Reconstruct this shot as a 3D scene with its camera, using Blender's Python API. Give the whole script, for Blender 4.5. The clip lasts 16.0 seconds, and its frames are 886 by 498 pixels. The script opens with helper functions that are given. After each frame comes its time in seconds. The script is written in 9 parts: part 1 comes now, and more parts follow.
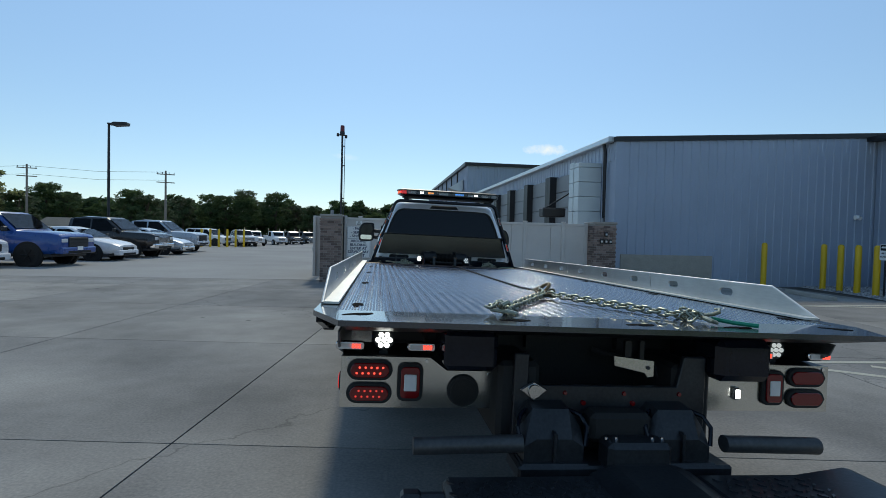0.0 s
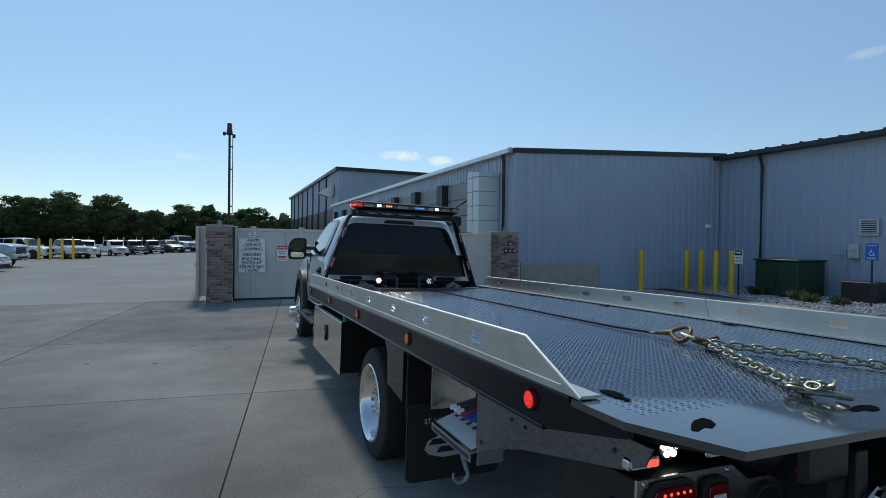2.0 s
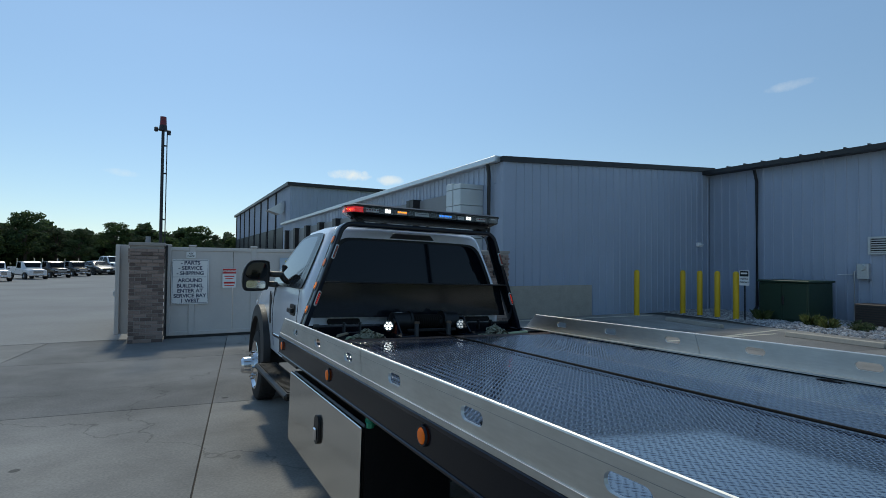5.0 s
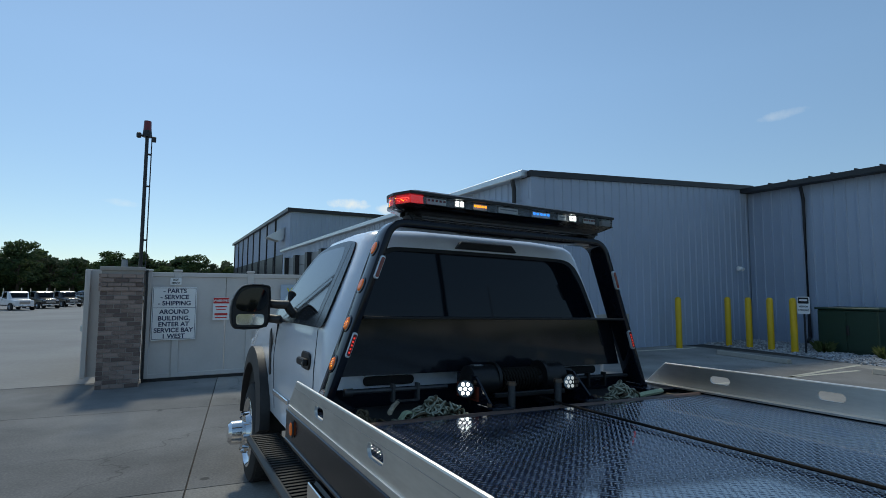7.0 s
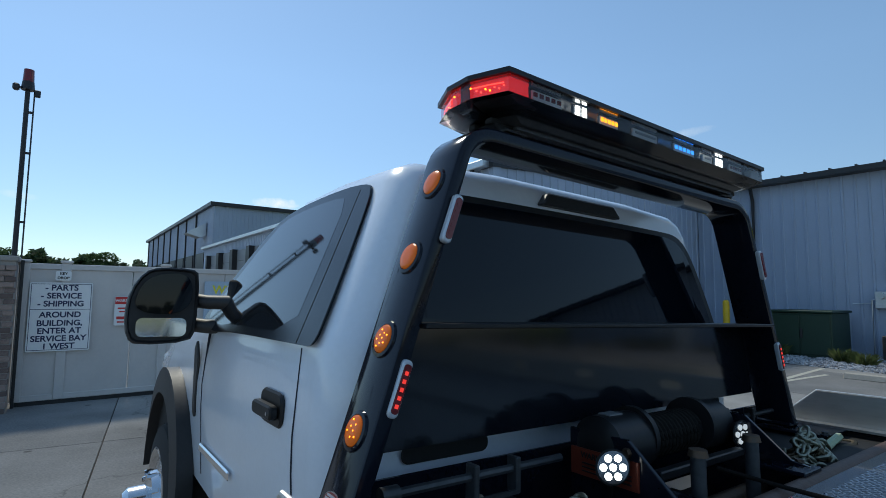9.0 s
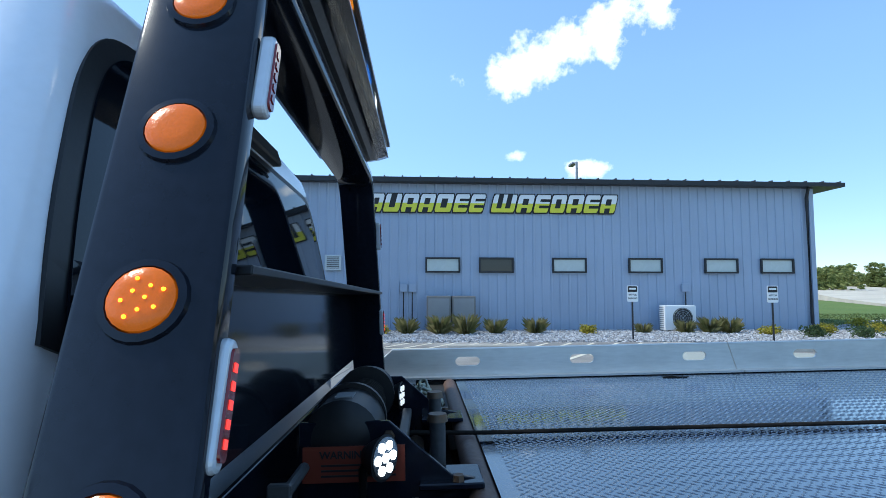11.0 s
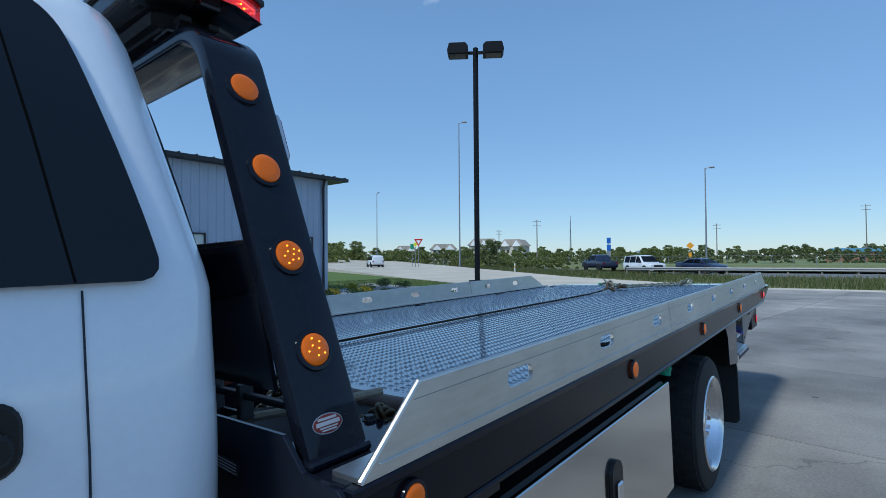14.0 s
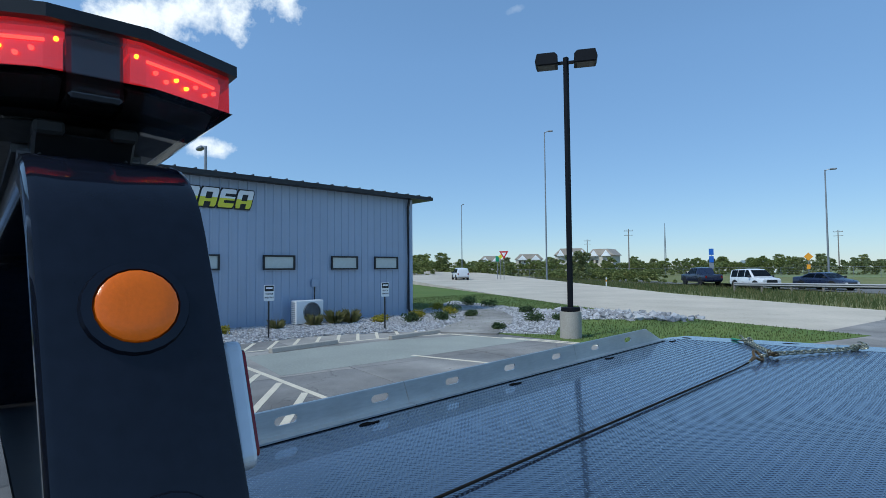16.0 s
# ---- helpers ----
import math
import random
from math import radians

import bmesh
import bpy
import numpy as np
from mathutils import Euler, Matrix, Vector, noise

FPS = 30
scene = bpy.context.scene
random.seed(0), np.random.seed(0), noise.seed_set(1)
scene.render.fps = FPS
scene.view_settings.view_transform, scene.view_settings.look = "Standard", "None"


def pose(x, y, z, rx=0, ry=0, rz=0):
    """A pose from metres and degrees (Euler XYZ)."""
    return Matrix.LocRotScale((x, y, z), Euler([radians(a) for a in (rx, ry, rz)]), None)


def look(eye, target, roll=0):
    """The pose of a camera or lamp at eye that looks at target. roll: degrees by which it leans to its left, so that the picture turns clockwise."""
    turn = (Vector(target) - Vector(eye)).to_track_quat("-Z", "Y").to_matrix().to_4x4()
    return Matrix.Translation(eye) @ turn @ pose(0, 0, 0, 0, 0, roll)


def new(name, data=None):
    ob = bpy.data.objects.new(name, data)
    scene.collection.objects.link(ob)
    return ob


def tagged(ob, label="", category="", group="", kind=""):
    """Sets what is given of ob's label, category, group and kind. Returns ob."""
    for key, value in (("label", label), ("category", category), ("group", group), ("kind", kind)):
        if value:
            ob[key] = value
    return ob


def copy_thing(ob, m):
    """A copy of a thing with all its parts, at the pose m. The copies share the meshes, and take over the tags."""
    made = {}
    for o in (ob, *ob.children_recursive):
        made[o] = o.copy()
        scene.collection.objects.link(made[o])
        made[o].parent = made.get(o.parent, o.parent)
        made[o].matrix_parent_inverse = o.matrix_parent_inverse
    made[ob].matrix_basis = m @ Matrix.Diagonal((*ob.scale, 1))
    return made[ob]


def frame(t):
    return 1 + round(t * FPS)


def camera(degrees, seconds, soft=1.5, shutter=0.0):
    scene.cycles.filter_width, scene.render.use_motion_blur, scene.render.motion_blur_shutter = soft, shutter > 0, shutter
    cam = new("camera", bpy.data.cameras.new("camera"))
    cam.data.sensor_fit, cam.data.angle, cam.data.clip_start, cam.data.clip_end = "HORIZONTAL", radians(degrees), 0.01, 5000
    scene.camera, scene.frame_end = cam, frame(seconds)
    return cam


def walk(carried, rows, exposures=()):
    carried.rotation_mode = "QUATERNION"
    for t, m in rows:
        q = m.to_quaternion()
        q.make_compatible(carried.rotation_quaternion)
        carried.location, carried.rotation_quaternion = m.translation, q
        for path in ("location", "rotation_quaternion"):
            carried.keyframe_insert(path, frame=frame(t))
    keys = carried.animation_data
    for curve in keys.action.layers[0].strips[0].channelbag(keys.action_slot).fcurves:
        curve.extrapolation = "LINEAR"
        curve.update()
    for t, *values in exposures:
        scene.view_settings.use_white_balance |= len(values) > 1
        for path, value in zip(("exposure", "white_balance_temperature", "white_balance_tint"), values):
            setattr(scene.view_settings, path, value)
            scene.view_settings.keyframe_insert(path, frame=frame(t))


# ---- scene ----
cam = camera(81.3, 16.0, soft=0.5)
PATH = [
    (0, (-0.993, -1.879, 1.483), (-0.748, 0.105, 1.426), 1.4),
    (0.5, (-1.394, -1.75, 1.526), (-0.953, 0.2, 1.474), 1.3),
    (1, (-1.765, -1.52, 1.554), (-1.147, 0.381, 1.507), 1.1),
    (1.5, (-2.003, -1.146, 1.604), (-1.29, 0.722, 1.559), 1.0),
    (2, (-2.239, -0.782, 1.632), (-1.466, 1.062, 1.604), 0.8),
    (2.5, (-2.292, -0.369, 1.603), (-1.468, 1.454, 1.589), 0.7),
    (3, (-2.305, 0.061, 1.587), (-1.454, 1.871, 1.582), 0.6),
    (5.5, (-2.034, 2.086, 1.669), (-1.079, 3.841, 1.749), 0.5),
    (6, (-1.993, 2.534, 1.651), (-1.043, 4.29, 1.77), 0.5),
    (6.5, (-1.889, 2.987, 1.629), (-0.937, 4.74, 1.776), 0.4),
    (7, (-1.802, 3.419, 1.622), (-0.855, 5.174, 1.782), 0.3),
    (7.5, (-1.744, 3.859, 1.617), (-0.79, 5.608, 1.786), 0.4),
    (8, (-1.643, 4.277, 1.59), (-0.667, 6.014, 1.761), 0.4),
    (10.5, (-1.516, 5.52, 1.495), (0.36, 6.195, 1.654), 0.4),
    (10.7, (-1.495, 5.59, 1.477), (0.457, 5.999, 1.629), 0.3),
    (11, (-1.5, 5.682, 1.467), (0.493, 5.61, 1.612), 0.1),
    (11.2, (-1.525, 5.767, 1.468), (0.433, 5.385, 1.604), 0.0),
    (11.5, (-1.606, 5.912, 1.483), (0.253, 5.188, 1.61), -0.1),
    (12, (-1.628, 6.101, 1.475), (0.03, 4.986, 1.583), -0.3),
    (12.5, (-1.624, 6.267, 1.471), (-0.165, 4.903, 1.571), -0.1),
    (13, (-1.765, 6.47, 1.463), (-0.472, 4.948, 1.562), -0.4),
    (13.5, (-1.861, 6.636, 1.443), (-0.624, 5.066, 1.524), -0.4),
    (14, (-1.922, 6.626, 1.442), (-0.685, 5.055, 1.484), -0.4),
    (14.5, (-1.941, 6.498, 1.451), (-0.697, 4.931, 1.477), -0.5),
    (15, (-1.799, 6.349, 1.473), (-0.547, 4.789, 1.493), -0.4),
    (15.5, (-1.526, 6.207, 1.685), (-0.227, 4.687, 1.709), -0.6),
    (16, (-1.369, 6.091, 1.873), (0.106, 4.744, 1.955), -0.5),
]
walk(cam, [(t, look(eye, target, roll)) for t, eye, target, roll in PATH],
     exposures=[(0, .36, 7000, 2), (3.0, .25, 7000, 2), (6.0, .22, 7000, 2), (7.2, .21, 6950, 2), (8.2, .30, 6950, 2), (10.4, .88, 6200, 3), (11.0, 1.24, 6200, 3), (11.5, 1.30, 6000, 3), (12.0, .72, 5900, 3), (12.5, .54, 5900, 3), (13.0, .46, 5900, 3), (16, .45, 6000, 3)])

# ==== build ====
# ---- light ----
SUN_EL, SUN_AZ = 50.0, 3.0          # elevation; azimuth from +y towards +x
world = bpy.data.worlds.new("world")
scene.world = world
world.use_nodes = True
wn = world.node_tree.nodes
sky = wn.new("ShaderNodeTexSky")
sky.sky_type, sky.sun_disc = "NISHITA", False
sky.sun_elevation, sky.sun_rotation = radians(SUN_EL), radians(SUN_AZ)
sky.altitude, sky.air_density, sky.dust_density, sky.ozone_density = 300, 0.88, 0.12, 2.2
# a few fair-weather clouds in the sky: azimuth, elevation, half width, half height, tilt
wl_ = world.node_tree.links
def wm(op, a, b=None, c=None):
    n = wn.new("ShaderNodeMath"); n.operation = op
    for i, v in enumerate((a, b, c)):
        if v is None:
            continue
        if isinstance(v, (int, float)):
            n.inputs[i].default_value = v
        else:
            wl_.new(v, n.inputs[i])
    return n.outputs[0]
wtc = wn.new("ShaderNodeTexCoord")
wsep = wn.new("ShaderNodeSeparateXYZ")
wl_.new(wtc.outputs["Generated"], wsep.inputs[0])
az = wm("MULTIPLY", wm("ARCTAN2", wsep.outputs[0], wsep.outputs[1]), 57.2958)
el = wm("MULTIPLY", wm("ARCSINE", wsep.outputs[2]), 57.2958)
wnz = wn.new("ShaderNodeTexNoise")
wnz.inputs["Scale"].default_value, wnz.inputs["Detail"].default_value, wnz.inputs["Roughness"].default_value = 16, 7, 0.62
wl_.new(wtc.outputs["Generated"], wnz.inputs["Vector"])
total = None
for ca, ce, hw, hh, tilt, dens in ((107.0, 25.0, 13.5, 3.4, 0.26, 1.0), (100.2, 14.4, 1.5, 0.8, 0.1, 0.75), (107.5, 12.6, 3.2, 1.2, 0.0, 0.9), (17.6, 9.4, 2.6, 0.75, -0.05, 0.85), (22.3, 8.9, 1.7, 0.55, 0.0, 0.6), (-3.6, 8.1, 2.0, 0.45, -0.05, 0.22), (62, 16.2, 2.5, 0.5, 0.1, 0.2), (141, 27, 1.5, 0.5, 0.2, 0.15)):
    u = wm("SUBTRACT", az, ca)
    v = wm("SUBTRACT", wm("SUBTRACT", el, ce), wm("MULTIPLY", u, tilt))
    d = wm("ADD", wm("POWER", wm("ABSOLUTE", wm("DIVIDE", u, hw)), 2.0), wm("POWER", wm("ABSOLUTE", wm("DIVIDE", v, hh)), 2.0))
    e = wm("ADD", wm("SUBTRACT", 0.75, d), wm("MULTIPLY", wm("SUBTRACT", wnz.outputs[0], 0.5), 4.5))
    e = wm("MULTIPLY", wm("SMOOTH_MIN", wm("MAXIMUM", e, 0.0), 1.0, 0.3), dens)
    e = wm("MULTIPLY", e, wm("MINIMUM", wm("MAXIMUM", wm("SUBTRACT", 3.0, d), 0.0), 1.0))
    total = e if total is None else wm("MAXIMUM", total, e)
wmix = wn.new("ShaderNodeMix"); wmix.data_type = "RGBA"
wl_.new(wm("MINIMUM", wm("MAXIMUM", total, 0.0), 1.0), wmix.inputs[0])
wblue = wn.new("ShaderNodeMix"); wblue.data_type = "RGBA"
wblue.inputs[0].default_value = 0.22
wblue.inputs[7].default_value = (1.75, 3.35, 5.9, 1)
wdim = wn.new("ShaderNodeVectorMath"); wdim.operation = "SCALE"
wl_.new(sky.outputs[0], wdim.inputs[0])
# less glare low over the horizon
wl_.new(wm("MULTIPLY_ADD", wm("MINIMUM", wm("MAXIMUM", wm("DIVIDE", el, 22.0), 0.0), 1.0), 0.30, wm("MULTIPLY_ADD", wsep.outputs[1], 0.12, 0.60)), wdim.inputs["Scale"])
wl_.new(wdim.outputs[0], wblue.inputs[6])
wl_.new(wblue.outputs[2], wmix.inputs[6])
wmix.inputs[7].default_value = (6.2, 6.2, 6.3, 1)
wl_.new(wmix.outputs[2], wn["Background"].inputs[0])
wn["Background"].inputs[1].default_value = 0.126
sun = new("sun", bpy.data.lights.new("sun", "SUN"))
sun.data.energy, sun.data.angle, sun.data.color = 1.7, radians(6.0), (1.0, 0.95, 0.87)
sd = Vector((math.sin(radians(SUN_AZ)) * math.cos(radians(SUN_EL)), math.cos(radians(SUN_AZ)) * math.cos(radians(SUN_EL)), math.sin(radians(SUN_EL))))
sun.matrix_world = look(sd * 100, (0, 0, 0))

# ---- materials ----
def mat(name, color, rough=0.6, metal=0.0, var=0.12, scale=4.0, fine=60.0, bump=0.15, dist=0.004, color2=None, rvar=0.12,
        coat=0.0, emit=None, estr=0.0, spec=0.5, obvar=0.0, alpha=1.0, trans=0.0, isl=0.0, stretch=(1, 1, 1), drough=0.0):
    m = bpy.data.materials.new(name)
    m.use_nodes = True
    n, l = m.node_tree.nodes, m.node_tree.links
    b = n["Principled BSDF"]
    tc = n.new("ShaderNodeTexCoord")
    mp = n.new("ShaderNodeMapping")
    mp.inputs["Scale"].default_value = stretch
    l.new(tc.outputs["Object"], mp.inputs[0])
    big, small = n.new("ShaderNodeTexNoise"), n.new("ShaderNodeTexNoise")
    for t, s, d in ((big, scale, 5), (small, fine, 3)):
        t.inputs["Scale"].default_value, t.inputs["Detail"].default_value = s, d
        l.new(mp.outputs[0], t.inputs["Vector"])
    mix = n.new("ShaderNodeMath"); mix.operation = "MULTIPLY_ADD"
    l.new(small.outputs[0], mix.inputs[0]); mix.inputs[1].default_value = 0.5
    half = n.new("ShaderNodeMath"); half.operation = "MULTIPLY"
    l.new(big.outputs[0], half.inputs[0]); half.inputs[1].default_value = 0.5
    l.new(half.outputs[0], mix.inputs[2])
    fac = mix.outputs[0]
    if obvar or isl:
        src = n.new("ShaderNodeObjectInfo").outputs["Random"] if obvar else n.new("ShaderNodeNewGeometry").outputs["Random Per Island"]
        add = n.new("ShaderNodeMath"); add.operation = "MULTIPLY_ADD"
        l.new(src, add.inputs[0]); add.inputs[1].default_value = obvar or isl
        sub = n.new("ShaderNodeMath"); sub.operation = "SUBTRACT"
        l.new(fac, sub.inputs[0]); sub.inputs[1].default_value = (obvar or isl) / 2
        l.new(sub.outputs[0], add.inputs[2])
        fac = add.outputs[0]
    ramp = n.new("ShaderNodeValToRGB")
    c = Vector(color)
    c2 = Vector(color2) if color2 else c * (1 + var)
    c1 = c if color2 else c * (1 - var)
    ramp.color_ramp.elements[0].position, ramp.color_ramp.elements[1].position = 0.3, 0.7
    ramp.color_ramp.elements[0].color, ramp.color_ramp.elements[1].color = (*c1, 1), (*[min(1, v) for v in c2], 1)
    l.new(fac, ramp.inputs[0])
    l.new(ramp.outputs[0], b.inputs["Base Color"])
    rr = n.new("ShaderNodeMapRange")
    rr.inputs["To Min"].default_value, rr.inputs["To Max"].default_value = max(0.02, rough - rvar * rough), min(1, rough + rvar * rough)
    l.new(big.outputs[0], rr.inputs[0]); l.new(rr.outputs[0], b.inputs["Roughness"])
    b.inputs["Metallic"].default_value = metal
    b.inputs["Diffuse Roughness"].default_value = drough
    b.inputs["Specular IOR Level"].default_value = spec
    b.inputs["Coat Weight"].default_value, b.inputs["Coat Roughness"].default_value = coat, 0.05
    b.inputs["Transmission Weight"].default_value = trans
    if bump:
        bp = n.new("ShaderNodeBump")
        bp.inputs["Strength"].default_value, bp.inputs["Distance"].default_value = bump, dist
        l.new(small.outputs[0], bp.inputs["Height"]); l.new(bp.outputs[0], b.inputs["Normal"])
    if emit:
        b.inputs["Emission Color"].default_value, b.inputs["Emission Strength"].default_value = (*emit, 1), estr
    return m

def plainmat(name, color, rough=0.4, metal=0.0, coat=0.0, emit=None, estr=0.0, trans=0.0, ior=1.45):
    m = mat(name, color, rough, metal, var=0.06, scale=9, bump=0, coat=coat, emit=emit, estr=estr, trans=trans)
    m.node_tree.nodes["Principled BSDF"].inputs["IOR"].default_value = ior
    return m

M = {}
M["black_gloss"] = mat("black_gloss", (0.007, 0.009, 0.016), 0.09, var=0.3, bump=0.006, spec=0.3)
M["channel_black"] = mat("channel_black", (0.006, 0.007, 0.011), 0.22, var=0.3, bump=0.02, spec=0.2)
M["black_panel"] = mat("black_panel", (0.008, 0.010, 0.015), 0.10, var=0.3, bump=0.006, spec=0.55)
M["black_deck"] = mat("black_deck", (0.014, 0.023, 0.048), 0.15, var=0.4, scale=1.5, fine=25, bump=0.02, rvar=0.5, coat=1.0, spec=0.65)
M["black_satin"] = mat("black_satin", (0.012, 0.012, 0.013), 0.40, var=0.3, bump=0.05, spec=0.35)
M["black_matt"] = mat("black_matt", (0.012, 0.012, 0.012), 0.75, var=0.35, bump=0.1)
M["rubber"] = mat("rubber", (0.018, 0.018, 0.018), 0.8, var=0.3, scale=8, bump=0.2)
M["alu"] = mat("alu", (0.62, 0.62, 0.60), 0.42, 1.0, var=0.10, scale=2.5, fine=90, bump=0.05, rvar=0.25, stretch=(1, 0.15, 1))
M["stainless"] = mat("stainless", (0.58, 0.57, 0.54), 0.24, 1.0, var=0.08, scale=3, fine=120, bump=0.03, rvar=0.3)
M["chrome"] = mat("chrome", (0.75, 0.75, 0.76), 0.08, 1.0, var=0.03, bump=0)
M["rim"] = mat("rim", (0.72, 0.72, 0.73), 0.16, 1.0, var=0.05, bump=0)
M["white_paint"] = mat("white_paint", (0.82, 0.86, 0.92), 0.24, var=0.03, bump=0, coat=0.7)
M["glass_dark"] = plainmat("glass_dark", (0.008, 0.010, 0.013), 0.03, coat=0.3)
M["glass_rear"] = plainmat("glass_rear", (0.002, 0.004, 0.008), 0.03)
M["glass_rear"].node_tree.nodes["Principled BSDF"].inputs["Specular IOR Level"].default_value = 0.38
M["trim_black"] = mat("trim_black", (0.025, 0.025, 0.026), 0.5, var=0.2, bump=0.1)
M["steel_worn"] = mat("steel_worn", (0.10, 0.085, 0.07), 0.5, 0.7, var=0.5, scale=14, bump=0.3, color2=(0.16, 0.09, 0.05))
M["chrome_dull"] = mat("chrome_dull", (0.5, 0.5, 0.5), 0.22, 1.0, var=0.06, bump=0)
M["chain"] = mat("chain", (0.34, 0.34, 0.26), 0.38, 0.85, var=0.35, scale=20, bump=0.2)
M["hook_gold"] = mat("hook_gold", (0.10, 0.06, 0.028), 0.45, 0.6, var=0.4, scale=25, bump=0.25, color2=(0.24, 0.15, 0.06))
M["steel_dark"] = mat("steel_dark", (0.07, 0.072, 0.075), 0.45, 0.4, var=0.3, scale=8, bump=0.15)
M["emblem"] = mat("emblem", (0.40, 0.42, 0.46), 0.6, var=0.15, scale=8, bump=0.05)
M["red_marker"] = plainmat("red_marker", (0.5, 0.01, 0.012), 0.2, coat=0.4, emit=(1, 0.02, 0.02), estr=0.45)
M["strobe_pale"] = plainmat("strobe_pale", (0.62, 0.66, 0.70), 0.15, 0.2, coat=0.4)
M["lamp_black"] = mat("lamp_black", (0.007, 0.008, 0.011), 0.55, var=0.2, bump=0.04, spec=0.15)
M["worn_black"] = mat("worn_black", (0.007, 0.008, 0.010), 0.36, 0.1, scale=6, fine=70, bump=0.12, rvar=0.4, color2=(0.032, 0.035, 0.040))
M["tail_steel"] = mat("tail_steel", (0.010, 0.014, 0.024), 0.24, 0.0, scale=4, fine=80, bump=0.05, rvar=0.6, color2=(0.026, 0.032, 0.045), stretch=(1, 0.3, 1), coat=0.9, spec=0.8)
M["lug_worn"] = mat("lug_worn", (0.05, 0.053, 0.06), 0.3, 0.6, var=0.3, scale=9, bump=0.05)
M["tint_black"] = mat("tint_black", (0.006, 0.008, 0.012), 0.2, var=0.15, bump=0, spec=0.35)
M["gap_grey"] = mat("gap_grey", (0.035, 0.042, 0.058), 0.7, var=0.15, bump=0, spec=0.2)
M["hole"] = mat("hole", (0.003, 0.003, 0.003), 0.9, var=0.1, bump=0, spec=0.05)
M["worn_plate"] = mat("worn_plate", (0.17, 0.185, 0.20), 0.30, 0.8, var=0.45, scale=5, fine=90, bump=0.06, rvar=0.5, stretch=(1, 0.3, 1))
M["frost"] = plainmat("frost", (0.42, 0.42, 0.44), 0.25, coat=0.3)
M["duct_pale"] = mat("duct_pale", (0.58, 0.64, 0.66), 0.4, 0.1, var=0.08, scale=2, bump=0.05)
M["red_led_dim"] = plainmat("red_led_dim", (0.4, 0.02, 0.02), 0.3, emit=(1, 0.05, 0.04), estr=0.6)
M["polished"] = mat("polished", (0.66, 0.65, 0.62), 0.13, 1.0, var=0.05, scale=3, fine=120, bump=0.02, rvar=0.4)
M["rust"] = mat("rust", (0.085, 0.05, 0.038), 0.55, 0.2, var=0.4, scale=12, bump=0.3, color2=(0.16, 0.10, 0.075))
M["chain_dark"] = mat("chain_dark", (0.11, 0.085, 0.05), 0.5, 0.7, var=0.4, scale=20, bump=0.2)
M["red_lens"] = plainmat("red_lens", (0.17, 0.003, 0.005), 0.12, coat=0.5)
M["clear_lens"] = plainmat("clear_lens", (0.72, 0.72, 0.72), 0.12, coat=0.5)
M["amber_lens"] = mat("amber_lens", (0.62, 0.115, 0.004), 0.22, var=0.10, fine=260, bump=0.4, dist=0.001, coat=0.1, spec=0.3, emit=(1, 0.22, 0.006), estr=0.07)
M["red_led"] = plainmat("red_led", (0.5, 0.02, 0.02), 0.3, emit=(1, 0.06, 0.04), estr=1.8)
M["amber_led"] = plainmat("amber_led", (0.7, 0.3, 0.02), 0.3, emit=(1, 0.30, 0.01), estr=2.2)
M["blue_led"] = plainmat("blue_led", (0.05, 0.2, 0.7), 0.3, emit=(0.03, 0.25, 1), estr=1.6)
M["white_led"] = plainmat("white_led", (0.9, 0.9, 0.9), 0.3, emit=(0.95, 0.97, 1), estr=3.2)
M["white_led_dim"] = plainmat("white_led_dim", (0.8, 0.8, 0.82), 0.2, emit=(0.9, 0.95, 1), estr=0.35)
M["red_glow"] = plainmat("red_glow", (0.45, 0.012, 0.016), 0.15, coat=0.5, emit=(1, 0.03, 0.04), estr=0.34)
M["orange_led"] = plainmat("orange_led", (0.8, 0.2, 0.02), 0.3, emit=(1, 0.28, 0.01), estr=4.0)
M["rope"] = mat("rope", (0.018, 0.016, 0.014), 0.85, var=0.3, scale=30, bump=0.2, spec=0.1)
M["siding"] = mat("siding", (0.37, 0.435, 0.545), 0.42, 0.0, var=0.05, scale=0.7, fine=25, bump=0.04, rvar=0.15)
M["trim_dark"] = mat("trim_dark", (0.018, 0.019, 0.022), 0.45, var=0.15, bump=0.05)
M["door_grey"] = mat("door_grey", (0.25, 0.26, 0.27), 0.5, var=0.06, bump=0.05)
M["galv"] = mat("galv", (0.55, 0.58, 0.6), 0.38, 0.8, var=0.12, scale=3, fine=30, bump=0.05)
M["concrete"] = mat("concrete", (0.182, 0.180, 0.177), 0.9, color2=(0.342, 0.322, 0.292), scale=0.55, fine=48, bump=0.45, dist=0.004, obvar=0.24, spec=0.25, drough=0.45)
M["concrete_far"] = mat("concrete_far", (0.33, 0.32, 0.305), 0.9, var=0.10, scale=0.3, fine=12, bump=0.2, obvar=0.1, spec=0.25, drough=0.45)
M["joint"] = mat("joint", (0.055, 0.05, 0.045), 0.9, var=0.3, scale=5)
M["concrete_block"] = mat("concrete_block", (0.40, 0.37, 0.32), 0.85, var=0.15, scale=4, fine=30, bump=0.4)
M["vinyl"] = mat("vinyl", (0.64, 0.60, 0.565), 0.5, var=0.04, scale=2, fine=20, bump=0.03)
M["brick"] = mat("brick", (0.150, 0.108, 0.095), 0.85, var=0.25, scale=20, fine=90, bump=0.4, obvar=0.8, color2=(0.34, 0.255, 0.22))
M["mortar"] = mat("mortar", (0.36, 0.33, 0.30), 0.9, var=0.1, bump=0.3)
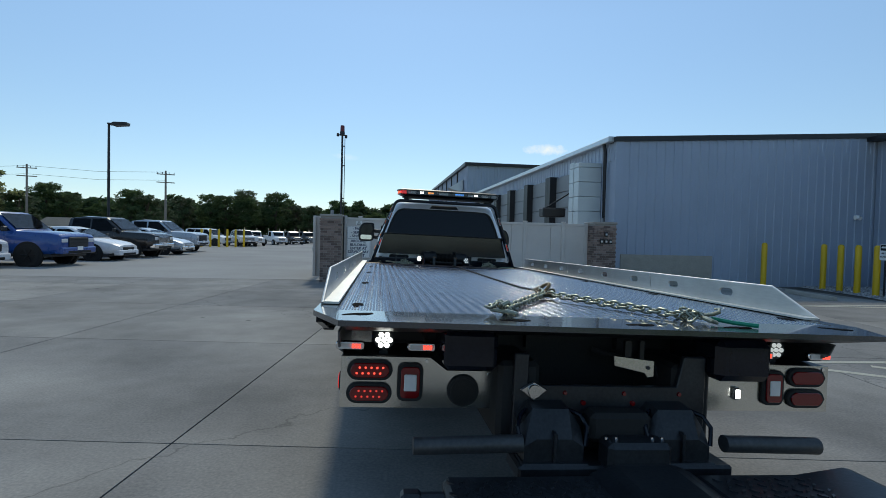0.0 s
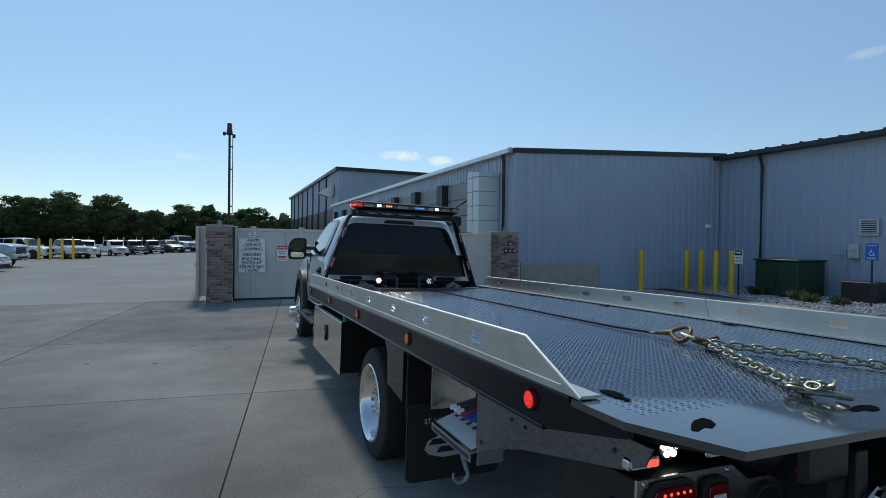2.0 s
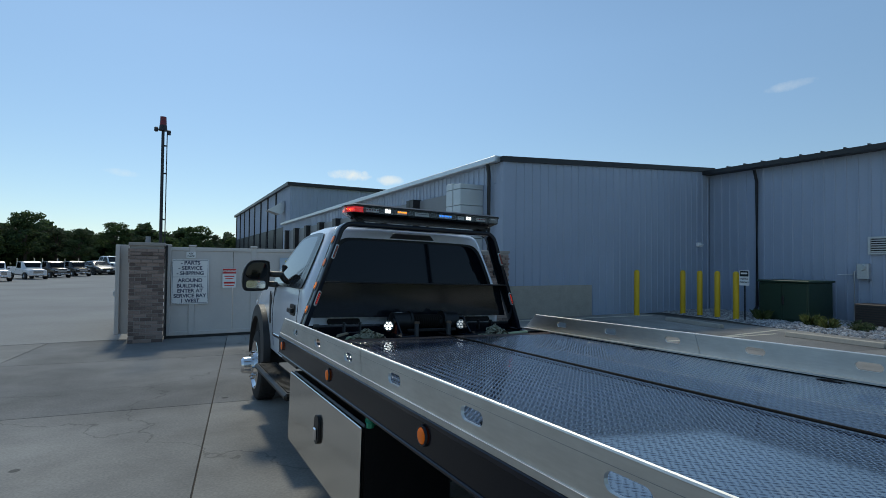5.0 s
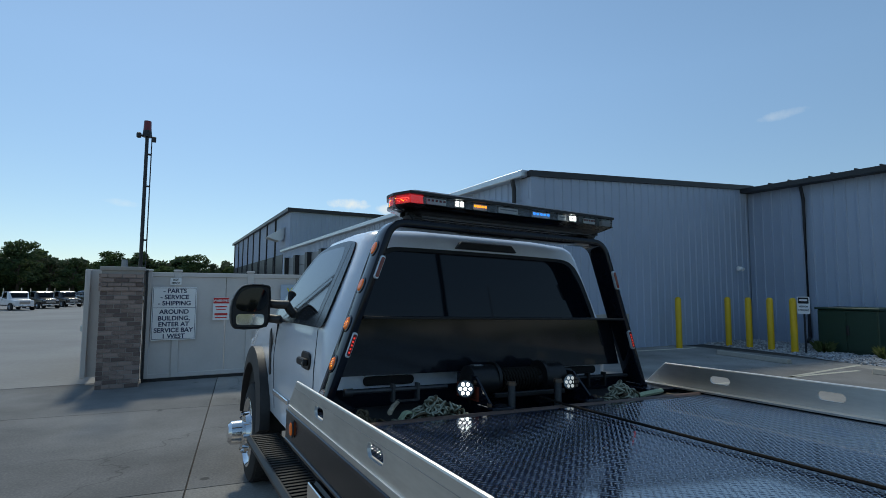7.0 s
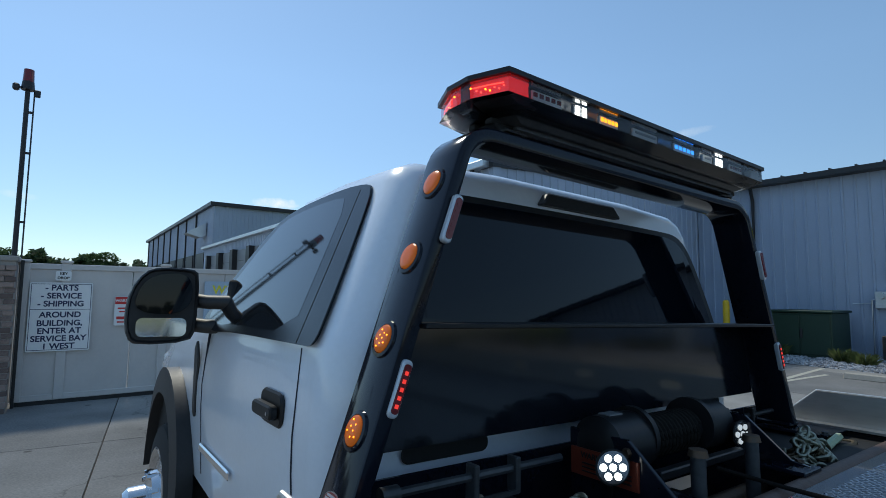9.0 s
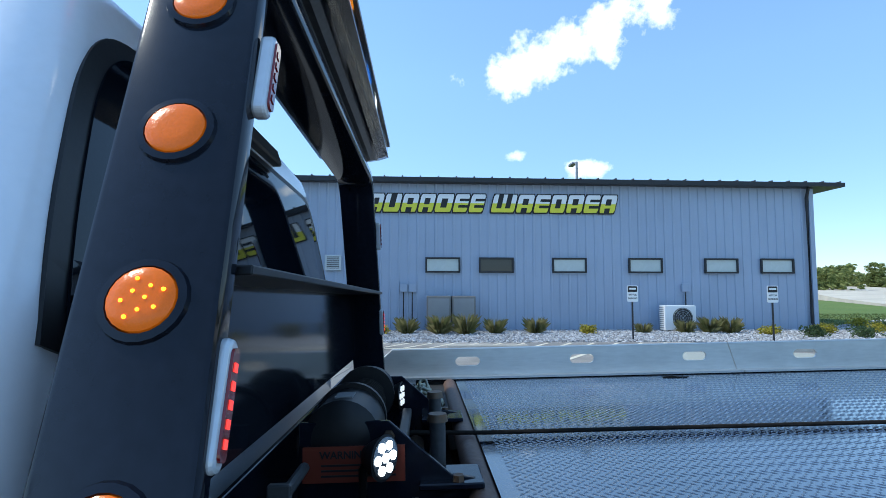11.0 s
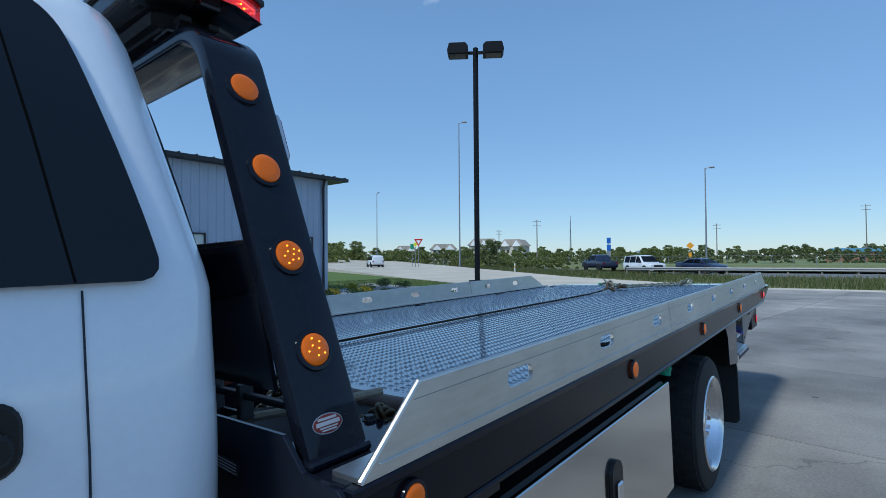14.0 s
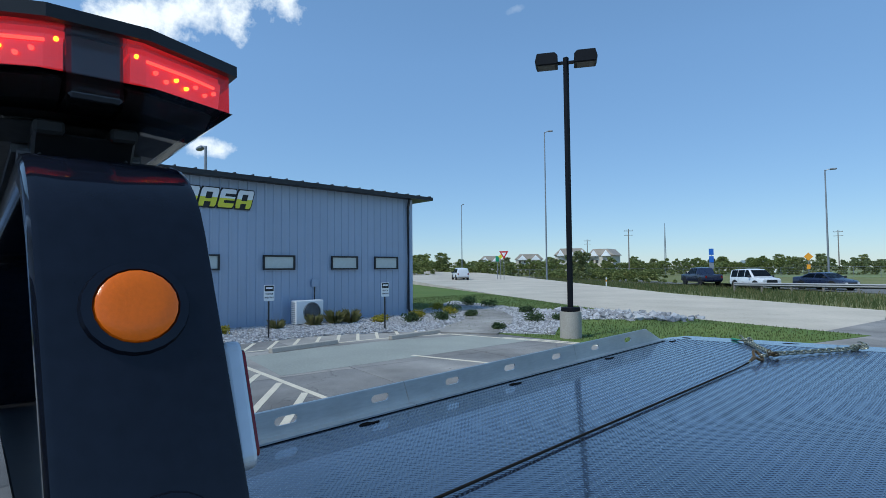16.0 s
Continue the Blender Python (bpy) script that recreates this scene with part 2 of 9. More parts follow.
M["yellow"] = mat("yellow", (0.78, 0.50, 0.015), 0.4, var=0.06, scale=3, bump=0.03)
M["sign_white"] = mat("sign_white", (0.90, 0.90, 0.89), 0.4, var=0.03, bump=0)
M["sign_blue"] = mat("sign_blue", (0.02, 0.13, 0.50), 0.4, var=0.03, bump=0)
M["sign_red"] = mat("sign_red", (0.62, 0.03, 0.03), 0.4, var=0.03, bump=0)
M["ink"] = mat("ink", (0.012, 0.012, 0.014), 0.5, var=0.05, bump=0)
M["ink_navy"] = mat("ink_navy", (0.02, 0.03, 0.09), 0.5, var=0.05, bump=0)
M["sign_yellow"] = mat("sign_yellow", (0.80, 0.74, 0.05), 0.4, var=0.04, bump=0)
M["green_box"] = mat("green_box", (0.016, 0.045, 0.026), 0.5, var=0.15, bump=0.05)
M["stone"] = mat("stone", (0.42, 0.42, 0.43), 0.8, var=0.3, scale=6, fine=40, bump=0.3, isl=0.8, drough=1.0, spec=0.2)
M["grass"] = mat("grass", (0.065, 0.12, 0.025), 0.9, scale=0.25, fine=6, bump=0.6, dist=0.05, color2=(0.14, 0.18, 0.05), drough=1.0, spec=0.2)
M["grass_dry"] = mat("grass_dry", (0.10, 0.13, 0.04), 0.9, scale=0.15, fine=3, bump=0.5, dist=0.05, color2=(0.20, 0.19, 0.09), drough=1.0, spec=0.2)
M["blade"] = mat("blade", (0.08, 0.115, 0.035), 0.7, scale=2, fine=9, bump=0, isl=0.5, color2=(0.19, 0.21, 0.085), drough=1.0, spec=0.2)
M["blade_dry"] = mat("blade_dry", (0.16, 0.17, 0.06), 0.7, scale=2, fine=9, bump=0, isl=0.5, color2=(0.30, 0.26, 0.12), drough=1.0, spec=0.2)
M["leaf"] = mat("leaf", (0.046, 0.082, 0.036), 0.7, scale=0.4, fine=4, bump=0, isl=0.5, color2=(0.12, 0.17, 0.07), drough=1.0, spec=0.2)
M["leaf_light"] = mat("leaf_light", (0.17, 0.21, 0.06), 0.7, scale=0.4, fine=4, bump=0, isl=0.5, color2=(0.36, 0.38, 0.14), drough=1.0, spec=0.2)
M["leaf_mid"] = mat("leaf_mid", (0.17, 0.20, 0.08), 0.7, scale=0.4, fine=4, bump=0, isl=0.5, color2=(0.36, 0.38, 0.17), drough=1.0, spec=0.2)
M["leaf_yellow"] = mat("leaf_yellow", (0.22, 0.20, 0.02), 0.7, scale=3, fine=9, bump=0, isl=0.5, color2=(0.42, 0.36, 0.04))
M["bark"] = mat("bark", (0.10, 0.08, 0.06), 0.9, scale=6, var=0.3, bump=0.5)
M["wood_pole"] = mat("wood_pole", (0.24, 0.21, 0.18), 0.85, scale=3, var=0.2, bump=0.3)
M["asphalt"] = mat("asphalt", (0.17, 0.165, 0.155), 0.9, scale=0.3, fine=15, var=0.15, bump=0.3)
M["road"] = mat("road", (0.45, 0.41, 0.345), 0.9, scale=0.2, fine=8, var=0.10, bump=0.2, spec=0.15, drough=1.0)
M["stripe"] = mat("stripe", (0.66, 0.60, 0.48), 0.7, scale=3, fine=30, var=0.12, bump=0.1, drough=1.0, spec=0.2)
M["patch"] = mat("patch", (0.30, 0.315, 0.285), 0.85, scale=0.9, fine=20, var=0.16, bump=0.2, drough=1.0, spec=0.2)
M["steel_grey"] = mat("steel_grey", (0.30, 0.31, 0.32), 0.5, 0.6, var=0.1, bump=0.05)
M["beige"] = mat("beige", (0.62, 0.56, 0.47), 0.8, var=0.06, scale=0.5, bump=0.1)
M["shingle"] = mat("shingle", (0.40, 0.345, 0.29), 0.9, var=0.15, scale=1, fine=8, bump=0.3)
M["green_plastic"] = plainmat("green_plastic", (0.02, 0.28, 0.16), 0.4)
M["red_plastic"] = plainmat("red_plastic", (0.45, 0.03, 0.03), 0.35)
M["blue_plastic"] = plainmat("blue_plastic", (0.03, 0.08, 0.45), 0.35)
M["warn_red"] = plainmat("warn_red", (0.20, 0.035, 0.018), 0.4)
M["window_film"] = plainmat("window_film", (0.52, 0.58, 0.57), 0.08, coat=0.3)
M["window_dark"] = plainmat("window_dark", (0.02, 0.022, 0.025), 0.05, coat=0.3)
M["strap"] = mat("strap", (0.45, 0.52, 0.33), 0.7, var=0.1, bump=0.2)

def shell(name, tint):
    """Thin clear plastic: see-through with a Fresnel gloss."""
    m = bpy.data.materials.new(name); m.use_nodes = True
    n, l = m.node_tree.nodes, m.node_tree.links
    n.remove(n["Principled BSDF"])
    tr, gl, fr, mx = n.new("ShaderNodeBsdfTransparent"), n.new("ShaderNodeBsdfGlossy"), n.new("ShaderNodeFresnel"), n.new("ShaderNodeMixShader")
    tr.inputs[0].default_value = tint
    gl.inputs["Roughness"].default_value = 0.06
    fr.inputs[0].default_value = 1.5
    l.new(fr.outputs[0], mx.inputs[0]); l.new(tr.outputs[0], mx.inputs[1]); l.new(gl.outputs[0], mx.inputs[2])
    l.new(mx.outputs[0], n["Material Output"].inputs[0])
    return m
M["clear_shell"] = shell("clear_shell", (0.86, 0.87, 0.88, 1))

def weather(m, size, amount, cracks=0.0, spots=0.0):
    """Adds blotches, fine cracks and small stains to a ground material."""
    n, l = m.node_tree.nodes, m.node_tree.links
    b = n["Principled BSDF"]
    src = b.inputs["Base Color"].links[0].from_socket
    geo = n.new("ShaderNodeNewGeometry")
    blot = n.new("ShaderNodeTexNoise"); blot.inputs["Scale"].default_value, blot.inputs["Detail"].default_value = size, 6
    blot.inputs["Roughness"].default_value = 0.62
    l.new(geo.outputs["Position"], blot.inputs["Vector"])
    mr = n.new("ShaderNodeMapRange"); mr.inputs[1].default_value, mr.inputs[2].default_value = 0.32, 0.68
    mr.inputs[3].default_value, mr.inputs[4].default_value = 1 - amount, 1 + amount
    l.new(blot.outputs[0], mr.inputs[0])
    fac = mr.outputs[0]
    def times(a, bsock):
        q = n.new("ShaderNodeMath"); q.operation = "MULTIPLY"
        l.new(a, q.inputs[0]); l.new(bsock, q.inputs[1]); return q.outputs[0]
    if cracks:
        wob = n.new("ShaderNodeTexNoise"); wob.inputs["Scale"].default_value, wob.inputs["Detail"].default_value = 1.6, 5
        l.new(geo.outputs["Position"], wob.inputs["Vector"])
        add = n.new("ShaderNodeVectorMath"); add.operation = "ADD"
        sc = n.new("ShaderNodeVectorMath"); sc.operation = "SCALE"; sc.inputs["Scale"].default_value = 1.1
        l.new(wob.outputs["Color"], sc.inputs[0]); l.new(geo.outputs["Position"], add.inputs[0]); l.new(sc.outputs[0], add.inputs[1])
        vor = n.new("ShaderNodeTexVoronoi"); vor.feature = "DISTANCE_TO_EDGE"; vor.inputs["Scale"].default_value = 0.16
        l.new(add.outputs[0], vor.inputs["Vector"])
        cr = n.new("ShaderNodeMapRange"); cr.inputs[1].default_value, cr.inputs[2].default_value = 0.0, 0.0028
        cr.inputs[3].default_value, cr.inputs[4].default_value = 1 - cracks, 1.0
        l.new(vor.outputs["Distance"], cr.inputs[0])
        fac = times(fac, cr.outputs[0])
    if spots:
        vs = n.new("ShaderNodeTexVoronoi"); vs.inputs["Scale"].default_value = 1.1
        l.new(geo.outputs["Position"], vs.inputs["Vector"])
        sp = n.new("ShaderNodeMapRange"); sp.inputs[1].default_value, sp.inputs[2].default_value = 0.035, 0.05
        sp.inputs[3].default_value, sp.inputs[4].default_value = 1 - spots, 1.0
        l.new(vs.outputs["Distance"], sp.inputs[0])
        fac = times(fac, sp.outputs[0])
    mul = n.new("ShaderNodeVectorMath"); mul.operation = "SCALE"
    l.new(src, mul.inputs[0]); l.new(fac, mul.inputs["Scale"])
    l.new(mul.outputs[0], b.inputs["Base Color"])
def leafy(m, amount):
    """Mixes in light that passes through a leaf."""
    n, l = m.node_tree.nodes, m.node_tree.links
    b, out = n["Principled BSDF"], n["Material Output"]
    t, x = n.new("ShaderNodeBsdfTranslucent"), n.new("ShaderNodeMixShader")
    l.new(b.inputs["Base Color"].links[0].from_socket, t.inputs[0])
    x.inputs[0].default_value = amount
    l.new(b.outputs[0], x.inputs[1]); l.new(t.outputs[0], x.inputs[2]); l.new(x.outputs[0], out.inputs[0])
for k in ("leaf", "leaf_light", "leaf_mid", "leaf_yellow", "blade", "blade_dry"):
    leafy(M[k], 0.4)
M["black_deck"].node_tree.nodes["Principled BSDF"].inputs["Coat IOR"].default_value = 1.8
weather(M["concrete"], 0.5, 0.33, cracks=0.35, spots=0.55)
weather(M["concrete_far"], 0.2, 0.12)
weather(M["road"], 0.25, 0.12, cracks=0.25)
weather(M["siding"], 0.4, 0.05)
weather(M["black_deck"], 1.4, 0.35)
weather(M["vinyl"], 1.2, 0.05)
weather(M["alu"], 2.0, 0.10)

# ---- mesh helpers ----
def box(bm, x0, x1, y0, y1, z0, z1, bev=0.0, seg=1, m=None):
    x0, x1, y0, y1, z0, z1 = min(x0, x1), max(x0, x1), min(y0, y1), max(y0, y1), min(z0, z1), max(z0, z1)
    r = bmesh.ops.create_cube(bm, size=1.0)
    vs = r["verts"]
    for v in vs:
        v.co = Vector((x0 + (v.co.x + 0.5) * (x1 - x0), y0 + (v.co.y + 0.5) * (y1 - y0), z0 + (v.co.z + 0.5) * (z1 - z0)))
    if m is not None:
        bmesh.ops.transform(bm, matrix=m, verts=vs)
    if bev:
        es = list({e for v in vs for e in v.link_edges})
        bmesh.ops.bevel(bm, geom=es, offset=bev, segments=seg, affect="EDGES", profile=0.5)

def cyl(bm, p0, p1, r0, r1=None, seg=16, caps=True):
    p0, p1 = Vector(p0), Vector(p1)
    r1 = r0 if r1 is None else r1
    d = p1 - p0
    q = d.to_track_quat("Z", "Y").to_matrix()
    a, b = [], []
    for i in range(seg):
        an = 2 * math.pi * i / seg
        o = q @ Vector((math.cos(an), math.sin(an), 0))
        a.append(bm.verts.new(p0 + o * r0)); b.append(bm.verts.new(p1 + o * r1))
    for i in range(seg):
        j = (i + 1) % seg
        bm.faces.new((a[i], a[j], b[j], b[i]))
    if caps:
        bm.faces.new(a[::-1]); bm.faces.new(b)

def tube(bm, pts, r, seg=8, closed=False):
    pts = [Vector(p) for p in pts]
    n = len(pts)
    rings = []
    for i, p in enumerate(pts):
        if closed:
            d = pts[(i + 1) % n] - pts[i - 1]
        else:
            d = pts[min(i + 1, n - 1)] - pts[max(i - 1, 0)]
        q = d.to_track_quat("Z", "Y").to_matrix()
        rr = r[i] if isinstance(r, (list, tuple)) else r
        rings.append([bm.verts.new(p + q @ Vector((math.cos(2 * math.pi * k / seg) * rr, math.sin(2 * math.pi * k / seg) * rr, 0))) for k in range(seg)])
    for i in range(n if closed else n - 1):
        a, b = rings[i], rings[(i + 1) % n]
        off = 0
        if closed and i == n - 1:
            off = min(range(seg), key=lambda k: (a[0].co - b[k].co).length)
        for k in range(seg):
            bm.faces.new((a[k], a[(k + 1) % seg], b[(k + 1 + off) % seg], b[(k + off) % seg]))
    if not closed:
        bm.faces.new(rings[0][::-1]); bm.faces.new(rings[-1])

def prism(bm, pts, axis, a, b, bev=0.0, seg=1):
    """A polygon in the plane across an axis, pushed out from a to b. axis x: (y, z); y: (x, z); z: (x, y)."""
    def at(p, v):
        return {"x": (v, p[0], p[1]), "y": (p[0], v, p[1]), "z": (p[0], p[1], v)}[axis]
    va = [bm.verts.new(at(p, a)) for p in pts]
    vb = [bm.verts.new(at(p, b)) for p in pts]
    n = len(pts)
    fs = [bm.faces.new(va), bm.faces.new(vb[::-1])]
    for i in range(n):
        fs.append(bm.faces.new((va[i], vb[i], vb[(i + 1) % n], va[(i + 1) % n])))
    bmesh.ops.recalc_face_normals(bm, faces=fs)
    if bev:
        es = list({e for f in fs for e in f.edges})
        bmesh.ops.bevel(bm, geom=es, offset=bev, segments=seg, affect="EDGES", profile=0.5)

def loft(bm, rings, caps=True, close=True):
    vs = [[bm.verts.new(p) for p in r] for r in rings]
    n = len(vs[0])
    fs = []
    for a, b in zip(vs[:-1], vs[1:]):
        for i in range(n if close else n - 1):
            j = (i + 1) % n
            fs.append(bm.faces.new((a[i], a[j], b[j], b[i])))
    if caps:
        fs.append(bm.faces.new(vs[0][::-1])); fs.append(bm.faces.new(vs[-1]))
    bmesh.ops.recalc_face_normals(bm, faces=fs)

def oval(cx, cy, w, h, r, n=5):
    pts = []
    for sx, sy, a0 in ((1, 1, 0), (-1, 1, 90), (-1, -1, 180), (1, -1, 270)):
        for i in range(n + 1):
            a = radians(a0 + 90 * i / n)
            pts.append((cx + sx * (w / 2 - r) + r * math.cos(a), cy + sy * (h / 2 - r) + r * math.sin(a)))
    return pts

def round_off(pts, n=2):
    """Cuts the corners of an outline to a smooth curve."""
    for _ in range(n):
        out = []
        for i in range(len(pts)):
            a, b = pts[i], pts[(i + 1) % len(pts)]
            out += [tuple(p * 0.75 + q * 0.25 for p, q in zip(a, b)), tuple(p * 0.25 + q * 0.75 for p, q in zip(a, b))]
        pts = out
    return pts
def part(name, bm, material, parent=None, label="", smooth=False):
    me = bpy.data.meshes.new(name)
    bm.to_mesh(me)
    bm.free()
    if smooth:
                me.set_sharp_from_angle(angle=radians(40))
    me.materials.append(material)
    ob = new(name, me)
    if parent is not None:
        ob.parent = parent
    if label:
        ob["label"] = label
    return ob

def B():
    return bmesh.new()

def thing(name, label, category, group="", m=None, kind=""):
    ob = new(name)
    if m is not None:
        ob.matrix_world = m
    return tagged(ob, label, category, group, kind)

def words(name, text, size, m, material, parent, align="CENTER", bold=0.022):
    cu = bpy.data.curves.new(name, "FONT")
    cu.body, cu.size, cu.align_x, cu.align_y, cu.extrude, cu.offset = text, size, align, "CENTER", 0.0008, size * bold
    tmp = bpy.data.objects.new("tmp", cu)
    me = bpy.data.meshes.new_from_object(tmp)
    bpy.data.objects.remove(tmp)
    me.transform(m)
    me.materials.append(material)
    ob = new(name, me)
    ob.parent = parent
    return ob

FACE_S = Matrix(((1, 0, 0, 0), (0, 0, -1, 0), (0, 1, 0, 0), (0, 0, 0, 1)))      # reads from -y
FACE_W = Matrix(((0, 0, -1, 0), (-1, 0, 0, 0), (0, 1, 0, 0), (0, 0, 0, 1)))     # reads from -x

# ---- ground and roads ----
def sheet(name, pts, z, material, label, category, thick=0.05, kind="structure"):
    bm = B()
    prism(bm, pts, "z", z - thick, z)
    return tagged(part(name, bm, material), label, category, kind=kind)

bm = B()
R = 2600
vs = [bm.verts.new((R * math.cos(a * math.pi / 24), R * math.sin(a * math.pi / 24), -0.10)) for a in range(48)]
bm.faces.new(vs)
tagged(part("ground", bm, M["grass_dry"]), "wide flat ground of dry green grass to the horizon", "ground", kind="structure")

YARD = [(-45, 14.2), (6.2, 14.2), (6.3, 13.95), (13.2, 13.95), (12.95, 11.5), (12.3, 9.5), (12.15, 8.0), (12.2, -1.0), (11.6, -3.4), (10.4, -4.8), (8.6, -5.3), (3.0, -5.4), (1.0, -12.0), (2.0, -21.0), (-45, -21.0)]
yard = sheet("pavement", YARD, -0.018, M["joint"], "concrete yard pavement cut into square slabs with dark joints", "pavement")
sheet("parking_lot", [(-60, 14.21), (6.3, 14.21), (6.3, 95), (-60, 95)], 0.0, M["concrete_far"], "pale sunlit concrete parking lot behind the gate", "parking lot")
bm = B()
ROAD = [(-60, -21.02, 0), (2.0, -21.02, 0), (1.0, -12.02, 0), (10.1, -14.7, 0), (22.7, -22.0, 0), (52, -38, 0.35), (120, -78, 2.0), (112, -100, 2.0), (66, -72.5, 0.75), (15.3, -32.3, 0), (2.0, -22.6, 0), (-60, -22.6, 0)]
top = [bm.verts.new((x, y, z - 0.012)) for x, y, z in ROAD]
bot = [bm.verts.new((x, y, -0.12)) for x, y, z in ROAD]
bmesh.ops.triangulate(bm, faces=[bm.faces.new(top)])
for k in range(len(top)):
    bm.faces.new((top[k - 1], bot[k - 1], bot[k], top[k]))
tagged(part("road", bm, M["road"]), "pale concrete side road with cracked edge", "road", kind="structure")
sheet("highway", [(-80, 2 - 37), (2, -39.5), (7.6, -43), (30, -64.5), (66, -103), (95, -103), (60, -64), (40, -52), (36, -58), (12, -50), (-80, -52)], -0.03, M["asphalt"], "grey asphalt highway beyond the grass strip", "road")
sheet("lawn", [(3.0, -5.42), (8.6, -5.32), (10.4, -4.82), (17.0, -9.4), (40, -9.4), (52, -37.4), (22.7, -21.9), (10.1, -14.6), (1.2, -11.9)], 0.01, M["grass"], "mown green lawn beside the parking bays", "lawn")
sheet("gravel_bed", [(13.2, 13.95), (15.9, 13.95), (15.9, -8.0), (17.5, -8.6), (17.0, -9.38), (10.4, -4.82), (11.6, -3.42), (12.2, -1.0), (12.15, 8.0), (12.3, 9.5), (12.95, 11.5)], 0.0, M["stone"], "bed of pale grey landscaping gravel along the wall", "gravel")

# ---- ribbed steel panels ----
PANEL = 0.914
def panel_mesh(h, h2=None):
    """One siding panel in the xz plane, facing -y, with three raised ribs; the top edge runs from h to h2."""
    h2 = h if h2 is None else h2
    prof = [(0, 0)]
    for k in range(3):
        c = PANEL * (k + 0.5) / 3
        prof += [(c - 0.04, 0), (c - 0.022, -0.028), (c + 0.022, -0.028), (c + 0.04, 0)]
    prof.append((PANEL - 0.004, 0))
    me = bpy.data.meshes.new("siding_panel")
    verts, faces = [], []
    for x, y in prof:
        verts += [(x, y, 0), (x, y, h + (h2 - h) * x / PANEL)]
    n = len(prof)
    for i in range(n - 1):
        faces.append((2 * i, 2 * i + 2, 2 * i + 3, 2 * i + 1))
    me.from_pydata(verts, [], faces)
    me.materials.append(M["siding"])
    return me

def siding_piece(me, parent, m):
    ob = new("siding_panel", me)
    ob.parent = parent
    ob.matrix_local = m
    return ob

# main hall, south wall
hall_s = sheet("wall_south", [(6.52, 14.03), (15.98, 14.03), (15.98, 14.2), (6.52, 14.2)], 4.6, M["siding"], "blue-grey ribbed steel wall of the workshop hall", "wall", thick=4.7)
def eave_s(x):
    return 4.60 + (x - 6.4) * 0.0585
k, x = 0, 6.55
while x < 15.9:
    siding_piece(panel_mesh(eave_s(x), eave_s(x + PANEL)), hall_s, pose(x, 14.028, 0))
    x += PANEL
bm = B(); box(bm, 6.50, 6.74, 13.985, 14.03, 0, 4.62); part("corner_trim", bm, M["siding"], hall_s)
bm = B()
prism(bm, [(6.46, 4.595), (16.2, 5.17), (16.2, 5.33), (6.46, 4.755)], "y", 13.95, 14.4)
part("roof_edge", bm, M["trim_dark"], hall_s, "black metal roof edge")
bm = B(); box(bm, 6.75, 9.95, 13.96, 14.02, 0, 0.98, 0.01); part("patch", bm, M["concrete_block"], hall_s, "pale concrete plinth patch")
bm = B(); box(bm, 15.1, 15.28, 13.88, 14.0, 2.32, 2.48, 0.03); cyl(bm, (15.19, 13.9, 2.42), (15.19, 13.8, 2.36), 0.05, 0.07); part("wall_lamp", bm, M["sign_white"], hall_s, "small white wall lamp")

# sign wall
sign_wall = sheet("wall_east", [(15.94, -7.85), (16.1, -7.85), (16.1, 14.0), (15.94, 14.0)], 4.9, M["siding"], "blue-grey ribbed steel office wall with a row of small windows", "wall", thick=5.0)
y = 14.0
while y > -7.6:
    siding_piece(panel_mesh(4.945 + y * 0.004, 4.945 + (y - PANEL) * 0.004), sign_wall, pose(15.935, y, 0, 0, 0, -90))
    y -= PANEL
bm = B(); prism(bm, [(-8.75, 4.91), (14.0, 5.00), (14.0, 5.15), (-8.75, 5.05)], "x", 15.5, 22); part("roof_edge", bm, M["trim_dark"], sign_wall, "black metal roof edge with seams")
bm = B()
for i in range(38):
    yy = -8.6 + i * 0.6
    box(bm, 15.48, 16.2, yy, yy + 0.045, 5.05 + (yy + 8.75) * 0.0044, 5.09 + (yy + 8.75) * 0.0044)
part("roof_seam", bm, M["trim_dark"], sign_wall)
bm = B(); box(bm, 16.0, 22, -7.85, -7.7, 0, 4.93); part("end_wall", bm, M["siding"], sign_wall)
for yy in (-7.62, 12.20):
    bm = B()
    tube(bm, [(15.72, yy, 4.95), (15.80, yy, 4.7), (15.85, yy, 4.55), (15.85, yy, 0.25), (15.70, yy, 0.1)], 0.055, 6)
    part("downspout", bm, M["trim_dark"], sign_wall, "black downspout")
bm = B(); box(bm, 15.87, 15.93, -7.88, -7.72, 0, 4.9); part("corner_trim", bm, M["siding"], sign_wall)
for i, y0 in enumerate((5.635, 3.821, 1.325, -1.301, -3.947, -5.915)):
    w = tagged(new("window_%d" % (i + 1)), "small black-framed office window with pale blind" if i != 1 else "small black-framed window showing a dark room", "window", group="office windows", kind="structure")
    w.location = (15.905, y0 - 0.575, 2.19)
    bm = B()
    for a in ((-0.59, 0.59, -0.26, -0.20), (-0.59, 0.59, 0.20, 0.26), (-0.59, -0.53, -0.20, 0.20), (0.53, 0.59, -0.20, 0.20)):
        box(bm, -0.075, 0.0, a[0], a[1], a[2], a[3], 0.006)
    part("window_frame", bm, M["trim_dark"], w, "black frame")
    bm = B(); box(bm, -0.022, -0.006, -0.54, 0.54, -0.21, 0.21)
    part("pane", bm, M["window_dark"] if i == 1 else M["window_film"], w)
    bm = B(); box(bm, -0.05, -0.004, -0.56, 0.56, -0.285, -0.253, 0.005)
    part("window_sill", bm, M["siding"], w)

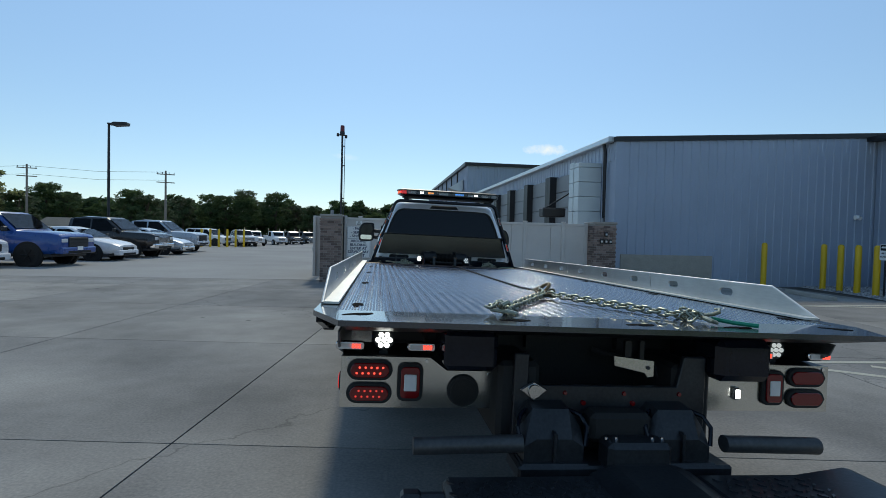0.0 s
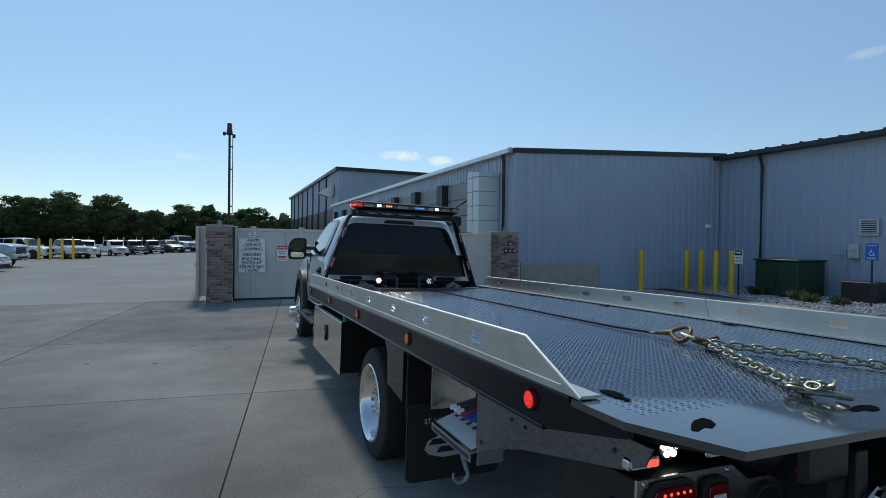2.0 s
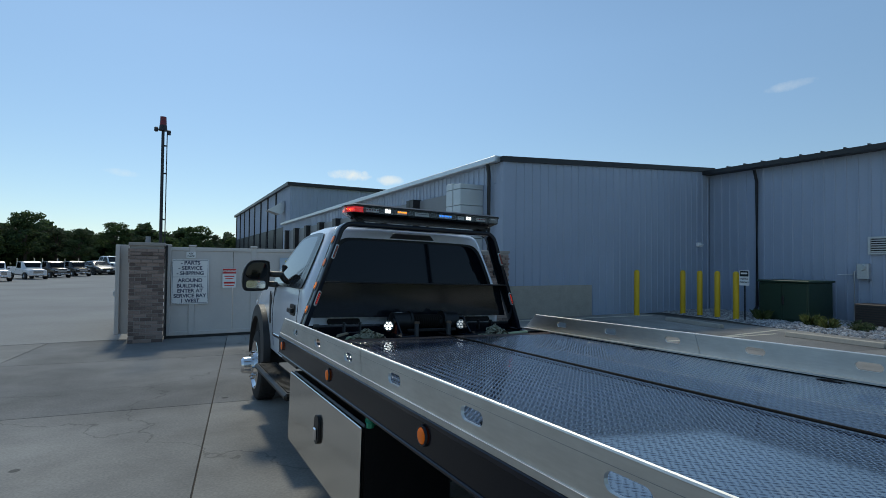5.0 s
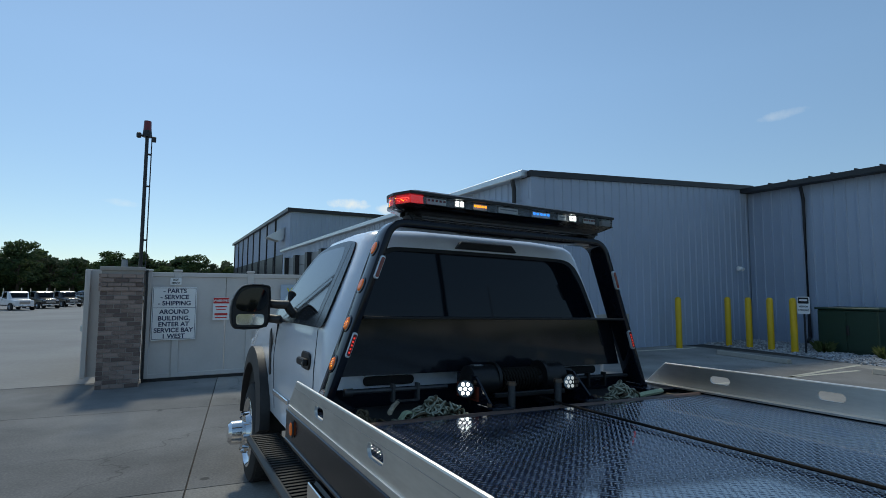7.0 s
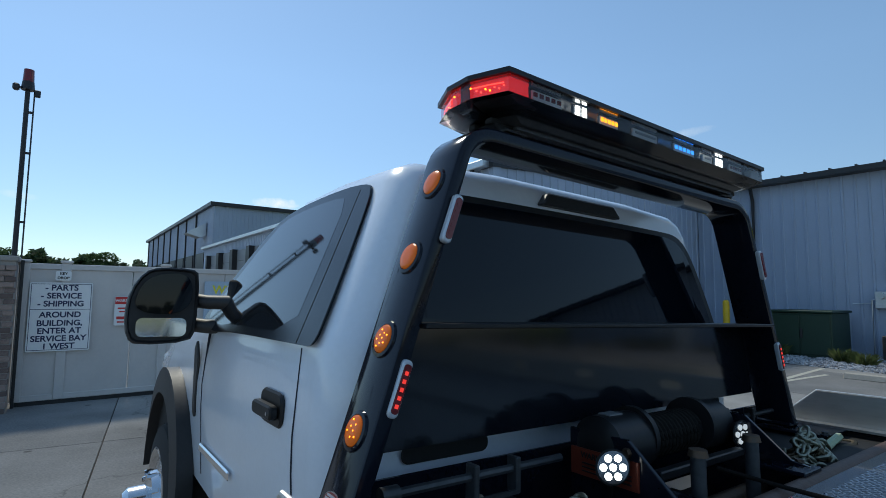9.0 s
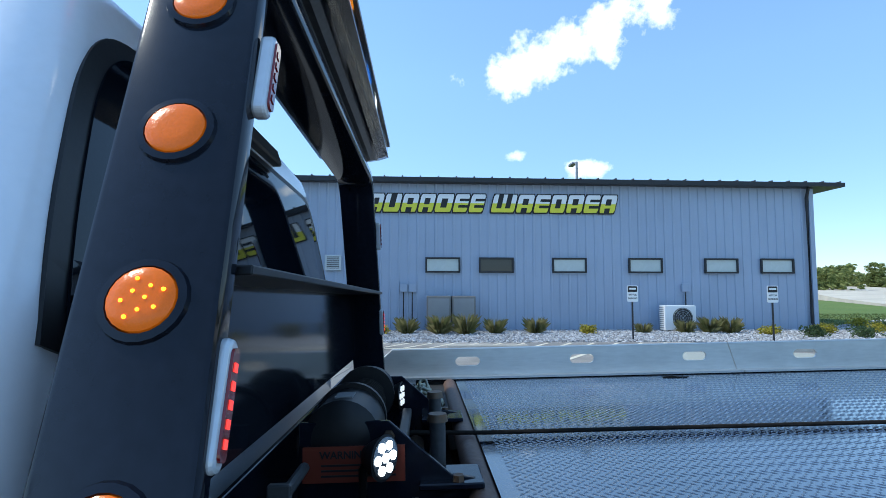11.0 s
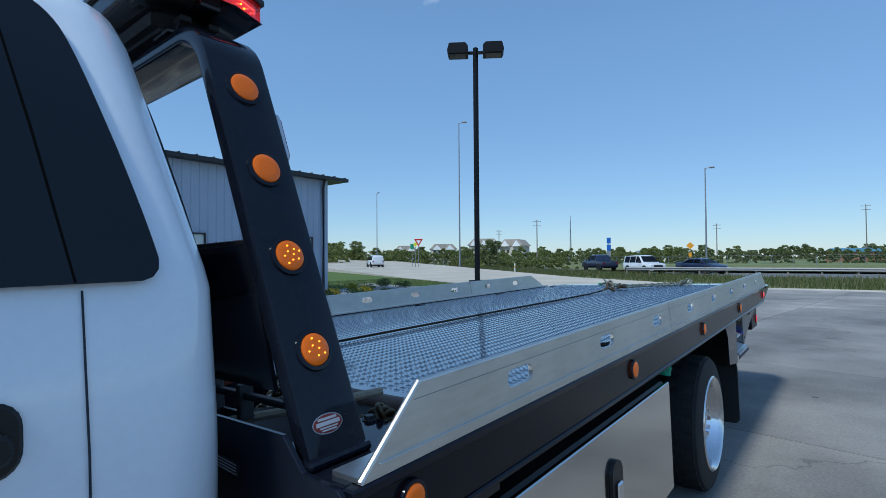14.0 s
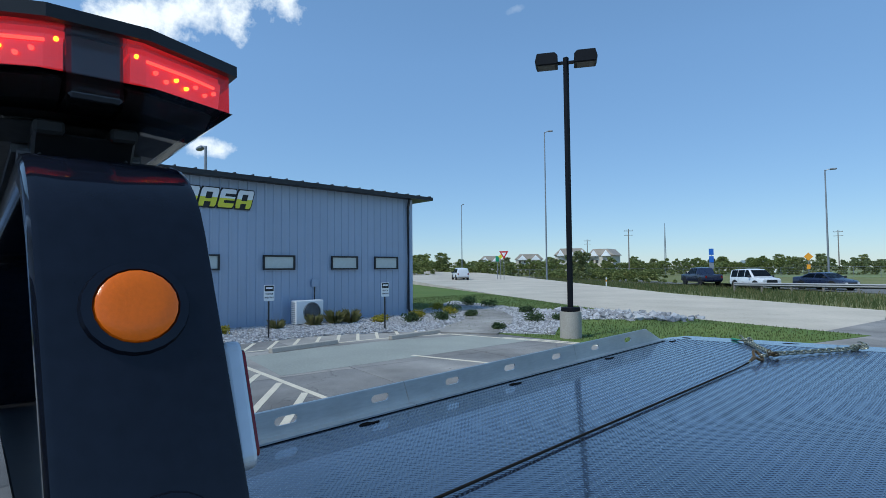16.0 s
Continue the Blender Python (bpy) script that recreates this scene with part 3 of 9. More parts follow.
# company sign on the wall, as plain slanted frames, white above and yellow below
sgn = thing("wall_sign", "long row of slanted white and yellow sign shapes, black edges", "sign")
def slab_frame(name, y0, w, cuts, grow, x0, x1, material, lo=0.0, hi=1.0):
    """One slanted rounded frame on the wall: outline minus rectangular openings, kept between two heights."""
    z0, z1, lean_ = 3.99, 4.60, 0.15
    bm = B()
    us = sorted({0.0, 1.0} | {v for c in cuts for v in (c[0], c[1])})
    vs = sorted({0.0, 1.0, lo, hi, 0.12, 0.88} | {v for c in cuts for v in (c[2], c[3])})
    for v0, v1 in zip(vs[:-1], vs[1:]):
        if v0 < lo - 1e-6 or v1 > hi + 1e-6:
            continue
        for u0, u1 in zip(us[:-1], us[1:]):
            um, vm = (u0 + u1) / 2, (v0 + v1) / 2
            if any(c[0] < um < c[1] and c[2] < vm < c[3] for c in cuts):
                continue
            q = []
            for u, v in ((u0, v0), (u1, v0), (u1, v1), (u0, v1)):
                du = (-grow if u == 0 else grow if u == 1 else 0)
                dv = (-grow if v == 0 else grow if v == 1 else 0)
                inset = 0.035 if v in (0.0, 1.0) and u in (0.0, 1.0) else 0.0
                uu = u * w + du + (inset if u == 0 else -inset if u == 1 else 0)
                q.append((y0 - uu - (z0 + v * (z1 - z0) - z0) / (z1 - z0) * lean_, z0 + v * (z1 - z0) + dv))
            prism(bm, q, "x", x0, x1)
    bmesh.ops.remove_doubles(bm, verts=bm.verts, dist=0.0005)
    return part(name, bm, M[material], sgn)
yy = 7.62
OPEN = {"ring": [(0.3, 0.68, 0.24, 0.76)], "cup": [(0.3, 0.68, 0.24, 1.0)], "top": [(0.3, 0.68, 0.42, 0.78), (0.3, 0.68, 0.0, 0.26)], "bars": [(0.32, 1.0, 0.24, 0.40), (0.32, 1.0, 0.60, 0.76)], "wide": [(0.2, 0.42, 0.22, 1.0), (0.58, 0.8, 0.22, 1.0)]}
for kind, wd in (("top", 0.5), ("cup", 0.58), ("top", 0.56), ("top", 0.54), ("ring", 0.6), ("bars", 0.52), ("bars", 0.52), ("", 0.0), ("wide", 0.84), ("top", 0.58), ("bars", 0.54), ("ring", 0.54), ("top", 0.58), ("bars", 0.54), ("top", 0.56)):
    if not kind:
        yy -= 0.22
        continue
    slab_frame("backing", yy, wd - 0.05, [], 0.04, 15.87, 15.9, "ink")
    slab_frame("upper_plate", yy, wd - 0.05, OPEN[kind], 0.0, 15.835, 15.87, "sign_white", 0.5, 1.0)
    slab_frame("lower_plate", yy, wd - 0.05, OPEN[kind], 0.0, 15.835, 15.87, "sign_yellow", 0.0, 0.5)
    yy -= wd + 0.02

# hall, west side with overhead doors
before = {o.name for o in scene.objects}
hall_w = sheet("wall_west", [(6.38, 14.2), (6.56, 14.2), (6.56, 46), (6.38, 46)], 4.6, M["siding"], "workshop wall with a row of overhead doors", "wall", thick=4.7)
pm = panel_mesh(0.62)
y = 46.0
while y > 14.9:
    siding_piece(pm, hall_w, pose(6.372, y, 4.03, 0, 0, -90))
    y -= PANEL
bm = B(); box(bm, 6.12, 6.5, 14.1, 46, 4.60, 4.78, 0.02); part("gutter", bm, M["galv"], hall_w)
for i in range(9):
    y0 = 16.75 + i * 3.4
    if y0 > 43:
        break
    d = tagged(new("door_%d" % (i + 1)), "closed grey sectional overhead door", "door", group="overhead doors", kind="structure")
    for k in range(6):
        bm = B(); box(bm, 6.30, 6.37, y0, y0 + 2.75, 0.05 + k * 0.66, 0.05 + k * 0.66 + 0.64, 0.015)
        part("door_section", bm, M["door_grey"], d)
    bm = B()
    for a in (y0 - 0.36, y0 + 2.75):
        box(bm, 6.02, 6.37, a, a + 0.34, 0, 4.03)
    part("door_jamb", bm, M["trim_dark"], d, "black steel jamb")
bm = B(); tube(bm, [(6.2, 14.62, 4.6), (6.25, 14.62, 4.35), (6.25, 14.62, 0.2)], 0.06, 6); part("downspout", bm, M["trim_dark"], hall_w, "black downspout")
duct = thing("exhaust_duct", "tall galvanized sheet-metal duct beside the hall", "duct")
for a, b, c in ((15.1, 15.55, 4.06), (15.6, 16.0, 4.12)):
    bm = B()
    z = 1.9
    while z < c - 0.1:
        box(bm, 5.55, 6.36, a, b, z, min(z + 0.5, c) - 0.012, 0.012); z += 0.5
    part("duct_run", bm, M["duct_pale"], duct)
bm = B(); box(bm, 5.6, 6.3, 15.15, 15.95, 0.0, 1.9, 0.01); part("duct_base", bm, M["duct_pale"], duct)
hood = thing("wall_fan", "dark wall-mounted exhaust hood on an arm", "fan")
bm = B(); box(bm, 5.0, 5.9, 17.2, 17.7, 2.25, 2.6, 0.04); part("hood_body", bm, M["trim_dark"], hood)
bm = B(); tube(bm, [(5.2, 17.45, 2.6), (6.3, 17.45, 3.3)], 0.03, 6); part("arm", bm, M["trim_dark"], hood)

for o in [o for o in scene.objects if o.name not in before and o.parent is None]:
    o.location.x += 0.16

# second hall farther back
hall2 = thing("warehouse", "tall blue-grey steel warehouse with black roof edge", "building")
bm = B(); box(bm, 7.1, 40, 46.2, 84, 0, 8.0); part("wall", bm, M["siding"], hall2)
pm2 = panel_mesh(8.0)
for i in range(20):
    siding_piece(pm2, hall2, pose(7.1 + i * PANEL, 46.19, 0))
for i in range(41):
    siding_piece(pm2, hall2, pose(7.095, 83.7 - i * PANEL, 0, 0, 0, -90))
bm = B(); box(bm, 6.8, 40.3, 45.9, 84.4, 8.0, 8.28); part("roof", bm, M["trim_dark"], hall2)
for i in range(8):
    y0 = 48.5 + i * 4.4
    bm = B(); box(bm, 6.98, 7.08, y0, y0 + 3.0, 0, 4.6); part("door", bm, M["trim_dark"], hall2)
    bm = B(); box(bm, 6.95, 7.08, y0 + 3.6, y0 + 3.72, 0, 8.0); part("downspout", bm, M["trim_dark"], hall2)
bm = B(); prism(bm, [(5.6, 6.0), (7.0, 6.9), (7.0, 5.9), (6.6, 5.7)], "y", 48.0, 49.4); part("canopy", bm, M["galv"], hall2)

# ---- gate, pillars ----
def brick_pillar(x0, x1, y0, y1, h, label):
    p = thing("brick_pillar", label, "pillar", "gate pillars")
    bm = B(); box(bm, x0 + 0.012, x1 - 0.012, y0 + 0.012, y1 - 0.012, 0, h)
    part("core", bm, M["mortar"], p)
    bl, bh, g = 0.192, 0.062, 0.01
    me = {}
    def brick(w, d):
        key = (round(w, 3), round(d, 3))
        if key not in me:
            b = B(); box(b, -w / 2, w / 2, -d / 2, d / 2, 0, bh, 0.004)
            mm = bpy.data.meshes.new("brick"); b.to_mesh(mm); b.free(); mm.materials.append(M["brick"]); me[key] = mm
        return me[key]
    rows = int(h / (bh + g))
    for r in range(rows):
        z = r * (bh + g) + 0.004
        for side in (0, 1):
            lo, hi = (x0, x1) if side == 0 else (y0, y1)
            t = lo - (0.1 if r % 2 else 0.0)
            while t < hi - 0.01:
                a, b2 = max(t, lo), min(t + bl, hi)
                if b2 - a > 0.03:
                    ob = new("brick", brick(b2 - a, 0.09))
                    ob.parent = p
                    j = random.uniform(-0.004, 0.004) - (0.022 if r >= rows - 4 else 0.0)
                    if side == 0:
                        ob.location = ((a + b2) / 2, y0 + 0.045 + j, z)
                    else:
                        ob.location = (x0 + 0.045 + j, (a + b2) / 2, z); ob.rotation_euler = (0, 0, math.pi / 2)
                t += bl + g
    bm = B(); box(bm, x0 - 0.02, x1 + 0.02, y0 - 0.02, y1 + 0.02, h, h + 0.07, 0.012); part("cap", bm, M["mortar"], p, "rough stone cap")
    bm = B(); cyl(bm, ((x0 + x1) / 2, (y0 + y1) / 2, h + 0.07), ((x0 + x1) / 2, (y0 + y1) / 2, h + 0.20), 0.05, 0.045, 14); part("post_cap", bm, M["steel_grey"], p, smooth=True)
    return p

before = {o.name for o in scene.objects}
brick_pillar(-2.79, -2.18, 13.37, 13.95, 1.92, "weathered grey-brown brick gate pillar on the yard edge")
brick_pillar(5.55, 6.28, 13.37, 13.95, 1.92, "grey-brown brick gate pillar with black utility boxes")
boxes = thing("utility_box", "black key and intercom boxes on the pillar", "box")
for a, z in ((5.78, 1.38), (5.92, 1.38), (6.06, 1.38), (5.92, 1.60)):
    bm = B(); box(bm, a - 0.055, a + 0.055, 13.30, 13.35, z - 0.07, z + 0.07, 0.01); part("box_body", bm, M["trim_black"], boxes)
    bm = B(); box(bm, a - 0.03, a + 0.03, 13.292, 13.30, z - 0.03, z + 0.03); part("lid", bm, M["galv"], boxes)

gate = thing("gate", "long cream vinyl panel gate between the brick pillars", "gate")
x = -2.14
for w in (1.3, 1.3, 1.28, 1.28, 1.28, 1.2):
    bm = B(); box(bm, x, x + w - 0.01, 13.80, 13.86, 0.10, 1.90, 0.006); part("panel", bm, M["vinyl"], gate)
    x += w
for a in (-2.12, -1.66, -0.42, 0.9, 2.2, 3.45, 4.7, 5.45):
    bm = B(); box(bm, a - 0.06, a + 0.06, 13.765, 13.80, 0.06, 1.93, 0.01); box(bm, a - 0.075, a + 0.075, 13.75, 13.81, 1.93, 1.97, 0.012)
    part("gate_post", bm, M["vinyl"], gate)
for z0, z1 in ((0.06, 0.14), (1.84, 1.92)):
    bm = B(); box(bm, -2.14, 5.5, 13.775, 13.80, z0, z1, 0.008); part("rail", bm, M["vinyl"], gate)
bm = B(); box(bm, -2.14, 5.5, 13.80, 13.85, 0.0, 0.055); part("bottom_rail", bm, M["trim_black"], gate)
bm = B(); box(bm, -2.16, -2.125, 13.72, 13.80, 0, 1.95); part("hinge_post", bm, M["trim_black"], gate)
wing = thing("gate_leaf", "end of an open cream vinyl gate leaf", "gate")
bm = B(); box(bm, -3.06, -2.82, 14.0, 14.06, 0.12, 1.95, 0.008); box(bm, -3.06, -2.98, 13.9, 18.5, 0.12, 1.95, 0.008)
part("panel", bm, M["vinyl"], wing)
bm = B(); box(bm, -3.09, -3.055, 13.93, 14.0, 0.9, 1.0, 0.008); part("latch", bm, M["galv"], wing)

def flat_sign(name, label, x0, x1, z0, z1, y, material, group=""):
    s = thing(name, label, "sign", group)
    bm = B(); prism(bm, oval((x0 + x1) / 2, (z0 + z1) / 2, x1 - x0, z1 - z0, 0.02, 3), "y", y, y + 0.012)
    part("plate", bm, material, s)
    return s

s = flat_sign("direction_sign", "white sign with dark lettering fixed to the gate", -2.05, -1.34, 0.72, 1.66, 13.74, M["sign_white"])
for i, (tx, z) in enumerate((("- PARTS", 1.585), ("- SERVICE", 1.475), ("- SHIPPING", 1.365), ("AROUND", 1.215), ("BUILDING,", 1.10), ("ENTER AT", 0.995), ("SERVICE BAY", 0.89), ("1 WEST", 0.785))):
    words("lettering", tx, 0.108, Matrix.Translation((-1.695, 13.737, z)) @ FACE_S, M["ink_navy"], s, bold=0.026)
for x0, x1, z0, z1 in ((-2.03, -1.36, 1.287, 1.293), (-2.035, -1.355, 1.636, 1.642), (-2.035, -1.355, 0.738, 0.744), (-2.035, -2.029, 0.744, 1.636), (-1.361, -1.355, 0.744, 1.636)):
    bm = B(); box(bm, x0, x1, 13.737, 13.74, z0, z1); part("rule", bm, M["ink_navy"], s)
s = flat_sign("key_sign", "small white sign reading key drop", -1.78, -1.60, 1.69, 1.82, 13.74, M["sign_white"])
for tx, z in (("KEY", 1.785), ("DROP", 1.725)):
    words("lettering", tx, 0.05, Matrix.Translation((-1.69, 13.737, z)) @ FACE_S, M["ink"], s, bold=0.026)
s = flat_sign("warning_sign", "white warning sign with a red heading on the gate", -1.065, -0.785, 1.05, 1.47, 13.74, M["sign_white"])
bm = B(); box(bm, -1.06, -0.79, 13.736, 13.74, 1.36, 1.465); part("heading", bm, M["sign_red"], s)
words("lettering", "WARNING", 0.055, Matrix.Translation((-0.925, 13.733, 1.41)) @ FACE_S, M["sign_white"], s)
for z, w, h in ((1.30, 0.20, 0.022), (1.25, 0.16, 0.018), (1.16, 0.22, 0.04), (1.10, 0.20, 0.02)):
    bm = B(); box(bm, -0.925 - w / 2, -0.925 + w / 2, 13.736, 13.74, z - h / 2, z + h / 2); part("bar", bm, M["sign_red"], s)
s = flat_sign("welcome_sign", "pale blue welcome banner on the gate", 0.14, 1.3, 1.1, 1.72, 13.74, mat("banner", (0.45, 0.55, 0.66), 0.5, var=0.1, bump=0))
words("lettering", "WELCOME", 0.19, Matrix.Translation((0.72, 13.737, 1.58)) @ FACE_S, M["sign_yellow"], s)
words("lettering", "HERE", 0.09, Matrix.Translation((0.35, 13.737, 1.38)) @ FACE_S, M["ink"], s)

pole = thing("warning_pole", "thin black pole with a red beacon on top", "pole")
bm = B(); cyl(bm, (-2.27, 14.22, 0), (-2.27, 14.22, 4.45), 0.035, 0.03, 10); part("shaft", bm, M["trim_dark"], pole)
bm = B(); cyl(bm, (-2.19, 14.22, 1.5), (-2.19, 14.22, 4.42), 0.01, 0.01, 6)
for z in (2.5, 3.5, 4.1): box(bm, -2.27, -2.18, 14.205, 14.235, z, z + 0.03)
part("conduit", bm, M["trim_dark"], pole)
bm = B(); cyl(bm, (-2.27, 14.22, 4.44), (-2.27, 14.22, 4.56), 0.085, 0.07, 14); box(bm, -2.44, -2.36, 14.14, 14.22, 4.40, 4.50, 0.02); tube(bm, [(-2.27, 14.2, 4.46), (-2.40, 14.18, 4.45)], 0.015, 6); box(bm, -2.2, -2.12, 14.2, 14.26, 4.36, 4.46, 0.01)
part("bracket", bm, M["trim_dark"], pole)
bm = B(); cyl(bm, (-2.27, 14.22, 4.56), (-2.27, 14.22, 4.74), 0.07, 0.062, 14); part("beacon", bm, M["red_lens"], pole, "red beacon lens", smooth=True)

for o in [o for o in scene.objects if o.name not in before and o.parent is None]:
    o.location.x, o.location.y = o.location.x + 0.08, o.location.y + 0.11

# ---- bollards, transformer and wall fittings ----
def bollard(x, y, h=1.47):
    b = thing("bollard", "yellow plastic-sleeved steel bollard with domed top", "bollard", "yellow bollards", pose(x, y, 0))
    bm = B()
    prof = [(0.085, 0), (0.085, h - 0.09), (0.078, h - 0.05), (0.058, h - 0.018), (0.03, h - 0.003)]
    loft(bm, [[(r * math.cos(a * math.pi / 8), r * math.sin(a * math.pi / 8), z) for a in range(16)] for r, z in prof])
    part("sleeve", bm, M["yellow"], b, smooth=True)
    return b
bollard_a = bollard(11.41, 13.46)
for x, y in ((13.27, 13.16), (13.25, 12.52), (13.20, 11.88), (13.16, 11.25)):
    copy_thing(bollard_a, pose(x, y, 0))

before = {o.name for o in scene.objects}
tr = thing("transformer", "dark green metal pad-mounted transformer cabinet in the gravel", "cabinet")
bm = B(); box(bm, 14.15, 15.5, 9.9, 11.3, 0.0, 1.16, 0.02); part("body", bm, M["green_box"], tr)
bm = B(); box(bm, 14.1, 15.55, 9.85, 11.35, 1.16, 1.22, 0.015); part("lid", bm, M["green_box"], tr)
for y0 in (9.93, 10.62):
    bm = B(); box(bm, 14.125, 14.15, y0, y0 + 0.65, 0.08, 1.1, 0.008); part("door", bm, M["green_box"], tr)
bm = B(); box(bm, 14.09, 14.125, 10.54, 10.60, 0.5, 0.75, 0.01); part("handle", bm, M["trim_dark"], tr)

lv = thing("wall_louver", "white slatted vent on the steel wall", "vent")
bm = B()
for a in ((8.62, 9.16, 2.0, 2.06), (8.62, 9.16, 2.46, 2.52), (8.62, 8.68, 2.06, 2.46), (9.10, 9.16, 2.06, 2.46)): box(bm, 15.84, 15.9, *a, 0.005)
part("frame", bm, M["galv"], lv)
for k in range(6):
    bm = B(); box(bm, 15.86, 15.9, 8.68, 9.10, 2.07 + k * 0.066, 2.10 + k * 0.066, m=None); part("slat", bm, M["galv"], lv)
bm = B(); box(bm, 15.89, 15.9, 8.68, 9.10, 2.06, 2.46); part("backing", bm, M["trim_black"], lv)
em = thing("electric_meter", "grey electric meter box with a round glass meter", "meter")
bm = B(); box(bm, 15.72, 15.9, 9.1, 9.4, 1.28, 1.74, 0.015); part("meter_box", bm, M["galv"], em)
bm = B(); cyl(bm, (15.72, 9.25, 1.62), (15.62, 9.25, 1.62), 0.09, 0.08, 16); part("dial", bm, M["window_film"], em)
bm = B(); tube(bm, [(15.8, 9.48, 0.05), (15.8, 9.48, 1.5), (15.8, 9.40, 1.52)], 0.03, 8); tube(bm, [(15.8, 9.9, 1.4), (15.8, 9.48, 1.42)], 0.02, 6); part("conduit", bm, M["galv"], em)
ac = thing("condenser_unit", "brown slatted air-conditioner cabinet in the gravel", "air conditioner")
bm = B(); box(bm, 14.9, 15.6, 8.2, 9.1, 0.04, 0.62, 0.02); part("body", bm, mat("ac_brown", (0.05, 0.04, 0.035), 0.6), ac)
bm = B()
for k in range(8): box(bm, 14.88, 14.9, 8.24, 9.06, 0.08 + k * 0.065, 0.11 + k * 0.065)
part("grille", bm, M["trim_black"], ac)

for o in [o for o in scene.objects if o.name not in before and o.parent is None]:
    o.location.y -= 0.15

def post_sign(name, label, x, y, w, h, ztop, face, group=""):
    s = thing(name, label, "sign", group, pose(x, y, 0, 0, 0, face))
    bm = B(); box(bm, -0.02, 0.02, 0.006, 0.04, 0, ztop - 0.03, 0.004); part("post", bm, M["trim_dark"], s)
    return s
def visitor_sign(x, y, ztop=1.5, face=-90):
    s = post_sign("parking_sign", "white visitor parking sign on a thin black post", x, y, 0.3, 0.45, ztop, face, "visitor signs")
    bm = B(); prism(bm, oval(0, ztop - 0.22, 0.30, 0.45, 0.03, 3), "y", -0.006, 0.004); part("plate", bm, M["sign_white"], s)
    bm = B(); prism(bm, oval(0, ztop - 0.095, 0.26, 0.16, 0.02, 3), "y", -0.009, -0.006); part("panel", bm, M["ink"], s)
    bm = B(); prism(bm, oval(0, ztop - 0.085, 0.2, 0.05, 0.02, 3), "y", -0.012, -0.009); part("emblem", bm, M["sign_white"], s)
    for tx, z in (("VISITOR", ztop - 0.255), ("PARKING", ztop - 0.35)):
        words("lettering", tx, 0.062, Matrix.Translation((0, -0.0075, z)) @ FACE_S, M["ink"], s)
    return s
v0 = visitor_sign(12.59, -0.06)
for x, y in ((11.95, -3.58), (13.05, 10.93)):
    copy_thing(v0, pose(x, y, 0, 0, 0, -90))
hc = post_sign("accessible_parking_sign", "blue accessible parking sign on a brown post", 13.85, 7.60, 0.3, 0.45, 1.74, -90)
bm = B(); prism(bm, oval(0, 1.52, 0.31, 0.46, 0.03, 3), "y", -0.006, 0.004); part("plate", bm, M["sign_blue"], hc)
words("lettering", "PARKING", 0.052, Matrix.Translation((0, -0.0075, 1.345)) @ FACE_S, M["sign_white"], hc)
words("lettering", "HANDICAPPED", 0.036, Matrix.Translation((0, -0.0075, 1.69)) @ FACE_S, M["sign_white"], hc)
bm = B()
tube(bm, [(0.055 * math.cos(radians(a)) - 0.005, -0.008, 1.475 + 0.055 * math.sin(radians(a))) for a in range(100, 370, 15)], 0.008, 5)
tube(bm, [(-0.02, -0.008, 1.585), (-0.012, -0.008, 1.50), (0.045, -0.008, 1.50), (0.06, -0.008, 1.43), (0.085, -0.008, 1.44)], 0.010, 5)
part("symbol", bm, M["sign_white"], hc)

# heat pump, utility boxes
hp = thing("heat_pump", "white outdoor heat pump with a dark round fan grille", "air conditioner")
bm = B(); box(bm, 15.15, 15.55, -3.2, -2.15, 0.05, 0.86, 0.025, 2); part("body", bm, M["sign_white"], hp)
bm = B(); cyl(bm, (15.15, -2.75, 0.46), (15.135, -2.75, 0.46), 0.33, 0.33, 28); part("fan_recess", bm, M["trim_black"], hp)
bm = B()
for r in (0.1, 0.17, 0.24, 0.31):
    tube(bm, [(15.125, -2.75 + r * math.cos(a * math.pi / 12), 0.46 + r * math.sin(a * math.pi / 12)) for a in range(24)], 0.006, 4, True)
for k in range(8):
    a = k * math.pi / 4
    tube(bm, [(15.125, -2.75, 0.46), (15.125, -2.75 + 0.33 * math.cos(a), 0.46 + 0.33 * math.sin(a))], 0.005, 4)
part("grille", bm, M["galv"], hp)
bm = B()
for k in range(11): box(bm, 15.2, 15.5, -2.152, -2.14, 0.12 + k * 0.065, 0.145 + k * 0.065)
part("side_vent", bm, M["steel_grey"], hp)
for yy in (-3.05, -2.3):
    bm = B(); box(bm, 15.12, 15.58, yy - 0.04, yy + 0.04, 0, 0.06); part("foot", bm, M["trim_black"], hp)
bm = B(); tube(bm, [(15.5, -3.2, 0.3), (15.65, -3.28, 0.35), (15.8, -3.3, 0.2)], 0.02, 6); part("hose", bm, M["trim_black"], hp)
jb = thing("junction_box", "grey junction box and conduit on the steel wall", "junction box")
bm = B(); box(bm, 15.8, 15.9, -3.35, -3.1, 1.3, 1.58, 0.01); part("box_body", bm, M["siding"], jb)
bm = B(); tube(bm, [(15.84, -3.22, 0.3), (15.84, -3.22, 1.3)], 0.02, 6); part("conduit", bm, M["trim_dark"], jb)
for yy in (6.37, 6.08):
    ob = copy_thing(jb, pose(0, yy + 3.22, -0.02))
cb = thing("utility_cabinet", "pair of grey-brown metal utility cabinets by the wall", "cabinet")
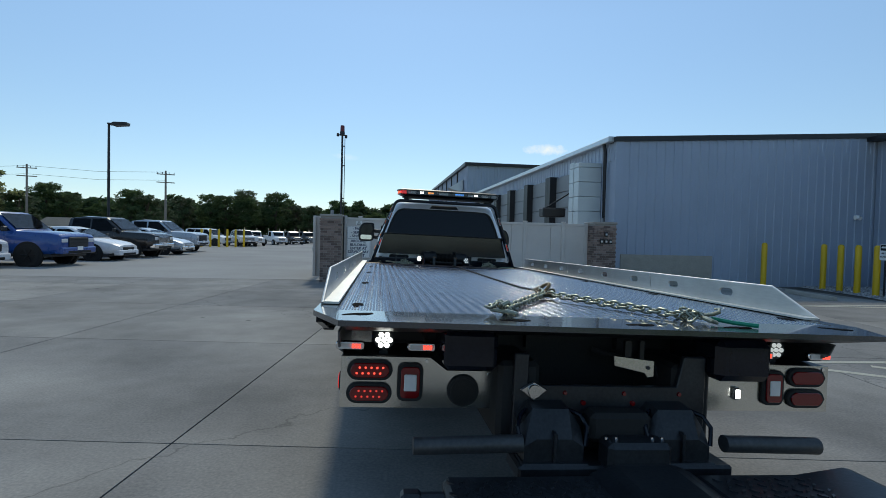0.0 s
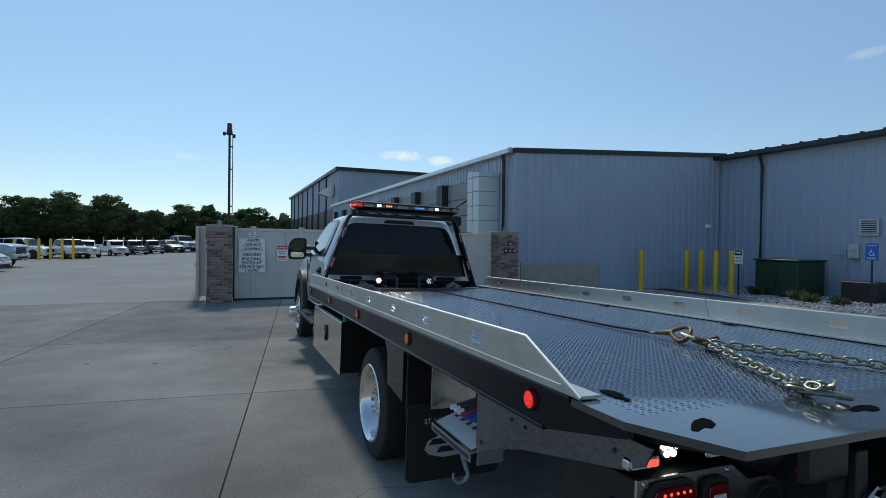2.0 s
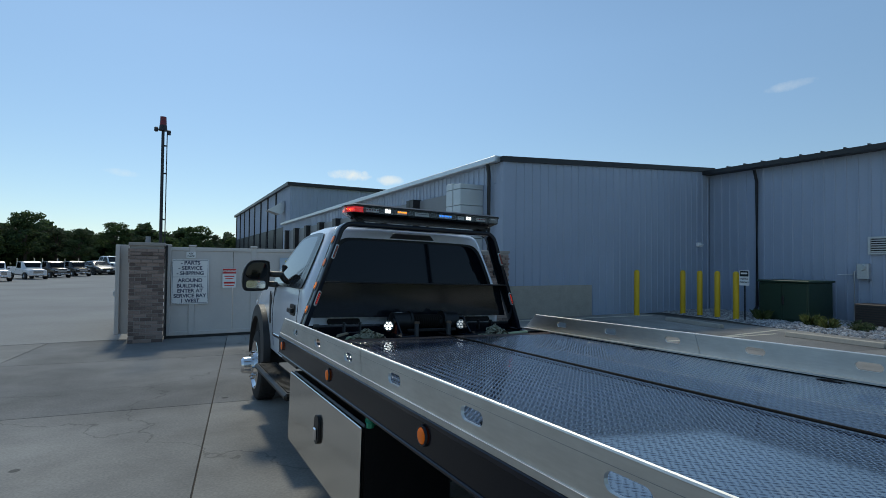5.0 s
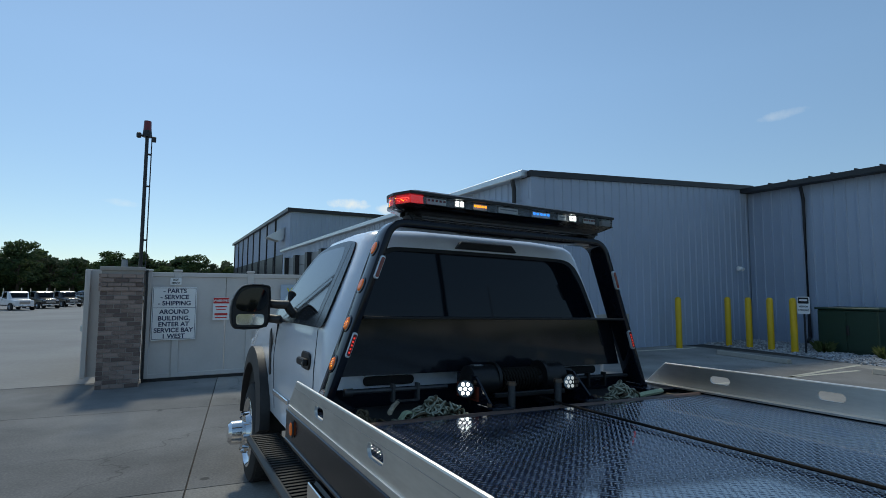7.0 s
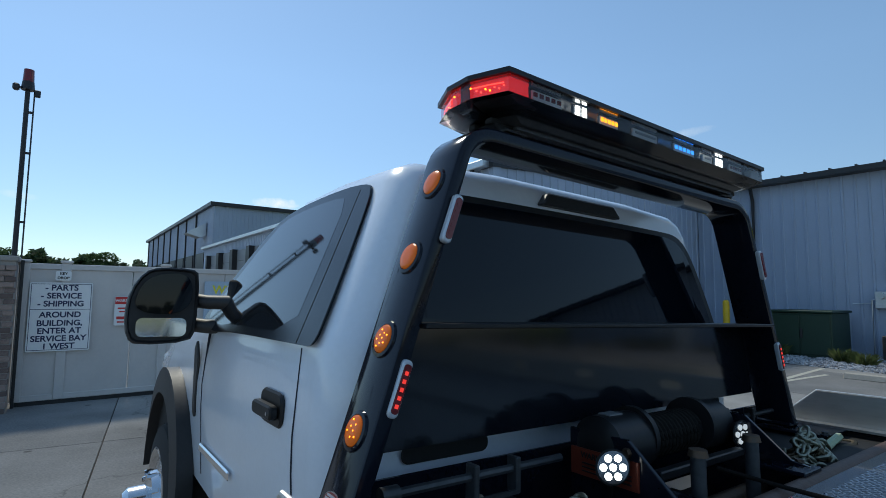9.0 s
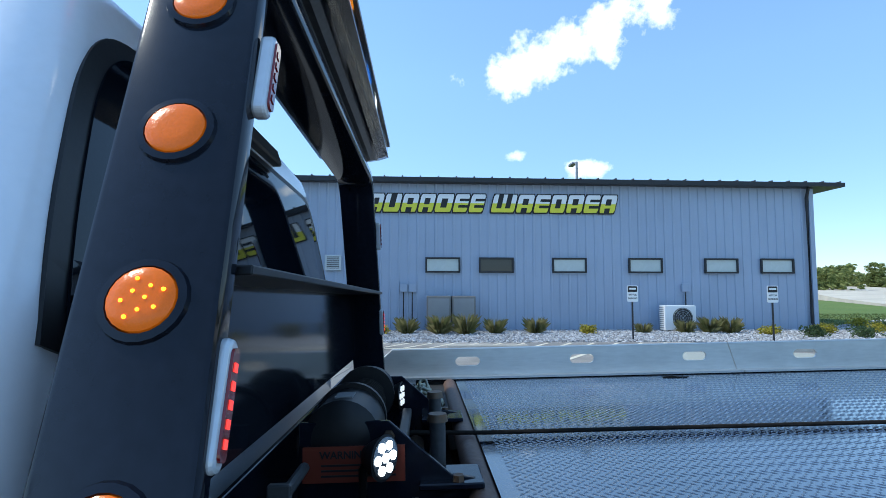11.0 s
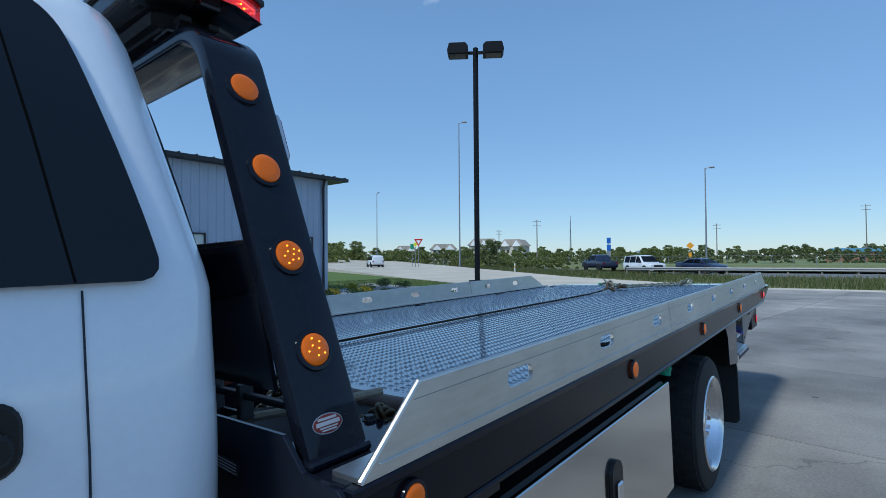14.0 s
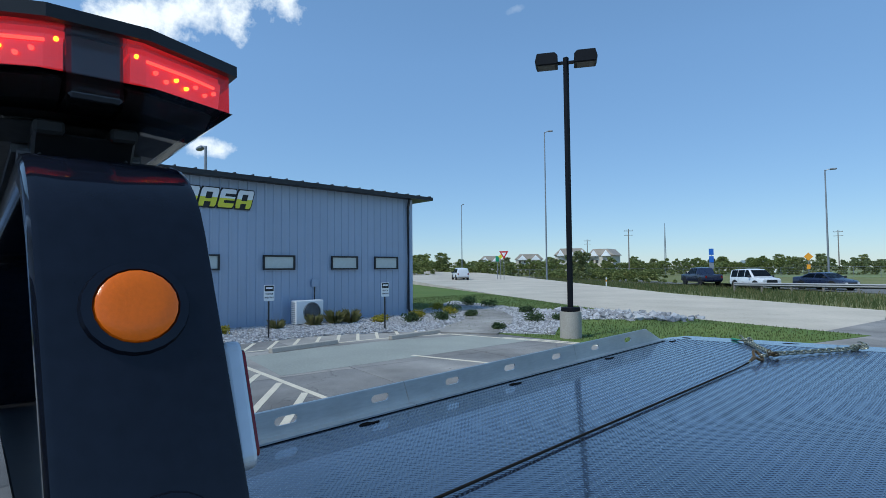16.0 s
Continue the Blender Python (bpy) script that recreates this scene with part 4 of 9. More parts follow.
for a, b in ((4.82, 5.6), (4.02, 4.78)):
    bm = B(); box(bm, 15.2, 15.8, a, b, 0.02, 1.16, 0.015); part("body", bm, mat("cabinet_tan", (0.20, 0.19, 0.18), 0.55), cb)
    bm = B(); box(bm, 15.185, 15.2, a + 0.05, b - 0.05, 0.1, 1.08, 0.006); part("door", bm, M["steel_grey"], cb)

# wheel stops and paint
def wheel_stop(x, y, rz=90, l=1.8):
    s = thing("wheel_stop", "worn pale concrete wheel stop on the pavement", "wheel stop", "wheel stops", pose(x, y, 0, 0, 0, rz))
    bm = B(); prism(bm, [(-0.09, 0), (0.09, 0), (0.06, 0.11), (-0.06, 0.11)], "x", -l / 2, l / 2, 0.012); part("block", bm, M["concrete_block"], s)
    return s
w0 = wheel_stop(10.87, 11.05, 82, 1.9)
for x, y, r in ((10.28, 0.03, 97), (10.09, -3.29, 94), (10.8, 7.6, 90), (10.65, 4.2, 90)):
    copy_thing(w0, pose(x, y, 0, 0, 0, r))

# ---- the tow truck ----
TILT, ROLL = 0.0193, 0.027          # it stands slightly nose-down and leans to its right
truck = thing("tow_truck", "white flatbed tow truck with a black deck and aluminium side rails", "truck", m=pose(-ROLL * 1.13, 0, 0, -math.degrees(math.atan(TILT)), math.degrees(math.atan(ROLL))))
DZ = 1.13           # deck height
HW = 1.25           # half the deck's width

# deck
deck_bm = B()
box(deck_bm, -1.17, 1.17, 0.30, 5.50, DZ - 0.012, DZ - 0.002)
deck = part("deck", deck_bm, M["black_deck"], truck, "black glossy tread-plate deck")
bm = B()
prism(bm, [(-1.138, 0.01), (1.138, 0.01), (1.258, 0.27), (1.258, 0.50), (1.17, 0.50), (1.17, 0.30), (-1.17, 0.30), (-1.17, 0.50), (-1.258, 0.50), (-1.258, 0.27)], "z", DZ - 0.022, DZ)
part("tail_plate", bm, M["tail_steel"], deck, "smooth worn dark steel approach plate")
bm = B()
prism(bm, [(0.02, DZ - 0.024), (0.30, DZ - 0.085), (0.5, DZ - 0.10), (0.5, DZ - 0.024)], "x", -1.12, 1.12)
part("tail_edge", bm, M["black_satin"], deck)
verts, faces = [], []
P, Q = 0.026, 0.0135
rows = int((5.48 - 0.31) / Q)
for i in range(rows):
    for j in range(int(2.32 / P)):
        x = -1.155 + j * P + (P / 2 if i % 2 else 0)
        y = 0.31 + i * Q
        if abs(x) > 1.16:
            continue
        a = 0.75 if (i + j) % 2 else -0.75
        c, s = math.cos(a), math.sin(a)
        b0 = len(verts)
        z0 = DZ - 0.0021
        for u, v, z in ((-0.0115, 0, 0), (0, -0.0052, 0), (0.0115, 0, 0), (0, 0.0052, 0), (-0.006, 0, 0.0015), (0, -0.0016, 0.0017), (0.006, 0, 0.0015), (0, 0.0016, 0.0017)):
            verts.append((x + u * c - v * s, y + u * s + v * c, z0 + z))
        for k in range(4):
            faces.append((b0 + k, b0 + (k + 1) % 4, b0 + 4 + (k + 1) % 4, b0 + 4 + k))
        faces.append((b0 + 4, b0 + 5, b0 + 6, b0 + 7))
me = bpy.data.meshes.new("tread")
me.from_pydata(verts, [], faces)
me.materials.append(M["black_deck"])
me.polygons.foreach_set("use_smooth", [True] * len(me.polygons))
ob = new("tread", me); ob.parent = deck
tagged(ob, "rows of raised tread lugs", kind="stuff")
for x, y, r in [(s * 1.09, y, 0.0) for y in (0.50, 1.80, 3.12, 4.40) for s in (-1, 1)] + [(-1.07, 0.19, 0.5), (1.07, 0.19, -0.5), (-0.43, 0.15, 0.1), (0.55, 0.14, 0.1), (0.10, 0.13, 0.2)]:
    bm = B()
    prism(bm, [(-0.07, -0.008), (-0.02, -0.012), (-0.012, -0.03), (0.03, -0.03), (0.06, -0.012), (0.065, 0.01), (0.02, 0.022), (-0.02, 0.02), (-0.07, 0.008)], "z", 0, 0.0012)
    ob = part("key_slot", bm, M["hole"], deck, "dark keyhole slot")
    ob.location = (x, y, DZ + 0.0006); ob.rotation_euler = (0, 0, r + (math.pi / 2 if y > 0.3 else 0))
bm = B(); cyl(bm, (-1.17, 5.53, DZ - 0.028), (1.17, 5.53, DZ - 0.028), 0.034, 0.034, 18); part("front_lip", bm, M["rust"], deck, "worn rusty steel pipe lip", smooth=True)

# side rails
def rail(sx):
    y0b, y0t, y1t, y1b = 0.47, 0.79, 5.825, 5.985
    ends = [(y0b, y0t)] + [q for c in (2.095, 3.99) for q in ((c - 0.003, c + 0.038), (c + 0.002, c + 0.043))] + [(y1b, y1t)]
    for a, b in zip(ends[::2], ends[1::2]):
        first, last = a[0] < 1, b[0] > 5
        lo, hi = (a[0], b[0])
        bm = B()
        hs = [h for h in [5.43 - 0.607 * i for i in range(8)] if lo + 0.1 < h < hi - 0.1]
        zb, zt = DZ + 0.004, DZ + 0.148
        # the wall is built as strips between the slots
        t0, t1 = (sx * HW, sx * (HW - 0.012))
        def wall(poly):
            prism(bm, poly, "x", t0, t1)
        cuts = [lo] + [v for h in sorted(hs) for v in (h - 0.065, h + 0.065)] + [hi]
        for i in range(len(cuts) - 1):
            u, v = cuts[i], cuts[i + 1]
            if i % 2 == 0:
                wall([(u, zb), (v, zb), (b[1] if v == hi else v, zt), (a[1] if u == lo else u, zt)])
            else:
                c = (u + v) / 2
                zc, hh, rr = DZ + 0.085, 0.023, 0.023
                top = [(c + 0.042 * 1 + rr * math.cos(radians(t)), zc + rr * math.sin(radians(t))) for t in (0, 30, 60, 90)] + [(c - 0.042 + rr * math.cos(radians(t)), zc + rr * math.sin(radians(t))) for t in (90, 120, 150, 180)]
                bot = [(p[0], 2 * zc - p[1]) for p in top]
                wall([(v, zc), (v, zt), (u, zt), (u, zc)] + top[::-1])
                wall([(u, zc), (u, zb), (v, zb), (v, zc)] + bot)
        bmesh.ops.remove_doubles(bm, verts=bm.verts, dist=0.0002)
        ob = part("side_rail", bm, M["alu"], truck, "brushed aluminium side rail with slotted holes")
        bm = B(); box(bm, sx * (HW - 0.08), sx * (HW - 0.012), lo, hi, DZ + 0.004, DZ + 0.014); part("flange", bm, M["alu"], ob)
        edge = ([(sx * (HW - 0.006), lo, zb + 0.002)] if first else []) + [(sx * (HW - 0.006), a[1], zt), (sx * (HW - 0.006), b[1], zt)] + ([(sx * (HW - 0.006), hi, zb + 0.002)] if last else [])
        bm = B(); tube(bm, edge, 0.0068, 8); part("rolled_edge", bm, M["alu"], ob)
        bm = B(); box(bm, sx * (HW - 0.001), sx * (HW + 0.006), lo + (0.09 if first else 0.004), hi - (0.04 if last else 0.004), DZ + 0.026, DZ + 0.030, 0.001); part("score_line", bm, M["alu"], ob)
        bm = B(); box(bm, sx * (HW + 0.0003), sx * (HW + 0.0012), (lo + 0.36 if first else lo + 0.01), (hi - 0.14 if last else hi - 0.01), zt - 0.029, zt - 0.0278); part("crease", bm, M["steel_grey"], ob)
rail(-1); rail(1)

def side_marker(parent, name, loc, out, r, lens, led=None, rim=0.35, leds=0, seg=22):
    """A round lamp with rubber grommet; out is the outward direction."""
    loc, out = Vector(loc), Vector(out).normalized()
    bm = B()
    q = out.to_track_quat("Z", "Y").to_matrix()
    ring = [(r * (1 + rim), 0.0), (r * (1 + rim * 0.8), r * 0.20), (r * 1.06, r * 0.24), (r * 1.0, r * 0.10)]
    loft(bm, [[loc + q @ Vector((rr * math.cos(2 * math.pi * k / seg), rr * math.sin(2 * math.pi * k / seg), h)) for k in range(seg)] for rr, h in ring], caps=False)
    g = part(name, bm, M["black_gloss"], parent, smooth=True)
    bm = B()
    dome = [(r * 1.02, 0.02 * r), (r * 1.0, r * 0.26), (r * 0.9, r * 0.34), (r * 0.5, r * 0.38)]
    loft(bm, [[loc + q @ Vector((rr * math.cos(2 * math.pi * k / seg), rr * math.sin(2 * math.pi * k / seg), h)) for k in range(seg)] for rr, h in dome])
    part("lens", bm, lens, g, smooth=True)
    if leds:
        for k in range(leds):
            a = k * 2.4
            rr = r * 0.72 * math.sqrt((k + 0.5) / leds)
            bm = B(); p = loc + q @ Vector((rr * math.cos(a), rr * math.sin(a), r * 0.33)); cyl(bm, p, p + out * r * 0.09, r * 0.075, r * 0.05, 8)
            part("led", bm, led, g)
    return g

# black side channels
for sx in (-1, 1):
    bm = B()
    prism(bm, [(0.275, DZ - 0.014), (6.008, DZ - 0.014), (6.008, DZ - 0.135), (0.63, DZ - 0.135), (0.275, DZ - 0.05)], "x", sx * (HW - 0.004), sx * (HW - 0.03))
    ch = part("side_channel", bm, M["channel_black"], truck, "gloss black side channel")
    for z0, z1 in ((DZ - 0.02, DZ + 0.002), (DZ - 0.148, DZ - 0.132)):
        bm = B(); box(bm, sx * (HW - 0.05), sx * (HW + 0.003), (0.52 if z0 > 1.05 else 0.66), 6.008, z0, z1, 0.004); part("channel_lip", bm, M["black_gloss"], ch)
    bm = B(); box(bm, sx * 0.55, sx * (HW - 0.03), 0.5, 6.0, DZ - 0.10, DZ - 0.022); part("cross_frame", bm, M["black_matt"], ch)
    for y, l in ((5.86, "amber_lens"), (4.56, "amber_lens"), (3.33, "amber_lens"), (2.07, "amber_lens"), (0.74, "red_lens")):
        side_marker(truck, "side_marker", (sx * (HW + 0.001), y, 1.0645), (sx, 0, 0), 0.029, M["red_marker" if l[0] == "r" and sx < 0 else l], M["red_led" if l[0] == "r" else "amber_led"], leds=9 if l[0] == "r" and sx < 0 else 0)

# chassis under the deck
bm = B()
for sx in (-1, 1):
    box(bm, sx * 0.36, sx * 0.46, 0.3, 8.9, 0.70, 0.92, 0.01)
for y in (0.9, 1.7, 2.5, 3.6, 4.4, 5.2):
    box(bm, -0.75, 0.75, y, y + 0.08, 0.93, DZ - 0.03)
box(bm, -0.28, -0.18, 0.5, 5.5, 0.95, DZ - 0.02); box(bm, 0.18, 0.28, 0.5, 5.5, 0.95, DZ - 0.02)
cyl(bm, (-1.0, 3.01, 0.463), (1.0, 3.01, 0.463), 0.09, 0.09, 12)
cyl(bm, (0, 3.3, 0.47), (0, 6.5, 0.7), 0.06, 0.06, 10)
box(bm, -0.18, 0.18, 2.85, 3.2, 0.33, 0.62, 0.06)
box(bm, -0.7, 0.7, 6.3, 8.8, 0.55, 0.75)
part("chassis", bm, M["black_matt"], truck, "black steel chassis")
bm = B(); box(bm, -0.95, -0.5, 4.15, 5.4, 0.5, 0.9, 0.04); part("fuel_tank", bm, M["black_satin"], truck)

def wheel(y, z, sx, front):
    rt = 0.405
    xo = 1.215 if not front else 1.10
    bm = B()
    prof = [(0.285, 0.0), (0.33, 0.008), (0.37, 0.012), (0.392, 0.02), (0.405, 0.045), (0.405, 0.185), (0.392, 0.21), (0.33, 0.225), (0.285, 0.225)]
    n = 56
    rings = [[(sx * (xo - d), y + r * math.cos(2 * math.pi * k / n), z + r * math.sin(2 * math.pi * k / n)) for k in range(n)] for r, d in prof]
    loft(bm, rings, caps=False)
    w = new("wheel"); w.parent = truck
    tyre = part("tyre", bm, M["rubber"], w, "black truck tyre", smooth=True)
    # three notched tread ribs
    for d0, d1, turn in ((0.035, 0.085, 0), (0.091, 0.135, 1), (0.141, 0.195, 0)):
        ribs = []
        for k in range(2 * n + 1):
            a, ro = math.pi * (k % (2 * n)) / n, 0.4095 if (k // 2 + turn) % 2 else 0.4035
            ribs.append([(sx * (xo - d), y + r * math.cos(a), z + r * math.sin(a)) for d, r in ((d0, 0.398), (d0, ro), (d1, ro), (d1, 0.398))])
        bm = B(); loft(bm, ribs, caps=False); bmesh.ops.remove_doubles(bm, verts=bm.verts, dist=0.0001)
        part("tread_rib", bm, M["rubber"], tyre)
    if not front:
        bm = B()
        loft(bm, [[(sx * (xo - 0.26 - d), y + r * math.cos(2 * math.pi * k / 40), z + r * math.sin(2 * math.pi * k / 40)) for k in range(40)] for r, d in prof], caps=False)
        part("inner_tyre", bm, M["rubber"], w, smooth=True)
    bm = B()
    if front:
        rp = [(0.29, 0.002), (0.275, -0.004), (0.26, 0.02), (0.245, 0.03), (0.17, 0.005), (0.16, -0.03), (0.10, -0.05), (0.095, -0.13), (0.07, -0.155), (0.0, -0.16)]
    else:
        rp = [(0.29, 0.002), (0.28, -0.006), (0.262, 0.006), (0.25, 0.03), (0.235, 0.13), (0.20, 0.165), (0.128, 0.165), (0.120, 0.095), (0.112, 0.085), (0.06, 0.08), (0.052, 0.05), (0.0, 0.045)]
    loft(bm, [[(sx * (xo - d), y + max(r, 0.001) * math.cos(2 * math.pi * k / 40), z + max(r, 0.001) * math.sin(2 * math.pi * k / 40)) for k in range(40)] for r, d in rp], caps=False)
    part("rim", bm, M["rim"], w, "polished aluminium rim", smooth=True)
    for k in range(10):
        a = 2 * math.pi * k / 10
        bm = B()
        p = (y + (0.155 if front else 0.088) * math.cos(a), z + (0.155 if front else 0.088) * math.sin(a))
        d0 = 0.088 if not front else 0.0
        cyl(bm, (sx * (xo - d0), *p), (sx * (xo - d0 + 0.05), *p), 0.019, 0.014, 6); part("lug_nut", bm, M["chrome"], w)
    if not front:
        for k in range(8):
            a = 2 * math.pi * (k + 0.5) / 8
            bm = B(); p = (y + 0.185 * math.cos(a), z + 0.185 * math.sin(a)); cyl(bm, (sx * (xo - 0.170), *p), (sx * (xo - 0.160), *p), 0.024, 0.024, 14); part("hand_hole", bm, M["black_matt"], w)
for sx in (-1, 1):
    wheel(3.01, 0.463 + ROLL * sx * 1.1, sx, False); wheel(8.20, 0.563 + ROLL * sx * 1.0, sx, True)

# fenders, mud flaps, control levers
for sx in (-1, 1):
    bm = B(); box(bm, sx * 0.60, sx * 1.22, 2.14, 2.16, 0.62, 1.0, 0.004); part("flap_bracket", bm, M["black_satin"], truck)
    fl = B(); prism(fl, oval(sx * 0.905, 0.425, 0.63, 0.47, 0.04, 4), "y", 2.115, 2.135); fl = part("mud_flap", fl, M["rubber"], truck, "black rubber mud flap with a white emblem")
    bm = B()
    cx = sx * 0.905
    prism(bm, [(cx + u, v) for u, v in ((-0.17, 0.35), (-0.20, 0.38), (-0.18, 0.43), (-0.06, 0.48), (0.05, 0.485), (0.13, 0.45), (0.22, 0.42), (0.20, 0.37), (0.12, 0.335), (-0.08, 0.325))], "y", 2.112, 2.115)
    part("emblem", bm, M["emblem"], fl, "pale grey emblem shape")
    left_flap = fl if sx < 0 else left_flap
    for z, w, dx in ((0.425, 0.30, -0.01), (0.375, 0.26, 0.02)):
        bm = B(); prism(bm, [(cx + dx - w / 2 - 0.012, z - 0.017), (cx + dx + w / 2 - 0.012, z - 0.017), (cx + dx + w / 2 + 0.012, z + 0.017), (cx + dx - w / 2 + 0.012, z + 0.017)], "y", 2.1095, 2.1125); part("emblem_bar", bm, M["rubber"], fl)
    bm = B(); tube(bm, [(cx + 0.045 + 0.05 * math.cos(radians(t)), 2.112, 0.20 + 0.05 * math.sin(radians(t))) for t in range(-200, 60, 20)] + [(cx + 0.05, 2.112, 0.33)], [0.008 + 0.0006 * k for k in range(14)], 6); part("hook_emblem", bm, M["emblem"], fl)
    bm = B(); prism(bm, [(0.27, 1.045), (0.30, 0.985), (0.38, 0.945), (0.94, 0.805), (1.14, 0.735), (1.29, 0.665), (1.335, 0.68), (1.335, 0.99), (0.5, 1.045)], "x", sx * 1.145, sx * 1.155, 0.002); cp = part("control_plate", bm, M["worn_plate"], truck, "worn grey steel control panel plate")
    for y, z in ((1.02, 0.90), (0.92, 0.90), (1.28, 0.72), (0.42, 0.99)):
        bm = B(); cyl(bm, (sx * 1.155, y, z), (sx * 1.162, y, z), 0.008, 0.007, 8); part("bolt", bm, M["steel_dark"], cp)
ctl = new("control_box"); ctl.parent = truck; ctl["label"] = "stainless control box with coloured levers"; ctl.location = (0, -0.16, 0.03)
bm = B(); box(bm, -1.03, -1.02, 1.48, 2.06, 0.60, 0.99); part("slot_panel", bm, M["stainless"], ctl)
bm = B(); box(bm, -1.155, -1.02, 1.474, 1.482, 0.57, 0.99); part("end_wall", bm, M["stainless"], ctl)
bm = B(); box(bm, -1.155, -1.02, 2.06, 2.068, 0.66, 0.99); part("end_wall", bm, M["stainless"], ctl)
for k in range(6):
    y = 1.515 + k * 0.045
    bm = B(); prism(bm, oval(y, 0.80, 0.029, 0.125, 0.012, 3), "x", -1.0325, -1.0300); part("lever_slot", bm, M["black_matt"], ctl)
for k, m in enumerate(("blue_plastic", "blue_plastic", "red_plastic", "steel_dark", "steel_dark", "steel_dark")):
    y = 1.515 + k * 0.045
    bm = B(); tube(bm, [(-1.02, y, 0.80), (-1.08, y + 0.025, 0.775), (-1.13, y + 0.042, 0.757)], 0.0095, 8); g = part("control_lever", bm, M[m], ctl, smooth=True)
    bm = B(); cyl(bm, (-1.125, y + 0.040, 0.758), (-1.158, y + 0.053, 0.747), 0.0135, 0.012, 10); part("knob", bm, M[m if k < 3 else "sign_white"], g, smooth=True)
bm = B(); prism(bm, [(-1.03, 0.68), (-1.19, 0.625), (-1.19, 0.585), (-1.185, 0.585), (-1.185, 0.618), (-1.03, 0.672)], "y", 1.482, 1.96); shf = part("lever_shelf", bm, M["stainless"], ctl)
bm = B(); loft(bm, [[(-1.045, 1.50, 0.679), (-1.045, 1.94, 0.679)], [(-1.175, 1.50, 0.6345), (-1.175, 1.94, 0.6345)]], caps=False, close=False); part("label_plate", bm, M["clear_lens"], shf)
for k in range(6):
    bm = B(); loft(bm, [[(-1.06, 1.52 + k * 0.07, 0.6758), (-1.06, 1.55 + k * 0.07, 0.6758)], [(-1.085, 1.52 + k * 0.07, 0.6673), (-1.085, 1.55 + k * 0.07, 0.6673)]], caps=False, close=False); part("label_bar", bm, M["steel_dark"], shf)
bm = B(); box(bm, -1.1925, -1.190, 1.50, 1.94, 0.592, 0.612); part("label_strip", bm, M["ink_navy"], shf)
# leaning black bracket ahead of the flap
bm = B(); prism(bm, [(2.18, 0.99), (2.60, 0.99), (2.52, 0.90), (2.50, 0.70), (2.18, 0.66)], "x", -1.235, -1.225, 0.002); part("flap_gusset", bm, M["black_gloss"], truck)
words("lettering", "ST. LO", 0.042, Matrix.Translation((-1.05, 2.1138, 0.55)) @ FACE_S, M["emblem"], left_flap)

# stainless tool box with paddle latch
for sx in (-1, 1):
    bm = B(); box(bm, sx * 0.72, sx * 1.215, 4.04, 5.60, 0.42, 0.91, 0.012); tb = part("tool_box", bm, M["black_satin"], truck, "polished stainless tool box")
    bm = B(); box(bm, sx * 1.215, sx * 1.235, 4.03, 5.61, 0.41, 0.905, 0.004); part("box_door", bm, M["polished"], tb)
    bm = B(); prism(bm, oval(4.78, 0.70, 0.10, 0.17, 0.05, 6), "x", sx * 1.236, sx * 1.25); part("latch", bm, M["black_satin"], tb)
    bm = B(); box(bm, sx * 1.25, sx * 1.262, 4.755, 4.805, 0.64, 0.71, 0.006); part("paddle", bm, M["chrome"], tb)
    bm = B(); box(bm, sx * 0.74, sx * 1.0, 4.2, 4.26, 0.34, 0.42); box(bm, sx * 0.74, sx * 1.0, 5.3, 5.36, 0.34, 0.42); part("box_mount", bm, M["black_matt"], tb)
bm = B(); tube(bm, [(-1.12, 4.0, 0.95), (-1.2, 3.98, 0.94), (-1.22, 3.96, 0.96)], 0.02, 8); cyl(bm, (-1.21, 3.97, 0.92), (-1.21, 3.97, 1.0), 0.018, 0.026, 8); part("hose_cap", bm, M["green_plastic"], truck, "green hose cap")

